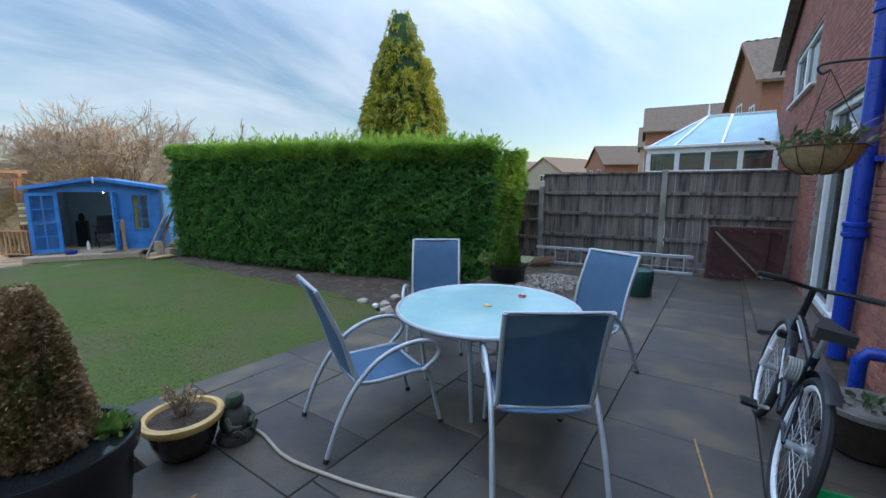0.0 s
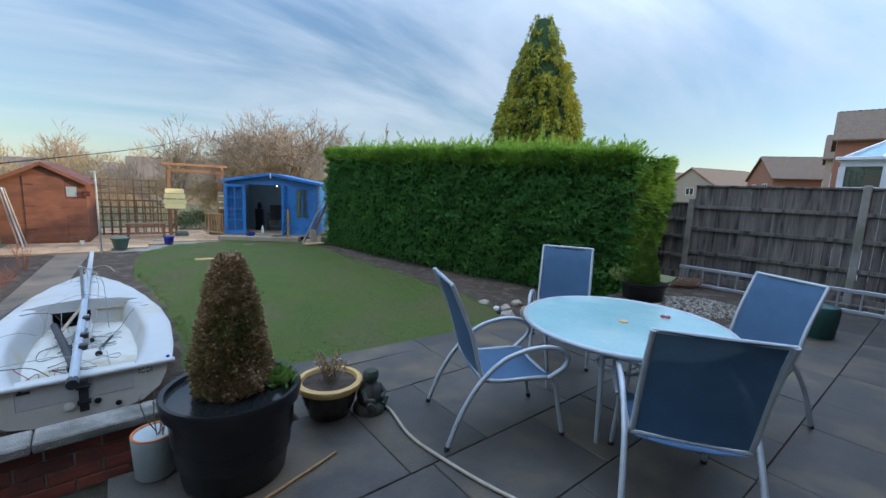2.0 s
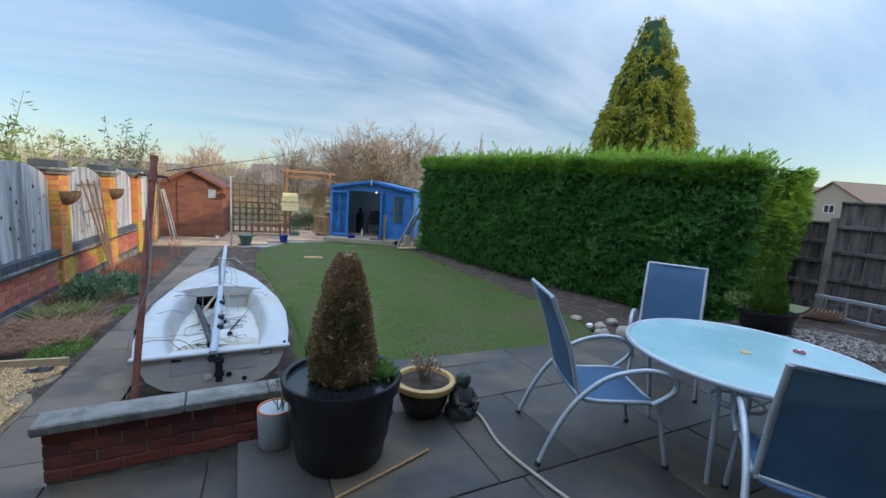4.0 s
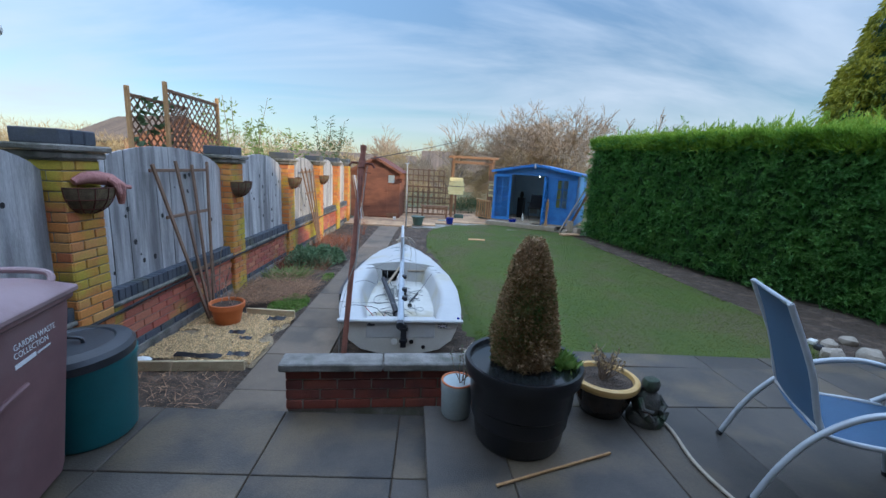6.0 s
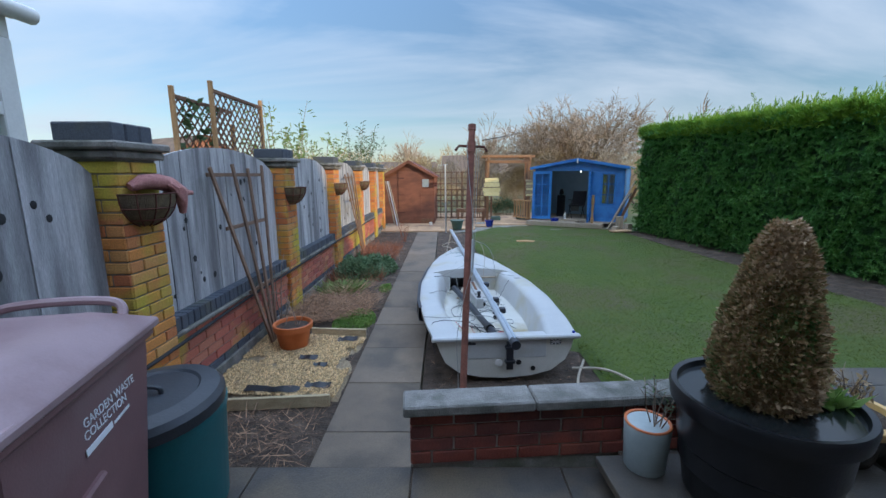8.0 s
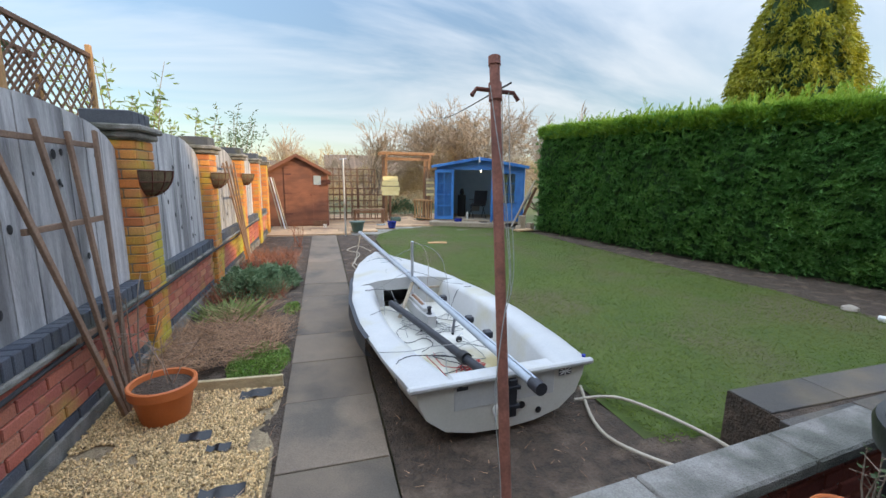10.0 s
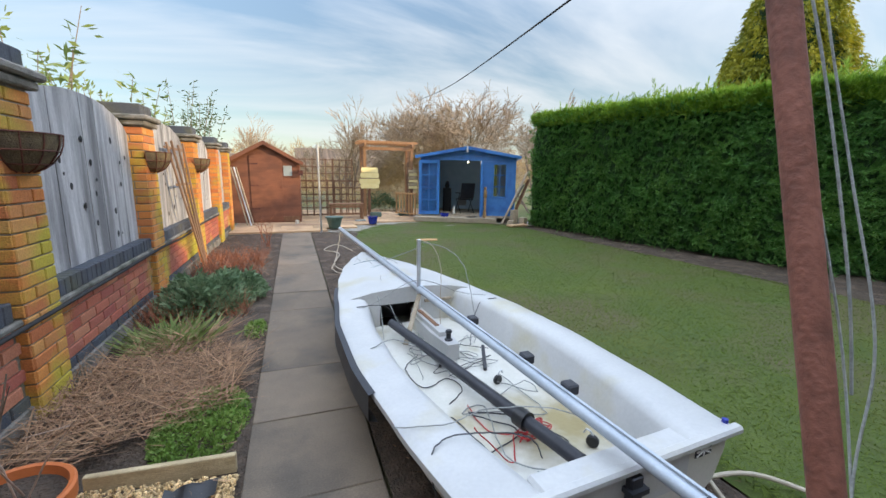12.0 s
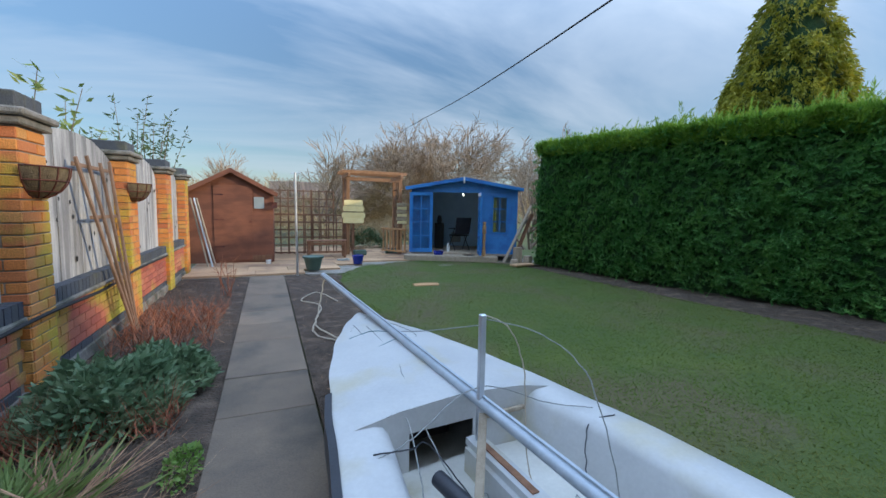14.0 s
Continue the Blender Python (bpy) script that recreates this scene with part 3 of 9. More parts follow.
LAWN = [(0.85, 4.08), (3.8, 4.06), (4.55, 5.3), (4.62, 6.4), (4.5, 8.5), (4.3, 11), (4.25, 13.2), (4.05, 14.2), (3.0, 14.75), (1.6, 14.6), (0.6, 14.1), (0.0, 13.2), (-0.2, 12.1), (-0.2, 10.2), (0.05, 9.0), (0.25, 7.5), (0.38, 5.5), (0.45, 4.08)]
lawn = structure("lawn", sheet(LAWN, LOW + 0.015, 0.12, 0.02, 0.5), M_TURF, "short mown lawn with worn yellowish patches", "lawn")
BED_LEFT = [(-2.80, 3.2), (-1.70, 3.2), (-1.70, 13.3), (-2.85, 13.3)]
BED_BOAT = [(-1.08, 3.36), (0.8, 3.36), (0.84, 4.1), (0.4, 4.2), (0.38, 5.5), (0.25, 7.5), (0.05, 9.0), (-0.2, 10.2), (-0.2, 12.1), (0.0, 13.2), (-1.08, 13.2)]
BED_HEDGE = [(3.8, 4.06), (4.6, 4.06), (9.3, 4.06), (9.3, 6.0), (7.4, 6.0), (6.0, 13.9), (4.05, 14.3), (4.25, 13.2), (4.3, 11), (4.5, 8.5), (4.62, 6.4), (4.55, 5.3)]
for nm, poly, s in (("flower_bed", BED_LEFT, 1), ("soil_strip", BED_BOAT, 2), ("hedge_bed", BED_HEDGE, 3)):
    structure(nm, sheet(poly, LOW - 0.005, 0.06, 0.035, 2.6, s), M_SOIL, "bare dark damp soil with small stones and crumbs", "soil")

g = G()
PATIO = [(-0.02, -1.2), (9.5, -0.6), (9.4, 2.3), (9.0, 4.3), (6.0, 4.2), (3.9, 4.05), (0.84, 4.05), (0.82, 3.16), (-0.02, 3.16)]
g.prism(PATIO, -0.4, TOP - 0.011)
g.prism([(-2.82, -1.2), (-0.019, -1.2), (-0.019, 3.17), (-2.82, 3.17)], -0.4, -0.011)
structure("patio_base", g, M_SOIL, "sand and mortar bed under the patio slabs", "paving", smooth=False)

# the house the camera starts from: brick back wall, patio door, upper window, eaves
house = thing("house", "two-storey plum-brick house with white windows and blue downpipe", "house", HOUSE)
DX0, DX1, DZ1 = 6.35, 8.35, 2.75
WX0, WX1, WZ0, WZ1 = 9.75, 12.6, 3.42, 4.42
HX0, HX1, HZ, HS = -4.0, 14.5, 7.0, 8.2


def verge(x):
    """Top of the back wall: level, then falling with the roof's verge."""
    return HZ if x <= HS else HZ - 0.35 * (x - HS)


g = G()
for x0, z0, x1, z1 in ((HX0, -0.3, DX0, HZ), (DX0, DZ1, DX1, HZ), (DX1, -0.3, WX0, HZ), (WX0, -0.3, WX1, WZ0), (WX0, WZ1, WX1, HZ), (WX1, -0.3, HX1, HZ)):
    if z1 == HZ:
        g.add([(x0, -0.28, z0), (x1, -0.28, z0), (x1, -0.012, z0), (x0, -0.012, z0), (x0, -0.28, verge(x0)), (x1, -0.28, verge(x1)), (x1, -0.012, verge(x1)), (x0, -0.012, verge(x0))], [(3, 2, 1, 0), (4, 5, 6, 7), (0, 1, 5, 4), (1, 2, 6, 5), (2, 3, 7, 6), (3, 0, 4, 7)])
    else:
        g.box(x0, -0.28, z0, x1, -0.012, z1)
g.box(HX0, -8, -0.3, HX0 + 0.25, -0.28, HZ).box(HX1 - 0.25, -8, -0.3, HX1, -0.28, verge(HX1)).box(HX0, -8.2, -0.3, HX1, -8, verge(HX1))
house_wall = part("wall", g, M_MORTAR, house, "pale mortar showing between the bricks", False)
g = G()
g.add([(HX0 - 0.2, 0.35, HZ - 0.05), (HS, 0.35, HZ - 0.05), (HS, -4.1, HZ + 2.4), (HX0 - 0.2, -4.1, HZ + 2.4), (HX0 - 0.2, -8.5, HZ - 0.05), (HS, -8.5, HZ - 0.05),
       (HX0 - 0.2, 0.35, HZ - 0.17), (HS, 0.35, HZ - 0.17), (HS, -8.5, HZ - 0.17), (HX0 - 0.2, -8.5, HZ - 0.17)],
      [(0, 1, 2, 3), (3, 2, 5, 4), (6, 7, 1, 0), (7, 8, 5, 2, 1), (9, 6, 0, 3, 4), (4, 5, 8, 9), (9, 8, 7, 6)])
g.bar((HS - 0.1, -4.1, HZ + 0.06), (HX1 + 0.3, -4.1, verge(HX1 + 0.3) + 0.06), 8.7, 0.1)
part("roof", g, M_ROOFTILE, house, "dark brown tiled roof", False)
part("fascia", G().box(HX0 - 0.2, 0.34, HZ - 0.25, HS, 0.37, HZ - 0.03, 0.005), M_WOOD, house, "dark stained fascia board")
part("bargeboard", G().bar((HS - 0.05, 0.06, HZ + 0.0), (HX1 + 0.3, 0.06, verge(HX1 + 0.3)), 0.03, 0.2, 0.005), M_REDWOOD, house, "dark plum stained bargeboard")
door = part("patio_door", G().box(DX0, -0.2, 0.0, DX1, -0.06, 0.10, 0.01).box(DX0, -0.2, DZ1 - 0.09, DX1, -0.06, DZ1, 0.01).box(DX0, -0.2, 0.1, DX0 + 0.08, -0.06, DZ1 - 0.09, 0.01).box(DX1 - 0.08, -0.2, 0.1, DX1, -0.06, DZ1 - 0.09, 0.01).box(7.22, -0.17, 0.1, 7.32, -0.08, DZ1 - 0.32, 0.01).box(DX0 + 0.08, -0.17, DZ1 - 0.42, DX1 - 0.08, -0.08, DZ1 - 0.34, 0.01), M_WHITE, house, "white plastic patio door frame")
for x0, x1, z0, z1 in ((DX0 + 0.08, 7.22, 0.1, DZ1 - 0.42), (7.32, DX1 - 0.08, 0.1, DZ1 - 0.42), (DX0 + 0.08, DX1 - 0.08, DZ1 - 0.34, DZ1 - 0.09)):
    part("pane", G().box(x0, -0.135, z0, x1, -0.125, z1), M_GLASS, door, "reflecting glass pane")
part("sash_rail", G().box(7.14, -0.16, 0.1, 7.2, -0.07, DZ1 - 0.42, 0.008), M_WHITE, door)
win = part("window", G().box(WX0, -0.16, WZ0, WX1, -0.04, WZ0 + 0.07, 0.01).box(WX0, -0.16, WZ1 - 0.07, WX1, -0.04, WZ1, 0.01).box(WX0, -0.16, WZ0 + 0.07, WX0 + 0.07, -0.04, WZ1 - 0.07, 0.01).box(WX1 - 0.07, -0.16, WZ0 + 0.07, WX1, -0.04, WZ1 - 0.07, 0.01).box(11.3, -0.15, WZ0 + 0.07, 11.4, -0.05, WZ1 - 0.07, 0.01), M_WHITE, house, "white plastic window frame")
part("sill", G().box(WX0 - 0.06, -0.1, WZ0 - 0.05, WX1 + 0.06, 0.07, WZ0, 0.008), M_WHITE, win)
for x0, x1 in ((WX0 + 0.07, 11.3), (11.4, WX1 - 0.07)):
    part("pane", G().box(x0, -0.105, WZ0 + 0.07, x1, -0.095, WZ1 - 0.07), M_GLASS, win)
# room surfaces behind the panes, coloured dark to stand in for indoor shade
part("room_wall", G().box(DX0 - 0.1, -3, 0, DX1 + 0.1, -2.9, DZ1), M_ROOM, house, "room wall in dark grey that stands in for indoor dimness")
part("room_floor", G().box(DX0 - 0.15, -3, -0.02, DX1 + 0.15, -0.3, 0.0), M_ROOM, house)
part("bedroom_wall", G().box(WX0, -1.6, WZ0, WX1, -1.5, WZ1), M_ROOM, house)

# downpipe beside the door
pipe = thing("downpipe", "glossy royal blue cast-iron downpipe with a thick socket", "pipe", HOUSE)
part("pipe", G().tube([(5.62, 0.10, 0.0), (5.62, 0.10, HZ - 0.2)], 0.075, 20), M_BLUEPIPE, pipe)
for z in (1.20, 3.2):
    part("socket", G().lathe([(0.078, z), (0.098, z + 0.01), (0.098, z + 0.045), (0.088, z + 0.05), (0.088, z + 0.10), (0.098, z + 0.105), (0.098, z + 0.14), (0.078, z + 0.15)], 24, pose(5.62, 0.10, 0)), M_BLUEPIPE, pipe)
part("bracket", G().box(5.5, -0.01, 1.9, 5.74, 0.06, 1.95, 0.005), M_BLUEPIPE, pipe)
part("stub", G().tube([(4.5, 0.0, 0.42), (4.5, 0.16, 0.42), (4.5, 0.2, 0.36), (4.5, 0.2, 0.0)], 0.05, 14), M_BLUEPIPE, pipe)

# step in front of the door, with a low kerb
structure("door_step", G().box(6.05, 0.03, -0.02, 10.0, 0.70, 0.055, 0.012, HOUSE), M_SLAB, "low dark concrete step along the house wall", "step")

# ---- garden wall with brick piers and arched timber panels ----
WX = -2.80           # front face of the garden wall
PIERS = [1.35, 3.82, 6.28, 8.44, 10.55, 12.42, 13.9]
PW = 0.34
PTOP = 1.56
garden_wall = structure("wall_garden", G().box(WX - 0.22, -1.0, -0.35, WX - 0.008, 14.1, 0.40), M_MORTAR, "low plum-red garden wall with a dark brick band and moss", "wall", False)
structure("wall_footing", G().box(WX - 0.24, -1.0, -0.4, WX + 0.02, 14.1, LOW + 0.10, 0.008), M_COPING, "mossy rendered footing of the garden wall", "wall")
pier_bricks = []
for k, py in enumerate(PIERS):
    pier = thing("brick_pier", "orange brick garden pier stained yellow-green with moss", "pier", pose(WX + 0.05 - PW / 2, py, 0), "piers of the garden wall", "structure")
    part("mortar_core", G().box(-PW / 2 + 0.008, -PW / 2 + 0.008, -0.35, PW / 2 - 0.008, PW / 2 - 0.008, PTOP), M_MORTAR, pier, "", False)
    pier_bricks.append(pier)
    cap = part("cap", G().box(-0.235, -0.235, PTOP + 0.052, 0.235, 0.235, PTOP + 0.10, 0.012).box(-0.205, -0.205, PTOP, 0.205, 0.205, PTOP + 0.05, 0.01), M_COPING, pier, "stepped tile and mortar cap")
    for i in range(3):
        part("cap_brick", G().box(-0.17, -0.165 + 0.112 * i, PTOP + 0.10, 0.17, -0.06 + 0.112 * i, PTOP + 0.205, 0.008), M_BRICK_BLUE, cap)


def arch_panel(y0, y1, rise=0.24, base=0.475, shoulder=1.46):
    """Upright boards under an arched top between two piers."""
    p = thing("fence_panel", "weathered grey close-boarded fence panel with an arched top", "fence panel", pose(WX - 0.1, 0, 0), "arched panels of the garden wall", "structure")
    n = max(int((y1 - y0) / 0.2), 1)
    w = (y1 - y0) / n
    for i in range(n):
        a, b = y0 + i * w, y0 + (i + 1) * w - 0.006
        f = lambda y: shoulder + rise * (1 - ((y - (y0 + y1) / 2) / ((y1 - y0) / 2)) ** 2) ** 0.6 if y0 < y < y1 else shoulder
        off = 0.004 * ((i * 7) % 3)
        ys = [a, a + 0.33 * (b - a), a + 0.67 * (b - a), b]
        poly = [(a, base), (b, base)] + [(y, f(y)) for y in ys[::-1]]
        part("board", G().prism(poly, 0, 0.02, Matrix(((0, 0, 1, off), (1, 0, 0, 0), (0, 1, 0, 0), (0, 0, 0, 1)))), M_BOARD, p, "", False)
    part("rail", G().box(-0.06, y0, 0.62, -0.005, y1, 0.70).box(-0.06, y0, 1.3, -0.005, y1, 1.38), M_BOARD, p)
    knots = G()
    r = random.Random(int(y0 * 100))
    for _ in range(int(9 * (y1 - y0))):
        y, z = r.uniform(y0 + 0.08, y1 - 0.08), r.uniform(base + 0.08, shoulder - 0.04)
        s = r.uniform(0.012, 0.032)
        knots.lathe([(s, 0), (s * 0.6, 0.0025)], 9, Matrix(((0, 0, 1, 0.0285), (0.8, 0, 0, y), (0, 1, 0, z), (0, 0, 0, 1))), 0.0015)
    part("knots", knots, M_RUBBER, p, "dark knots in the boards")["kind"] = "stuff"


for a, b in zip(PIERS[:-1], PIERS[1:]):
    arch_panel(a + PW / 2 + 0.01, b - PW / 2 - 0.01)
arch_panel(-0.9, PIERS[0] - PW / 2 - 0.01)

# ---- low brick wall at the patio's edge ----
LWX0, LWX1, LWY0, LWY1 = -1.07, 0.80, 3.17, 3.275
low_wall = structure("wall_low", G().box(LWX0 + 0.008, LWY0 + 0.008, -0.3, LWX1 - 0.008, LWY1 - 0.008, 0.29), M_MORTAR, "low red brick wall with a rough concrete coping", "wall", False)
low_wall.matrix_basis = pose(LWX0, LWY0, 0, 0, 0, 4.9) @ pose(-LWX0, -LWY0, 0)
for x0, x1 in ((LWX0 - 0.035, -0.44), (-0.434, 0.22), (0.226, LWX1 + 0.03)):
    part("coping_stone", G().box(x0, LWY0 - 0.045, 0.292, x1, LWY1 + 0.025, 0.348, 0.009), M_COPING, low_wall)

# ---- paving ----
J = 0.0035


def slab(parent, x0, y0, x1, y1, z, material, thick=0.045, m=None):
    dz = rng.uniform(-0.002, 0.002)
    g = G().box(x0 + J, y0 + J, z - thick + dz, x1 - J, y1 - J, z + dz, 0.004, m)
    return part("slab", g, material, parent, "", False)


patio = structure("patio", G().box(-2.8, -1.19, -0.06, -0.07, 3.16, -0.026), M_SOIL, "dark damp paving slabs of the patio", "paving", False)
# the part before the low wall
xs_a = [-2.8, -1.85, -1.06, -0.31, -0.025]
ys_a = [3.16, 2.58, 1.98, 1.38, 0.78, 0.18, -0.5, -1.0]
for i, (x0, x1) in enumerate(zip(xs_a[:-1], xs_a[1:])):
    for y1, y0 in zip(ys_a[:-1], ys_a[1:]):
        slab(patio, x0, y0, x1, y1, 0.0, M_SLAB)
# the main part, laid along the house
rot = UP @ pose(0, 0, 0, 0, 0, 2.6)
y, row = -0.42, 0
while y < 4.2:
    h = (0.62, 0.92, 0.62, 0.62, 0.92)[row % 5]
    x = 0.10 - (0.28, 0.0, 0.45, 0.12)[row % 4]
    y1 = min(y + h, 4.0)
    i = 0
    while x < 9.6 and y1 - y > 0.1:
        w = (0.92, 0.62, 0.92, 0.92, 0.62)[(i + row) % 5]
        cx, cy = x + w / 2, (y + y1) / 2
        wy = cy + 0.045 * cx
        if wy < 4.25 and x + w > 0.06 and not (cx > 5.0 and wy > 2.7) and cx < 9.3:
            x0c = max(x, -0.03)
            yl = y1 if y1 + 0.045 * (x0c + w) < 4.2 else min(y1, 4.2 - 0.045 * (x0c + w))
            if not (x0c < 0.6 and wy > 3.2) and yl - y > 0.1:
                slab(patio, x0c, y, x + w, yl, 0.0, M_SLAB, 0.045, rot)
        x += w
        i += 1
    y += h
    row += 1
# edging row beside the lawn
x = 0.88
for w in (0.62, 0.9, 0.62, 0.9, 0.9):
    if x + w < 4.85:
        slab(patio, x, 4.0, x + w, 4.27, -0.001, M_SLAB, 0.2, UP)
    x += w

path = structure("path", G().box(-1.69, 3.2, LOW - 0.08, -1.09, 13.25, LOW - 0.03), M_MORTAR, "straight narrow garden path of pale brown concrete slabs", "path", False)
js = [3.19, 3.75, 4.4, 5.09, 5.72, 6.34, 7.66, 8.3, 9.2, 9.85, 10.45, 11.5, 12.3, 13.25]
for y0, y1 in zip(js[:-1], js[1:]):
    slab(path, -1.69, y0, -1.09, y1, LOW + 0.004, M_PATH, 0.05)

terrace = structure("terrace", G().box(-2.85, 13.28, LOW - 0.08, 5.2, 19.0, LOW + 0.004), M_MORTAR, "warm-toned flagstone terrace round shed and summerhouse", "paving", False)
r = random.Random(4)
y = 13.3
while y < 18.6:
    h = r.choice((0.45, 0.6, 0.6))
    x = -2.8
    while x < 5.0:
        w = r.choice((0.45, 0.6, 0.75, 0.9))
        c = np.array([[x + w / 2, y + h / 2], [x, y], [x + w, y], [x, y + h], [x + w, y + h]])
        if not inside(LAWN, c).any() and not (x > 3.6 and y < 15):
            slab(terrace, x, y, x + w, y + h, LOW + 0.04, M_STONE)
        x += w
    y += h

# ---- fence along the far side of the patio ----
FA, FB = Vector((9.98, -0.15, 0)), Vector((9.36, 4.56, 0))
fdir = (FB - FA).normalized()
FENCE = UP @ Matrix.Translation(FA) @ Matrix.Rotation(math.atan2(fdir.y, fdir.x), 4, "Z")
fence = thing("fence", "dark weathered close-boarded fence with concrete posts", "fence", FENCE, kind="structure")
FL = (FB - FA).length


def boarded_bay(x0, x1, top):
    x, i = x0, 0
    while x < x1 - 0.02:
        w = min(0.125, x1 - x)
        z1 = top - 0.04
        part("board", G().box(x + 0.002, -0.015 - 0.006 * (i % 2), 0.14, x + w - 0.002, 0.0 - 0.006 * (i % 2), z1), M_FENCE, fence, "", False)
        x += w
        i += 1
    part("gravel_board", G().box(x0, -0.02, 0.0, x1, 0.015, 0.14, 0.004), M_FENCE, fence)
    for z in (0.55, 1.05, 1.5):
        part("rail", G().box(x0, 0.0, z * top / 1.98, x1, 0.045, z * top / 1.98 + 0.07, 0.006), M_FENCE, fence)
    part("capping", G().box(x0, -0.03, top - 0.04, x1, 0.03, top, 0.006), M_FENCE, fence)


P2 = 2.21
for x0, x1, top in ((0.02, P2 - 0.05, 1.98), (P2 + 0.05, FL - 0.05, 1.98), (FL + 0.05, FL + 1.9, 1.62), (FL + 2.0, FL + 3.9, 1.62)):
    boarded_bay(x0, x1, top)
for x, top in ((P2, 2.02), (FL, 1.70), (FL + 1.95, 1.65)):
    part("post", G().box(x - 0.055, -0.05, 0, x + 0.055, 0.06, top, 0.012), M_CONCRETE, fence, "pale concrete post")
structure("kerb", G().box(0.3, 0.32, -0.02, 3.2, 0.44, 0.09, 0.012, FENCE), M_FENCE, "low timber kerb before the fence", "kerb")

# ---- hedge ----
HEDGE = [(4.72, 13.35), (5.05, 11.2), (5.40, 9.3), (5.85, 7.5), (6.35, 6.0), (6.95, 4.55)]
hedge = thing("hedge", "tall clipped dark green conifer hedge, sunlit along the top", "hedge", kind="structure")


def hedge_at(s):
    s = s * (len(HEDGE) - 1)
    i = min(int(s), len(HEDGE) - 2)
    a, b = Vector(HEDGE[i]), Vector(HEDGE[i + 1])
    p = a.lerp(b, s - i)
    d = (b - a).normalized()
    return p, Vector((d.y, -d.x))     # the normal towards the lawn


def hedge_top(s):
    return 2.68 - 0.28 * s


g = G()
NS, TH = 60, 1.55
for i in range(NS + 1):
    p, nn = hedge_at(i / NS)
    nn = -nn if nn.x > 0 else nn
    top = hedge_top(i / NS)
    row = []
    for d, z in ((0.10, LOW), (0.05, 0.3), (0.06, 1.0), (0.04, 1.8), (0.10, top - 0.14), (0.28, top - 0.09), (TH / 2, top - 0.06), (TH - 0.28, top - 0.09), (TH - 0.1, top - 0.2), (TH - 0.05, 1.0), (TH - 0.1, LOW)):
        q = p - nn * (d + 0.07 * noise.noise((p.x * 2, p.y * 2, z * 2)))
        row.append((q.x, q.y, z))
    g.v += row
k = 11
for i in range(NS):
    g.f += [(i * k + j, i * k + j + 1, (i + 1) * k + j + 1, (i + 1) * k + j) for j in range(k - 1)]
g.f += [tuple(range(k)), tuple(NS * k + j for j in range(k))[::-1]]
# inner body in darkened green: shade between the sprays is put into its colour
M_CORE = mat("shade_dark_inner_foliage", (0.018, 0.055, 0.016), (0.04, 0.095, 0.026), 9, 0.95, 1.0, 40, depth=0.05)
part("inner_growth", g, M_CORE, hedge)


def sprays(base, axis, side, length, rgen, per=22, leaf=0.06, width=0.0085):
    """Flat feathered sprays: leaflets in two rows along each axis, drooping at the tip; one mesh."""
    n = len(base)
    axis = axis / np.linalg.norm(axis, axis=1)[:, None]
    side = side - (side * axis).sum(1)[:, None] * axis
    side /= np.linalg.norm(side, axis=1)[:, None] + 1e-9
    ln = (length * rgen.uniform(0.6, 1.35, n))[:, None]
    p, d = [], []
    for k in range(per):
        t = (k + 0.5) / per
        hand = 1 if k % 2 else -1
        p.append(base + axis * ln * t + np.array((0, 0, -0.35)) * ln * t * t * 0.5)
        d.append(axis * (0.75 + 0.4 * t) + side * hand * (0.95 - 0.6 * t))
    return leaves(np.concatenate(p), np.concatenate(d), leaf, width, rgen, 0.16, 1)


r = random.Random(11)
pts, ax, sd_ = [], [], []
for _ in range(9500):
    s, z = r.random(), r.random()
    p, nn = hedge_at(s)
    nn = -nn if nn.x > 0 else nn
    tt = Vector((nn.y, -nn.x))
    tt = tt if tt.y < 0 else -tt
    top = hedge_top(s)
    z = LOW + 0.04 + z * (top - LOW - 0.06)
    d = 0.05 + 0.07 * noise.noise((p.x * 2, p.y * 2, z * 2)) + 0.13 * noise.noise((p.x * 3.0, p.y * 3.0, z * 6)) + 0.05 * noise.noise((p.x * 7, p.y * 7, z * 9)) + r.uniform(-0.05, 0.06)
    q = p - nn * d
    pts.append((q.x, q.y, z))
    sw = 0.75 + r.gauss(0, 0.55)
    a_ = Vector((nn.x * 0.75 + tt.x * sw, nn.y * 0.75 + tt.y * sw, r.gauss(0.18, 0.28)))
    ax.append(a_[:])
    sd_.append((tt.x * 0.3, tt.y * 0.3, 1.0 + r.gauss(0, 0.3)))
part("side_foliage", sprays(np.array(pts), np.array(ax), np.array(sd_), 0.21, rng), L_HEDGE, hedge)["kind"] = "stuff"
pts, drs = [], []
for _ in range(12000):
    s = r.random()
    p, nn = hedge_at(s)
    nn = -nn if nn.x > 0 else nn
    d = r.random() * TH
    q = p - nn * d
    h = 0.09 * noise.noise((q.x * 1.3, q.y * 1.3, 3)) + 0.11 * noise.noise((q.x * 4, q.y * 4, 3))
    pts.append((q.x, q.y, hedge_top(s) - 0.12 + h + r.uniform(0, 0.05)))
    drs.append((nn.x * 0.4, nn.y * 0.4, 0.8))
# lighter yellow-green than the sides: sunlight on the top is put into the colour
part("top_foliage", leaves(np.array(pts), np.array(drs), 0.17, 0.011, rng, 0.5, 6), leaf_mat("sun_tinted_hedge_foliage", (0.11, 0.23, 0.03), (0.20, 0.35, 0.045), (0.33, 0.46, 0.07), 0.5, 2.0), hedge, "top foliage in brighter yellow-green, sunlight put into its colour")["kind"] = "stuff"
pts, drs = [], []
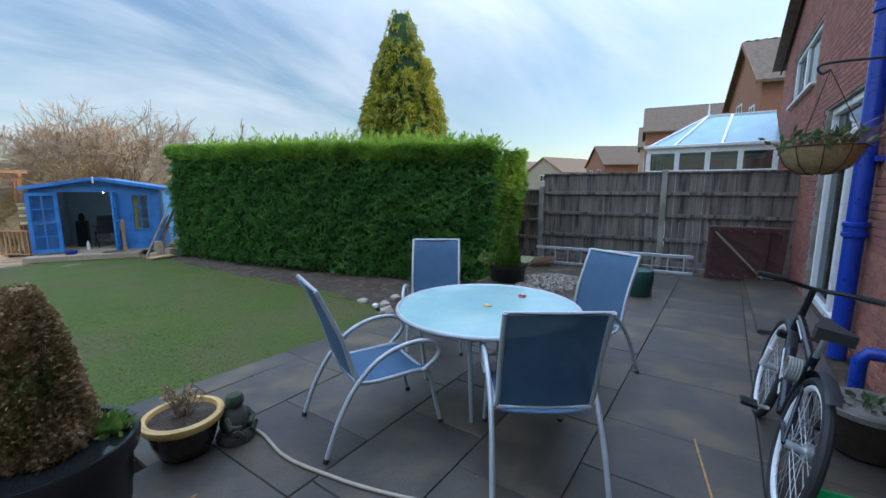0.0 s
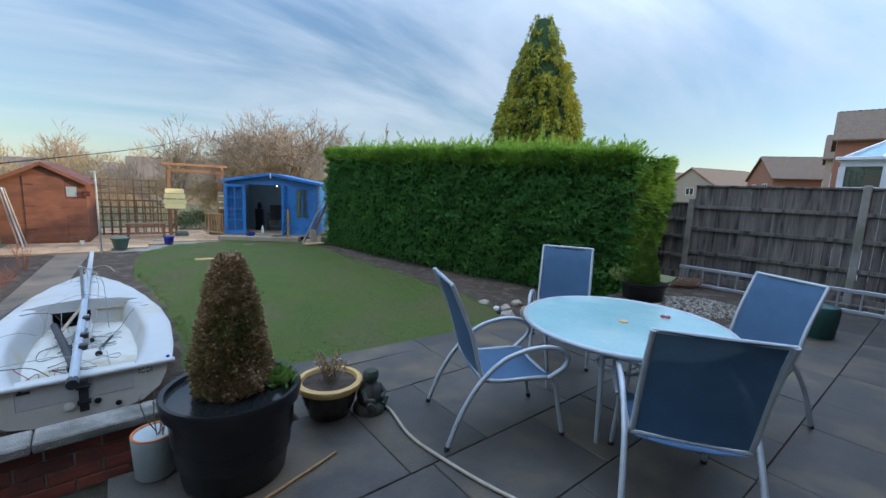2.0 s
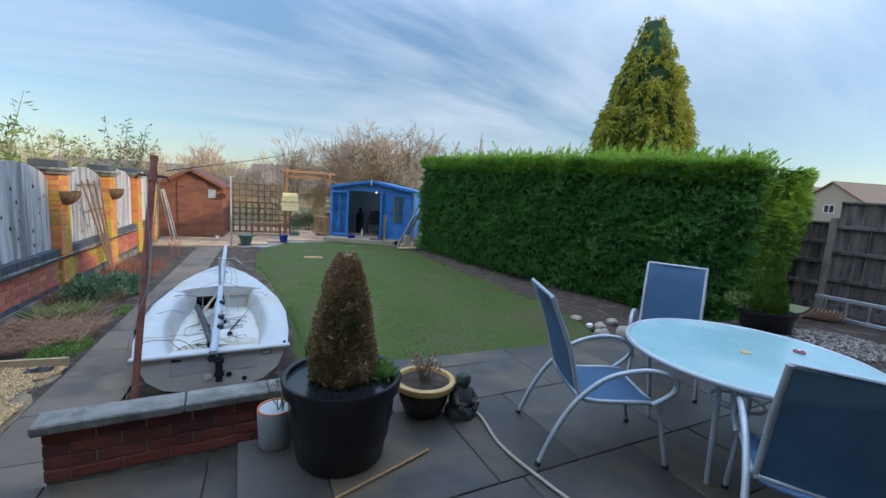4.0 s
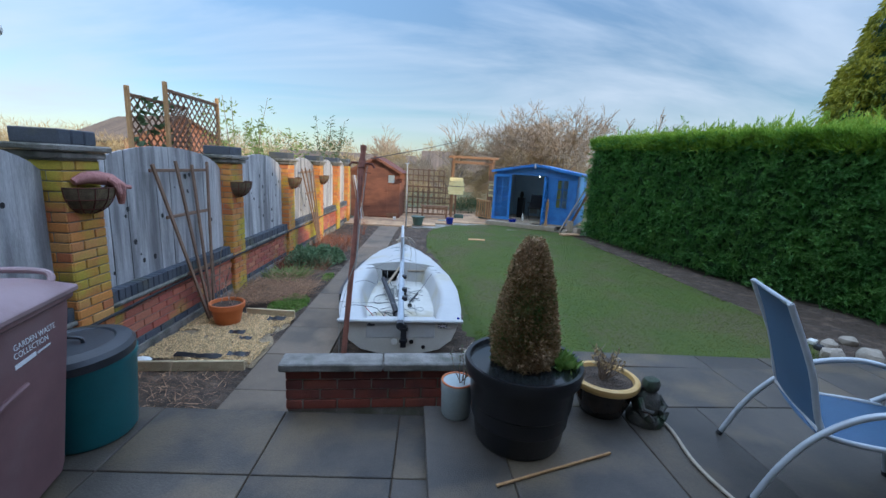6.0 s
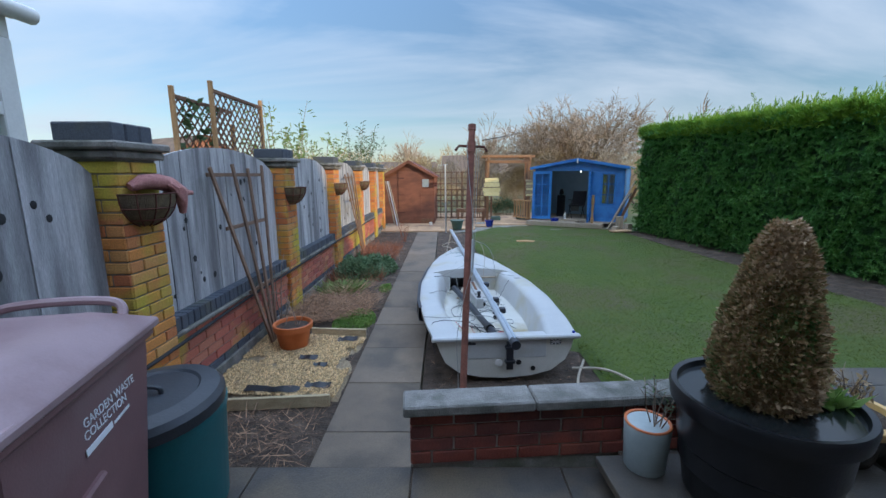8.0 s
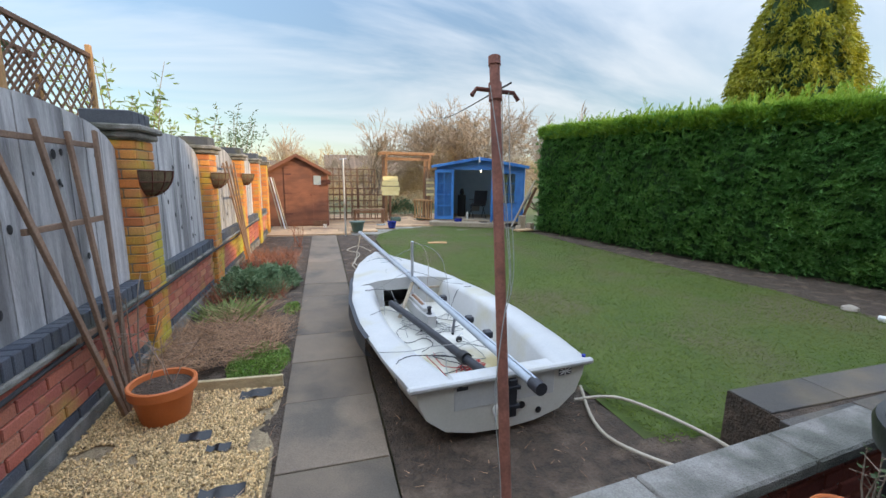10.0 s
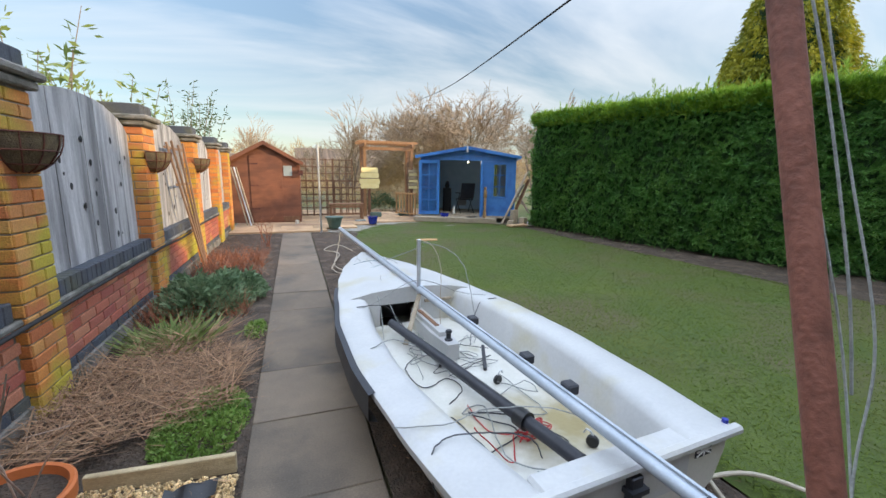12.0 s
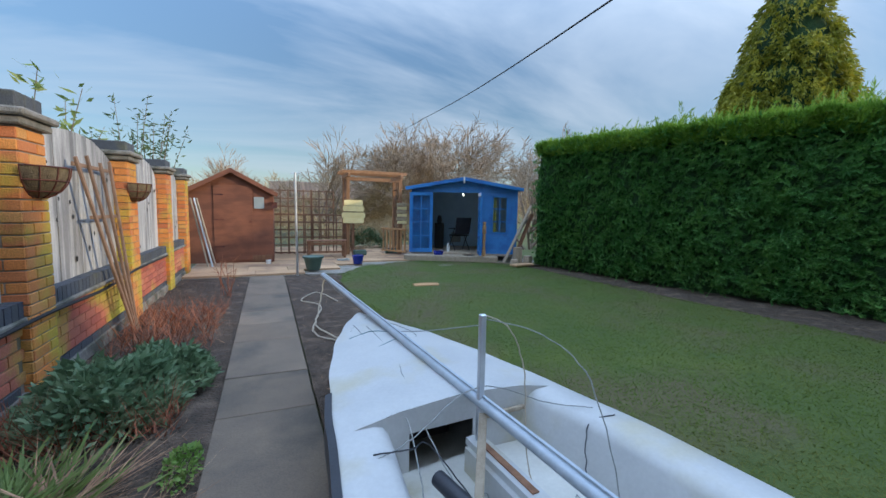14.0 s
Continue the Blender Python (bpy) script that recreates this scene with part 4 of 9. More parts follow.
for _ in range(5200):
    s = r.random()
    p, nn = hedge_at(s)
    nn = -nn if nn.x > 0 else nn
    z = hedge_top(s) - 0.02 - 0.26 * r.random() ** 1.6
    q = p - nn * (r.uniform(-0.07, 0.10) + 0.09 * noise.noise((p.x * 3.2, p.y * 3.2, z * 6)))
    pts.append((q.x, q.y, z + 0.07 * noise.noise((p.x * 3, p.y * 3, 9))))
    drs.append((nn.x * 0.6, nn.y * 0.6 - 0.3, 0.55))
# front edge of the top, in the same colour that stands in for sunlight
part("crest_foliage", leaves(np.array(pts), np.array(drs), 0.17, 0.010, rng, 0.45, 6), bpy.data.materials["sun_tinted_hedge_foliage"], hedge, "top foliage in brighter yellow-green, sunlight put into its colour")["kind"] = "stuff"
pts, drs = [], []
pe, ne = hedge_at(1.0)
ne = -ne if ne.x > 0 else ne
te = Vector((-ne.y, ne.x))
te = te if te.y < 0 else -te
for _ in range(4500):
    d, z = r.uniform(0.0, TH), r.uniform(LOW + 0.1, hedge_top(1) - 0.02)
    q = pe - ne * d + te * (0.08 * noise.noise((d * 4, z * 4, 1)) + r.uniform(-0.04, 0.04) + 0.50 * (1 - (2 * d / TH - 1) ** 2) * min(1, 0.35 + z / 2.2))
    pts.append((q.x, q.y, z))
    drs.append((te.x * 0.9, te.y * 0.9, -0.1))
# hedge end also takes the colour brightened for sun
part("end_foliage", leaves(np.array(pts), np.array(drs), 0.12, 0.012, rng, 0.55, 6), bpy.data.materials["sun_tinted_hedge_foliage"], hedge)["kind"] = "stuff"
pts, ax, sd_ = [], [], []
for _ in range(720):
    s = r.random() ** 0.75
    p, nn = hedge_at(s)
    nn = -nn if nn.x > 0 else nn
    q = p - nn * r.uniform(0.1, TH)
    pts.append((q.x, q.y, hedge_top(s) - 0.05))
    ax.append((r.gauss(0.25, 0.35), r.gauss(-0.25, 0.35), 1))
    sd_.append((r.gauss(0, 1), r.gauss(0, 1), 0.1))
# shoots share the sun-brightened leaf colour
part("stray_shoots", sprays(np.array(pts), np.array(ax), np.array(sd_), 0.38, rng, 26, 0.085, 0.009), bpy.data.materials["sun_tinted_hedge_foliage"], hedge)["kind"] = "stuff"
pts, ax, sd_ = [], [], []
for _ in range(26):
    s = 0.25 + 0.75 * r.random()
    p, nn = hedge_at(s)
    nn = -nn if nn.x > 0 else nn
    q = p - nn * r.uniform(0.4, TH + 0.3)
    pts.append((q.x, q.y, hedge_top(s) - 0.15))
    ax.append((r.gauss(0.2, 0.35), r.gauss(-0.2, 0.3), 1))
    sd_.append((r.gauss(0, 1), r.gauss(0, 1), 0.1))
part("tall_shoots", sprays(np.array(pts), np.array(ax), np.array(sd_), 0.75, rng, 40, 0.11, 0.008), bpy.data.materials["sun_tinted_hedge_foliage"], hedge, "long feathery shoots above the hedge")["kind"] = "stuff"

# ---- golden conifer behind the hedge ----
conifer = thing("conifer", "tall cone-shaped golden conifer with drooping sprays, sunlit", "tree", pose(13.75, 12.95, LOW - 0.1))
part("trunk", G().tube([(0, 0, 0), (0.05, 0, 3), (0, 0.03, 8.6)], [0.2, 0.13, 0.02], 8), M_BARK, conifer)
CH, CR = 9.5, 2.62


def cone_r(z):
    t = z / CH
    return CR * (1 - t) ** 0.62 * min(1, 0.75 + t)


g = G()
for i in range(15):
    z = 0.2 + (CH - 0.7) * i / 14
    for j in range(20):
        a = 6.28319 * j / 20
        q = cone_r(z) * 0.80 * (1 + 0.22 * noise.noise((math.cos(a) * 2, math.sin(a) * 2, z * 1.4)))
        g.v.append((q * math.cos(a), q * math.sin(a), z))
for i in range(14):
    g.f += [(i * 20 + j, i * 20 + (j + 1) % 20, (i + 1) * 20 + (j + 1) % 20, (i + 1) * 20 + j) for j in range(20)]
# crown core reuses the green darkened for shade
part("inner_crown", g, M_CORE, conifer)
pts, drs = [], []
for _ in range(2100):
    z = CH * (1 - math.sqrt(r.random())) * 0.985 + 0.1
    a = r.uniform(0, 6.283)
    base = cone_r(z) * r.uniform(0.78, 1.0) * (1 + 0.16 * noise.noise((math.cos(a) * 2, math.sin(a) * 2, z * 1.4)))
    o = Vector((math.cos(a), math.sin(a), 0))
    for _ in range(20):
        k = r.random()
        pp = o * (base - 0.05 + 0.16 * k) + Vector((r.gauss(0, 0.05), r.gauss(0, 0.05), z + 0.12 - 0.34 * k * k + r.gauss(0, 0.03)))
        pts.append(pp[:])
        drs.append((o.x * 0.6, o.y * 0.6, -0.75))
part("crown", leaves(np.array(pts), np.array(drs), 0.17, 0.022, rng, 0.4, 2), L_CONIFER, conifer)["kind"] = "stuff"

# ---- grass on the lawn ----
p = scatter(LAWN, 260000, 3)
keep = np.random.default_rng(5).random(len(p)) < np.clip(1.25 - (p[:, 1] - 4) / 11, 0.35, 1)
p = p[keep]
n = len(p)
z = np.array([LOW + 0.012 + 0.02 * noise.noise((x * 0.5, y * 0.5, 0.3)) + 0.008 * noise.noise((x * 1.55, y * 1.55, 5.0)) for x, y in p])
base = np.column_stack([p, z])
lean = rng.normal(0, 0.028, (n, 2))
tip = np.column_stack([p + lean, z + rng.uniform(0.006, 0.019, n)])
tagged(part("lawn_grass", blades(base, tip, 0.0045, rng), L_GRASS), "short green grass blades of the lawn", "grass", kind="stuff")

# ---- dinghy on the soil strip ----
def curve(tab, s):
    """Smooth reading of a table of (s, value)."""
    for (a, u), (b, v) in zip(tab, tab[1:]):
        if s <= b:
            t = (s - a) / (b - a)
            t = t * t * (3 - 2 * t) * 0.4 + t * 0.6
            return u + (v - u) * t
    return tab[-1][1]


HBEAM = [(0, 0.575), (0.12, 0.635), (0.27, 0.675), (0.42, 0.655), (0.57, 0.57), (0.7, 0.475), (0.82, 0.35), (0.93, 0.18), (1, 0.025)]
BL = 3.87
dinghy = thing("sailing_dinghy", "white open sailing dinghy with stained cockpit lying on soil", "boat", pose(-0.40, 4.42, LOW, 0, 0, 4.15))


def rope(pts, r, n=5, wig=0.0, seed=0, steps=8):
    """A cord through the points, rounded off and a little unsteady."""
    rr = random.Random(seed)
    P = [Vector(p) for p in pts]
    out = []
    for i in range(len(P) - 1):
        p0, p1, p2, p3 = P[max(i - 1, 0)], P[i], P[i + 1], P[min(i + 2, len(P) - 1)]
        for k in range(steps):
            t = k / steps
            q = 0.5 * ((2 * p1) + (p2 - p0) * t + (2 * p0 - 5 * p1 + 4 * p2 - p3) * t * t + (3 * p1 - p0 - 3 * p2 + p3) * t ** 3)
            out.append(q + Vector((rr.uniform(-wig, wig), rr.uniform(-wig, wig), 0)))
    return G().tube(out + [P[-1]], r, n)


def zs(s):
    return 0.385 + 0.035 * s * s


def zk(s):
    return 0.035 + 0.30 * max(s - 0.55, 0) ** 2 / 0.2 * 0.5


g = G()
NST = 40
for i in range(NST + 1):
    s = i / NST
    h, a, k = curve(HBEAM, s), zs(s), zk(s)
    for u, w in ((0.97, 1), (0.965, 0.93), (0.94, 0.72), (0.86, 0.42), (0.66, 0.16), (0.36, 0.04), (0, 0), (-0.36, 0.04), (-0.66, 0.16), (-0.86, 0.42), (-0.94, 0.72), (-0.965, 0.93), (-0.97, 1)):
        g.v.append((u * h, s * BL, k + (a - k) * w))
for i in range(NST):
    g.f += [(i * 13 + j, (i + 1) * 13 + j, (i + 1) * 13 + j + 1, i * 13 + j + 1) for j in range(12)]
g.f.append(tuple(range(13)))
part("hull", g, mat("cream_gelcoat", (0.52, 0.50, 0.44), (0.60, 0.58, 0.52), 3, 0.4, 0.05, 60, c3=(0.42, 0.38, 0.28), patch=2.5, amount=0.3), dinghy, "cream hull side and transom")
S0, S1, FZ = 0.035, 0.555, 0.165
g = G()
i0, i1 = 0, int(S1 * NST)
rows = []
for i in range(i0, i1 + 1):
    s = i / NST
    h, a = curve(HBEAM, s), zs(s)
    c = h - 0.20 - 0.05 * max(0, 0.2 - s) / 0.2
    row = [(h + 0.012, a - 0.03), (h + 0.014, a), (h - 0.02, a + 0.016), (c + 0.05, a + 0.014), (c + 0.012, a + 0.002), (c - 0.012, a - 0.03), (c - 0.07, FZ)]
    rows.append([(-x, s * BL, z) for x, z in row] + [(x, s * BL, z) for x, z in row[::-1]])
for rw in rows:
    g.v += rw
for i in range(len(rows) - 1):
    g.f += [(i * 14 + j, i * 14 + j + 1, (i + 1) * 14 + j + 1, (i + 1) * 14 + j) for j in range(14) if j not in (6, 13)]
g.box(-0.34, -0.004, 0.20, 0.34, 0.10, 0.394, 0.012).box(-0.605, -0.032, 0.366, 0.605, 0.012, 0.402, 0.010)
part("side_deck", g, M_GELCOAT, dinghy)
g = G()
for i in range(i0, i1 + 1):
    s = i / NST
    c = curve(HBEAM, s) - 0.26
    g.v += [(-c - 0.02, s * BL, FZ), (0, s * BL, FZ + 0.012), (c + 0.02, s * BL, FZ)]
for i in range(i1 - i0):
    g.f += [(i * 3, i * 3 + 1, i * 3 + 4, i * 3 + 3), (i * 3 + 1, i * 3 + 2, i * 3 + 5, i * 3 + 4)]
part("cockpit_sole", g, M_DIRTYDECK, dinghy, "stained off-white cockpit floor")
g = G()
for i in range(i1, NST + 1):
    s = i / NST
    h, a = curve(HBEAM, s), zs(s)
    cr = 0.06 * (h / 0.57)
    g.v += [(-h - 0.012, s * BL, a - 0.03), (-h - 0.014, s * BL, a), (-h * 0.55, s * BL, a + 0.016 + cr * 0.6), (0, s * BL, a + 0.016 + cr), (h * 0.55, s * BL, a + 0.016 + cr * 0.6), (h + 0.014, s * BL, a), (h + 0.012, s * BL, a - 0.03)]
for i in range(NST - i1):
    g.f += [(i * 7 + j, i * 7 + j + 1, (i + 1) * 7 + j + 1, (i + 1) * 7 + j) for j in range(6)]
hb, yb = curve(HBEAM, i1 / NST), i1 / NST * BL
ab = zs(i1 / NST)
g.add([(-hb, yb, FZ - 0.05), (-0.27, yb, FZ - 0.05), (-0.27, yb, 0.34), (-hb, yb, ab), (0.05, yb, 0.34), (0.05, yb, FZ - 0.05), (hb, yb, FZ - 0.05), (hb, yb, ab), (hb * 0.55, yb, ab + 0.052), (0, yb, ab + 0.076), (-hb * 0.55, yb, ab + 0.052)],
      [(0, 1, 2, 3), (5, 6, 7, 4), (3, 2, 4, 7, 8, 9, 10)])
part("foredeck", g, M_GELCOAT, dinghy)
# black sheet set behind the bulkhead opening in place of the locker's shade
part("locker_opening", G().box(-0.28, yb + 0.25, FZ - 0.02, 0.06, yb + 0.27, 0.38), M_BLACK, dinghy, "black sheet standing in for the shade inside the locker")
part("wooden_cleat", G().box(0.10, yb - 0.02, 0.33, 0.34, yb - 0.002, 0.352, 0.003), M_GREYWOOD, dinghy, "bare wooden batten")
pts = []
for i in range(8, 27):
    s = i / NST
    pts.append((-curve(HBEAM, s) - 0.026, s * BL, zs(s) - 0.045))
part("rubbing_band", G().add([q for p in pts for q in ((p[0] - 0.012, p[1], p[2] + 0.05), (p[0] - 0.014, p[1], p[2] - 0.075), (p[0] + 0.03, p[1], p[2] - 0.09), (p[0] + 0.02, p[1], p[2] + 0.056))], [(4 * i + a, 4 * i + b, 4 * i + 4 + b, 4 * i + 4 + a) for i in range(len(pts) - 1) for a, b in ((0, 1), (1, 2), (3, 0))]), M_NAVY, dinghy, "black rubber band along the side")
# centreboard case and fittings
part("centreboard_case", G().prism([(-0.04, 1.35), (0.04, 1.35), (0.062, 1.6), (0.055, 2.02), (-0.055, 2.02), (-0.062, 1.6)], FZ, FZ + 0.12).prism([(-0.035, 1.5), (0.035, 1.5), (0.04, 2.04), (-0.04, 2.04)], FZ + 0.12, FZ + 0.15), M_GELCOAT, dinghy, "white centreboard case")
part("case_slot", G().box(-0.014, 1.62, FZ + 0.148, 0.014, 1.98, FZ + 0.156), M_WOOD, dinghy, "brown wooden slot lining")
part("winch", G().lathe([(0.024, 0), (0.028, 0.012), (0.016, 0.02), (0.016, 0.055), (0.024, 0.062), (0.018, 0.075)], 14, pose(0.0, 1.43, FZ + 0.115)), M_NAVY, dinghy, "dark rope fitting")
part("tiller_stub", G().tube([(0.12, 1.15, FZ + 0.02), (0.22, 1.36, FZ + 0.07)], 0.012, 8), M_NAVY, dinghy)
part("gudgeon", G().box(0.0, -0.035, 0.12, 0.055, -0.004, 0.36, 0.004).box(-0.012, -0.05, 0.18, 0.067, -0.004, 0.20).box(-0.012, -0.05, 0.30, 0.067, -0.004, 0.32), M_NAVY, dinghy, "dark metal rudder fitting")
# two black discs stand in for dark holes; the third is cream
for x, z, r_, mt in ((-0.06, 0.17, 0.032, M_CREAM), (0.105, 0.17, 0.022, M_BLACK), (0.225, 0.115, 0.02, M_BLACK)):
    part("drain_plug", G().lathe([(r_, 0), (r_, 0.006), (r_ * 0.6, 0.01)], 16, pose(x, -0.003, z, 90, 0, 0)), mt, dinghy)
flag = G().box(0.36, -0.008, 0.315, 0.45, -0.004, 0.365)
part("blue_flag_mark", flag, M_NAVY, dinghy, "small blue and white rectangular mark")
part("flag_cross", G().box(0.362, -0.010, 0.336, 0.448, -0.0085, 0.344).box(0.401, -0.0102, 0.317, 0.409, -0.0085, 0.363).bar((0.365, -0.0095, 0.32), (0.445, -0.0095, 0.36), 0.002, 0.006).bar((0.365, -0.0095, 0.36), (0.445, -0.0095, 0.32), 0.002, 0.006), M_WHITE, dinghy)
part("number_plate", G().box(-0.32, -0.007, 0.33, -0.25, -0.004, 0.35).box(-0.31, -0.0075, 0.345, -0.29, -0.0045, 0.36), M_LIDGREY, dinghy)
part("tow_eye", G().lathe([(0.012, 0), (0.012, 0.02)], 10, pose(0.56, 0.02, 0.395)), M_BLUEPOT, dinghy)
# mast and boom resting along the boat
mast = thing("mast", "long silver aluminium mast lying along the dinghy", "mast")
part("spar", G().tube([(-0.385, 4.10, 0.262), (-0.53, 6.40, 0.272), (-0.76, 10.0, 0.288)], 0.031, 14, flat=0.85), M_SPAR, mast)
part("sail_track", G().bar((-0.385, 4.12, 0.293), (-0.76, 9.9, 0.319), 0.012, 0.008), M_SPAR, mast)
part("foot_fitting", G().tube([(-0.385, 4.06, 0.262), (-0.39, 4.14, 0.262)], 0.035, 12), M_NAVY, mast, "dark mast foot")
for y_ in (4.75, 5.05, 5.6):
    x_ = -0.385 - 0.0655 * (y_ - 4.1) + 0.03
    part("fitting", G().box(x_ - 0.02, y_ - 0.03, 0.27, x_ + 0.035, y_ + 0.03, 0.315, 0.006), M_NAVY, mast)
crutch = thing("mast_crutch", "bare metal mast crutch standing on the foredeck", "mast crutch")
part("upright", G().box(-0.556, 6.40, 0.04, -0.528, 6.425, 0.66, 0.004), M_ALU, crutch)
part("brace", G().bar((-0.545, 6.38, 0.24), (-0.74, 6.05, -0.01), 0.035, 0.012, 0.002), M_GREYWOOD, crutch)
boom = thing("boom", "dark painted boom lying inside the dinghy cockpit", "boom")
part("spar", G().tube([(-0.78, 6.30, 0.06), (-0.62, 5.6, 0.055), (-0.41, 4.62, 0.05)], 0.032, 12), M_NAVY, boom)
part("strap", G().tube([(-0.49, 4.97, 0.055), (-0.475, 4.91, 0.055)], 0.045, 12), M_BLACK, boom, "black webbing strap")
r = random.Random(21)
for k in range(9):
    y0 = r.uniform(4.7, 6.3)
    p = [(-0.5 + r.uniform(-0.28, 0.3), y0 + r.uniform(-0.35, 0.35), -0.03 + r.uniform(0, 0.015)) for _ in range(6)]
    tagged(part("rope_end", rope(p, r.choice((0.0025, 0.003, 0.0035)), 5, 0.006, k), r.choice((M_CORD, M_NAVY, M_CORD))), "loose grey cord lying in the dinghy cockpit", "rope", "cords in the dinghy")
p = []
for k in range(16):
    a = k * 1.9
    p.append((-0.40 + (0.05 + 0.008 * (k % 5)) * math.cos(a) * 1.5 - 0.01 * k * 0.3, 4.95 + 0.07 * math.sin(a * 1.1), -0.025 + 0.001 * k))
tagged(part("red_rope", rope([(-0.62, 5.25, -0.03), (-0.60, 5.0, -0.03)] + p + [(-0.62, 4.78, -0.02), (-0.80, 4.78, 0.18)], 0.003, 5, 0.004, 3), M_REDCORD), "tangled thin red rope on the cockpit floor", "rope")
for k, p in enumerate(([(-0.64, 8.1, 0.24), (-0.85, 7.7, 0.22), (-0.55, 7.3, 0.25), (-0.80, 7.0, 0.225), (-0.55, 6.6, 0.25)], [(-0.6, 8.0, 0.245), (-0.45, 7.5, 0.24), (-0.78, 7.35, 0.235), (-0.7, 6.9, 0.235), (-0.95, 6.75, 0.21)], [(-0.76, 9.9, 0.26), (-0.70, 9.0, 0.24), (-0.62, 8.3, 0.27), (-0.6, 7.6, 0.262), (-0.5, 6.45, 0.6)], [(-0.53, 6.41, 0.64), (-0.40, 6.2, 0.62), (-0.33, 6.0, 0.5), (-0.3, 5.85, 0.1)], [(-1.03, 6.3, 0.195), (-0.9, 6.32, 0.22), (-0.55, 6.42, 0.34), (-0.2, 6.4, 0.22), (-0.02, 6.3, 0.21)], [(-1.1, 4.85, 0.2), (-0.9, 4.8, 0.205), (-0.72, 4.85, 0.2), (-0.5, 4.7, 0.25), (-0.3, 4.55, 0.2)])):
    tagged(part("rigging_line", rope(p, 0.0026, 5, 0.004, k + 40), M_CORD), "thin grey rigging line strung over the dinghy", "rope", "rigging lines")
p = [(-0.76, 9.9, 0.25), (-0.85, 9.7, -0.1), (-0.95, 9.2, LOW + 0.03), (-0.75, 8.9, LOW + 0.03), (-0.9, 9.5, LOW + 0.03), (-0.75, 10.4, LOW + 0.03), (-0.95, 10.8, LOW + 0.03), (-0.7, 11.3, LOW + 0.03), (-0.5, 10.6, LOW + 0.03)]
tagged(part("bundle_line", rope(p, 0.009, 5, 0.01, 77), M_ROPE), "loose pale cord trailing from the mast on the soil", "rope")

M_TEALCORD = mat("faded_teal_cord", (0.10, 0.19, 0.20), (0.17, 0.27, 0.28), 40, 0.85, 0.3, 200)
for k, (p, mt, what) in enumerate((
        ([(-0.98, 4.62, -0.05), (-1.02, 4.66, 0.17), (-0.94, 4.72, 0.205), (-0.80, 4.70, 0.21), (-0.66, 4.62, 0.215), (-0.55, 4.68, 0.06)], M_NAVY, "dark cord tied over the side deck"),
        ([(-1.10, 5.62, 0.16), (-1.04, 5.60, 0.20), (-0.92, 5.66, 0.205), (-0.80, 5.60, 0.18)], M_CORD, "thin cord crossing the side deck"),
        ([(-1.03, 6.32, 0.20), (-0.90, 6.28, 0.215), (-0.78, 6.4, 0.14), (-0.66, 6.25, -0.02)], M_NAVY, "dark cord tied over the side deck"),
        ([(0.03, 6.22, 0.205), (-0.10, 6.24, 0.17), (-0.22, 6.10, 0.02), (-0.30, 5.95, -0.03)], M_NAVY, "dark cord tied over the side deck"),
        ([(-0.88, 7.62, 0.225), (-0.70, 7.66, 0.25), (-0.52, 7.50, 0.25), (-0.66, 7.40, 0.252), (-0.86, 7.28, 0.225), (-0.92, 7.12, 0.215), (-0.84, 7.02, 0.22), (-0.74, 7.12, 0.235)], M_TEALCORD, "faded teal cord looped on the foredeck"),
        ([(-0.80, 7.9, 0.235), (-0.78, 7.4, 0.235), (-0.86, 6.9, 0.215), (-0.84, 6.5, 0.2), (-0.86, 6.2, -0.02)], M_CORD, "thin cord running down the foredeck"),
        ([(-0.72, 7.8, 0.245), (-0.70, 7.2, 0.243), (-0.76, 6.75, 0.235), (-0.74, 6.45, 0.1), (-0.70, 6.1, -0.02)], M_CORD, "thin cord running down the foredeck"),
        ([(-0.53, 6.41, 0.655), (-0.44, 6.36, 0.60), (-0.40, 6.30, 0.42), (-0.44, 6.2, 0.10), (-0.48, 6.0, -0.03)], M_ROPE, "thin pale cord hanging from the mast crutch"),
        ([(-0.70, 5.3, -0.035), (-0.58, 5.42, -0.035), (-0.62, 5.55, -0.03), (-0.78, 5.5, -0.035), (-0.82, 5.75, -0.035), (-0.7, 5.9, -0.03)], M_NAVY, "dark cord lying in the cockpit"),
        ([(-0.2, 4.62, 0.02), (-0.32, 4.72, -0.03), (-0.44, 4.62, -0.02), (-0.30, 4.85, -0.035), (-0.40, 5.0, -0.035)], M_NAVY, "dark cord lying in the cockpit"))):
    tagged(part("deck_line", rope(p, 0.003, 5, 0.003, k + 90), mt), what, "rope", "cords on the dinghy")
for x_, y_, z_, a_ in ((-0.36, 5.42, -0.045, 20), (-0.60, 5.72, -0.045, 70), (-0.22, 4.78, -0.04, 130), (-0.45, 5.85, -0.045, 40)):
    blk = thing("pulley_block", "small black pulley block on the cockpit floor", "pulley", pose(x_, y_, z_, 0, 0, a_), "pulleys in the dinghy")
    part("cheek", G().lathe([(0.024, -0.012), (0.028, -0.008), (0.028, 0.008), (0.024, 0.012)], 14, pose(0, 0, 0.03, 90, 0, 0)), M_BLACK, blk)
    part("shackle", G().tube([(0, 0, 0.055), (0.012, 0, 0.075), (0.03, 0, 0.08), (0.04, 0, 0.06)], 0.004, 6), M_ALU, blk)

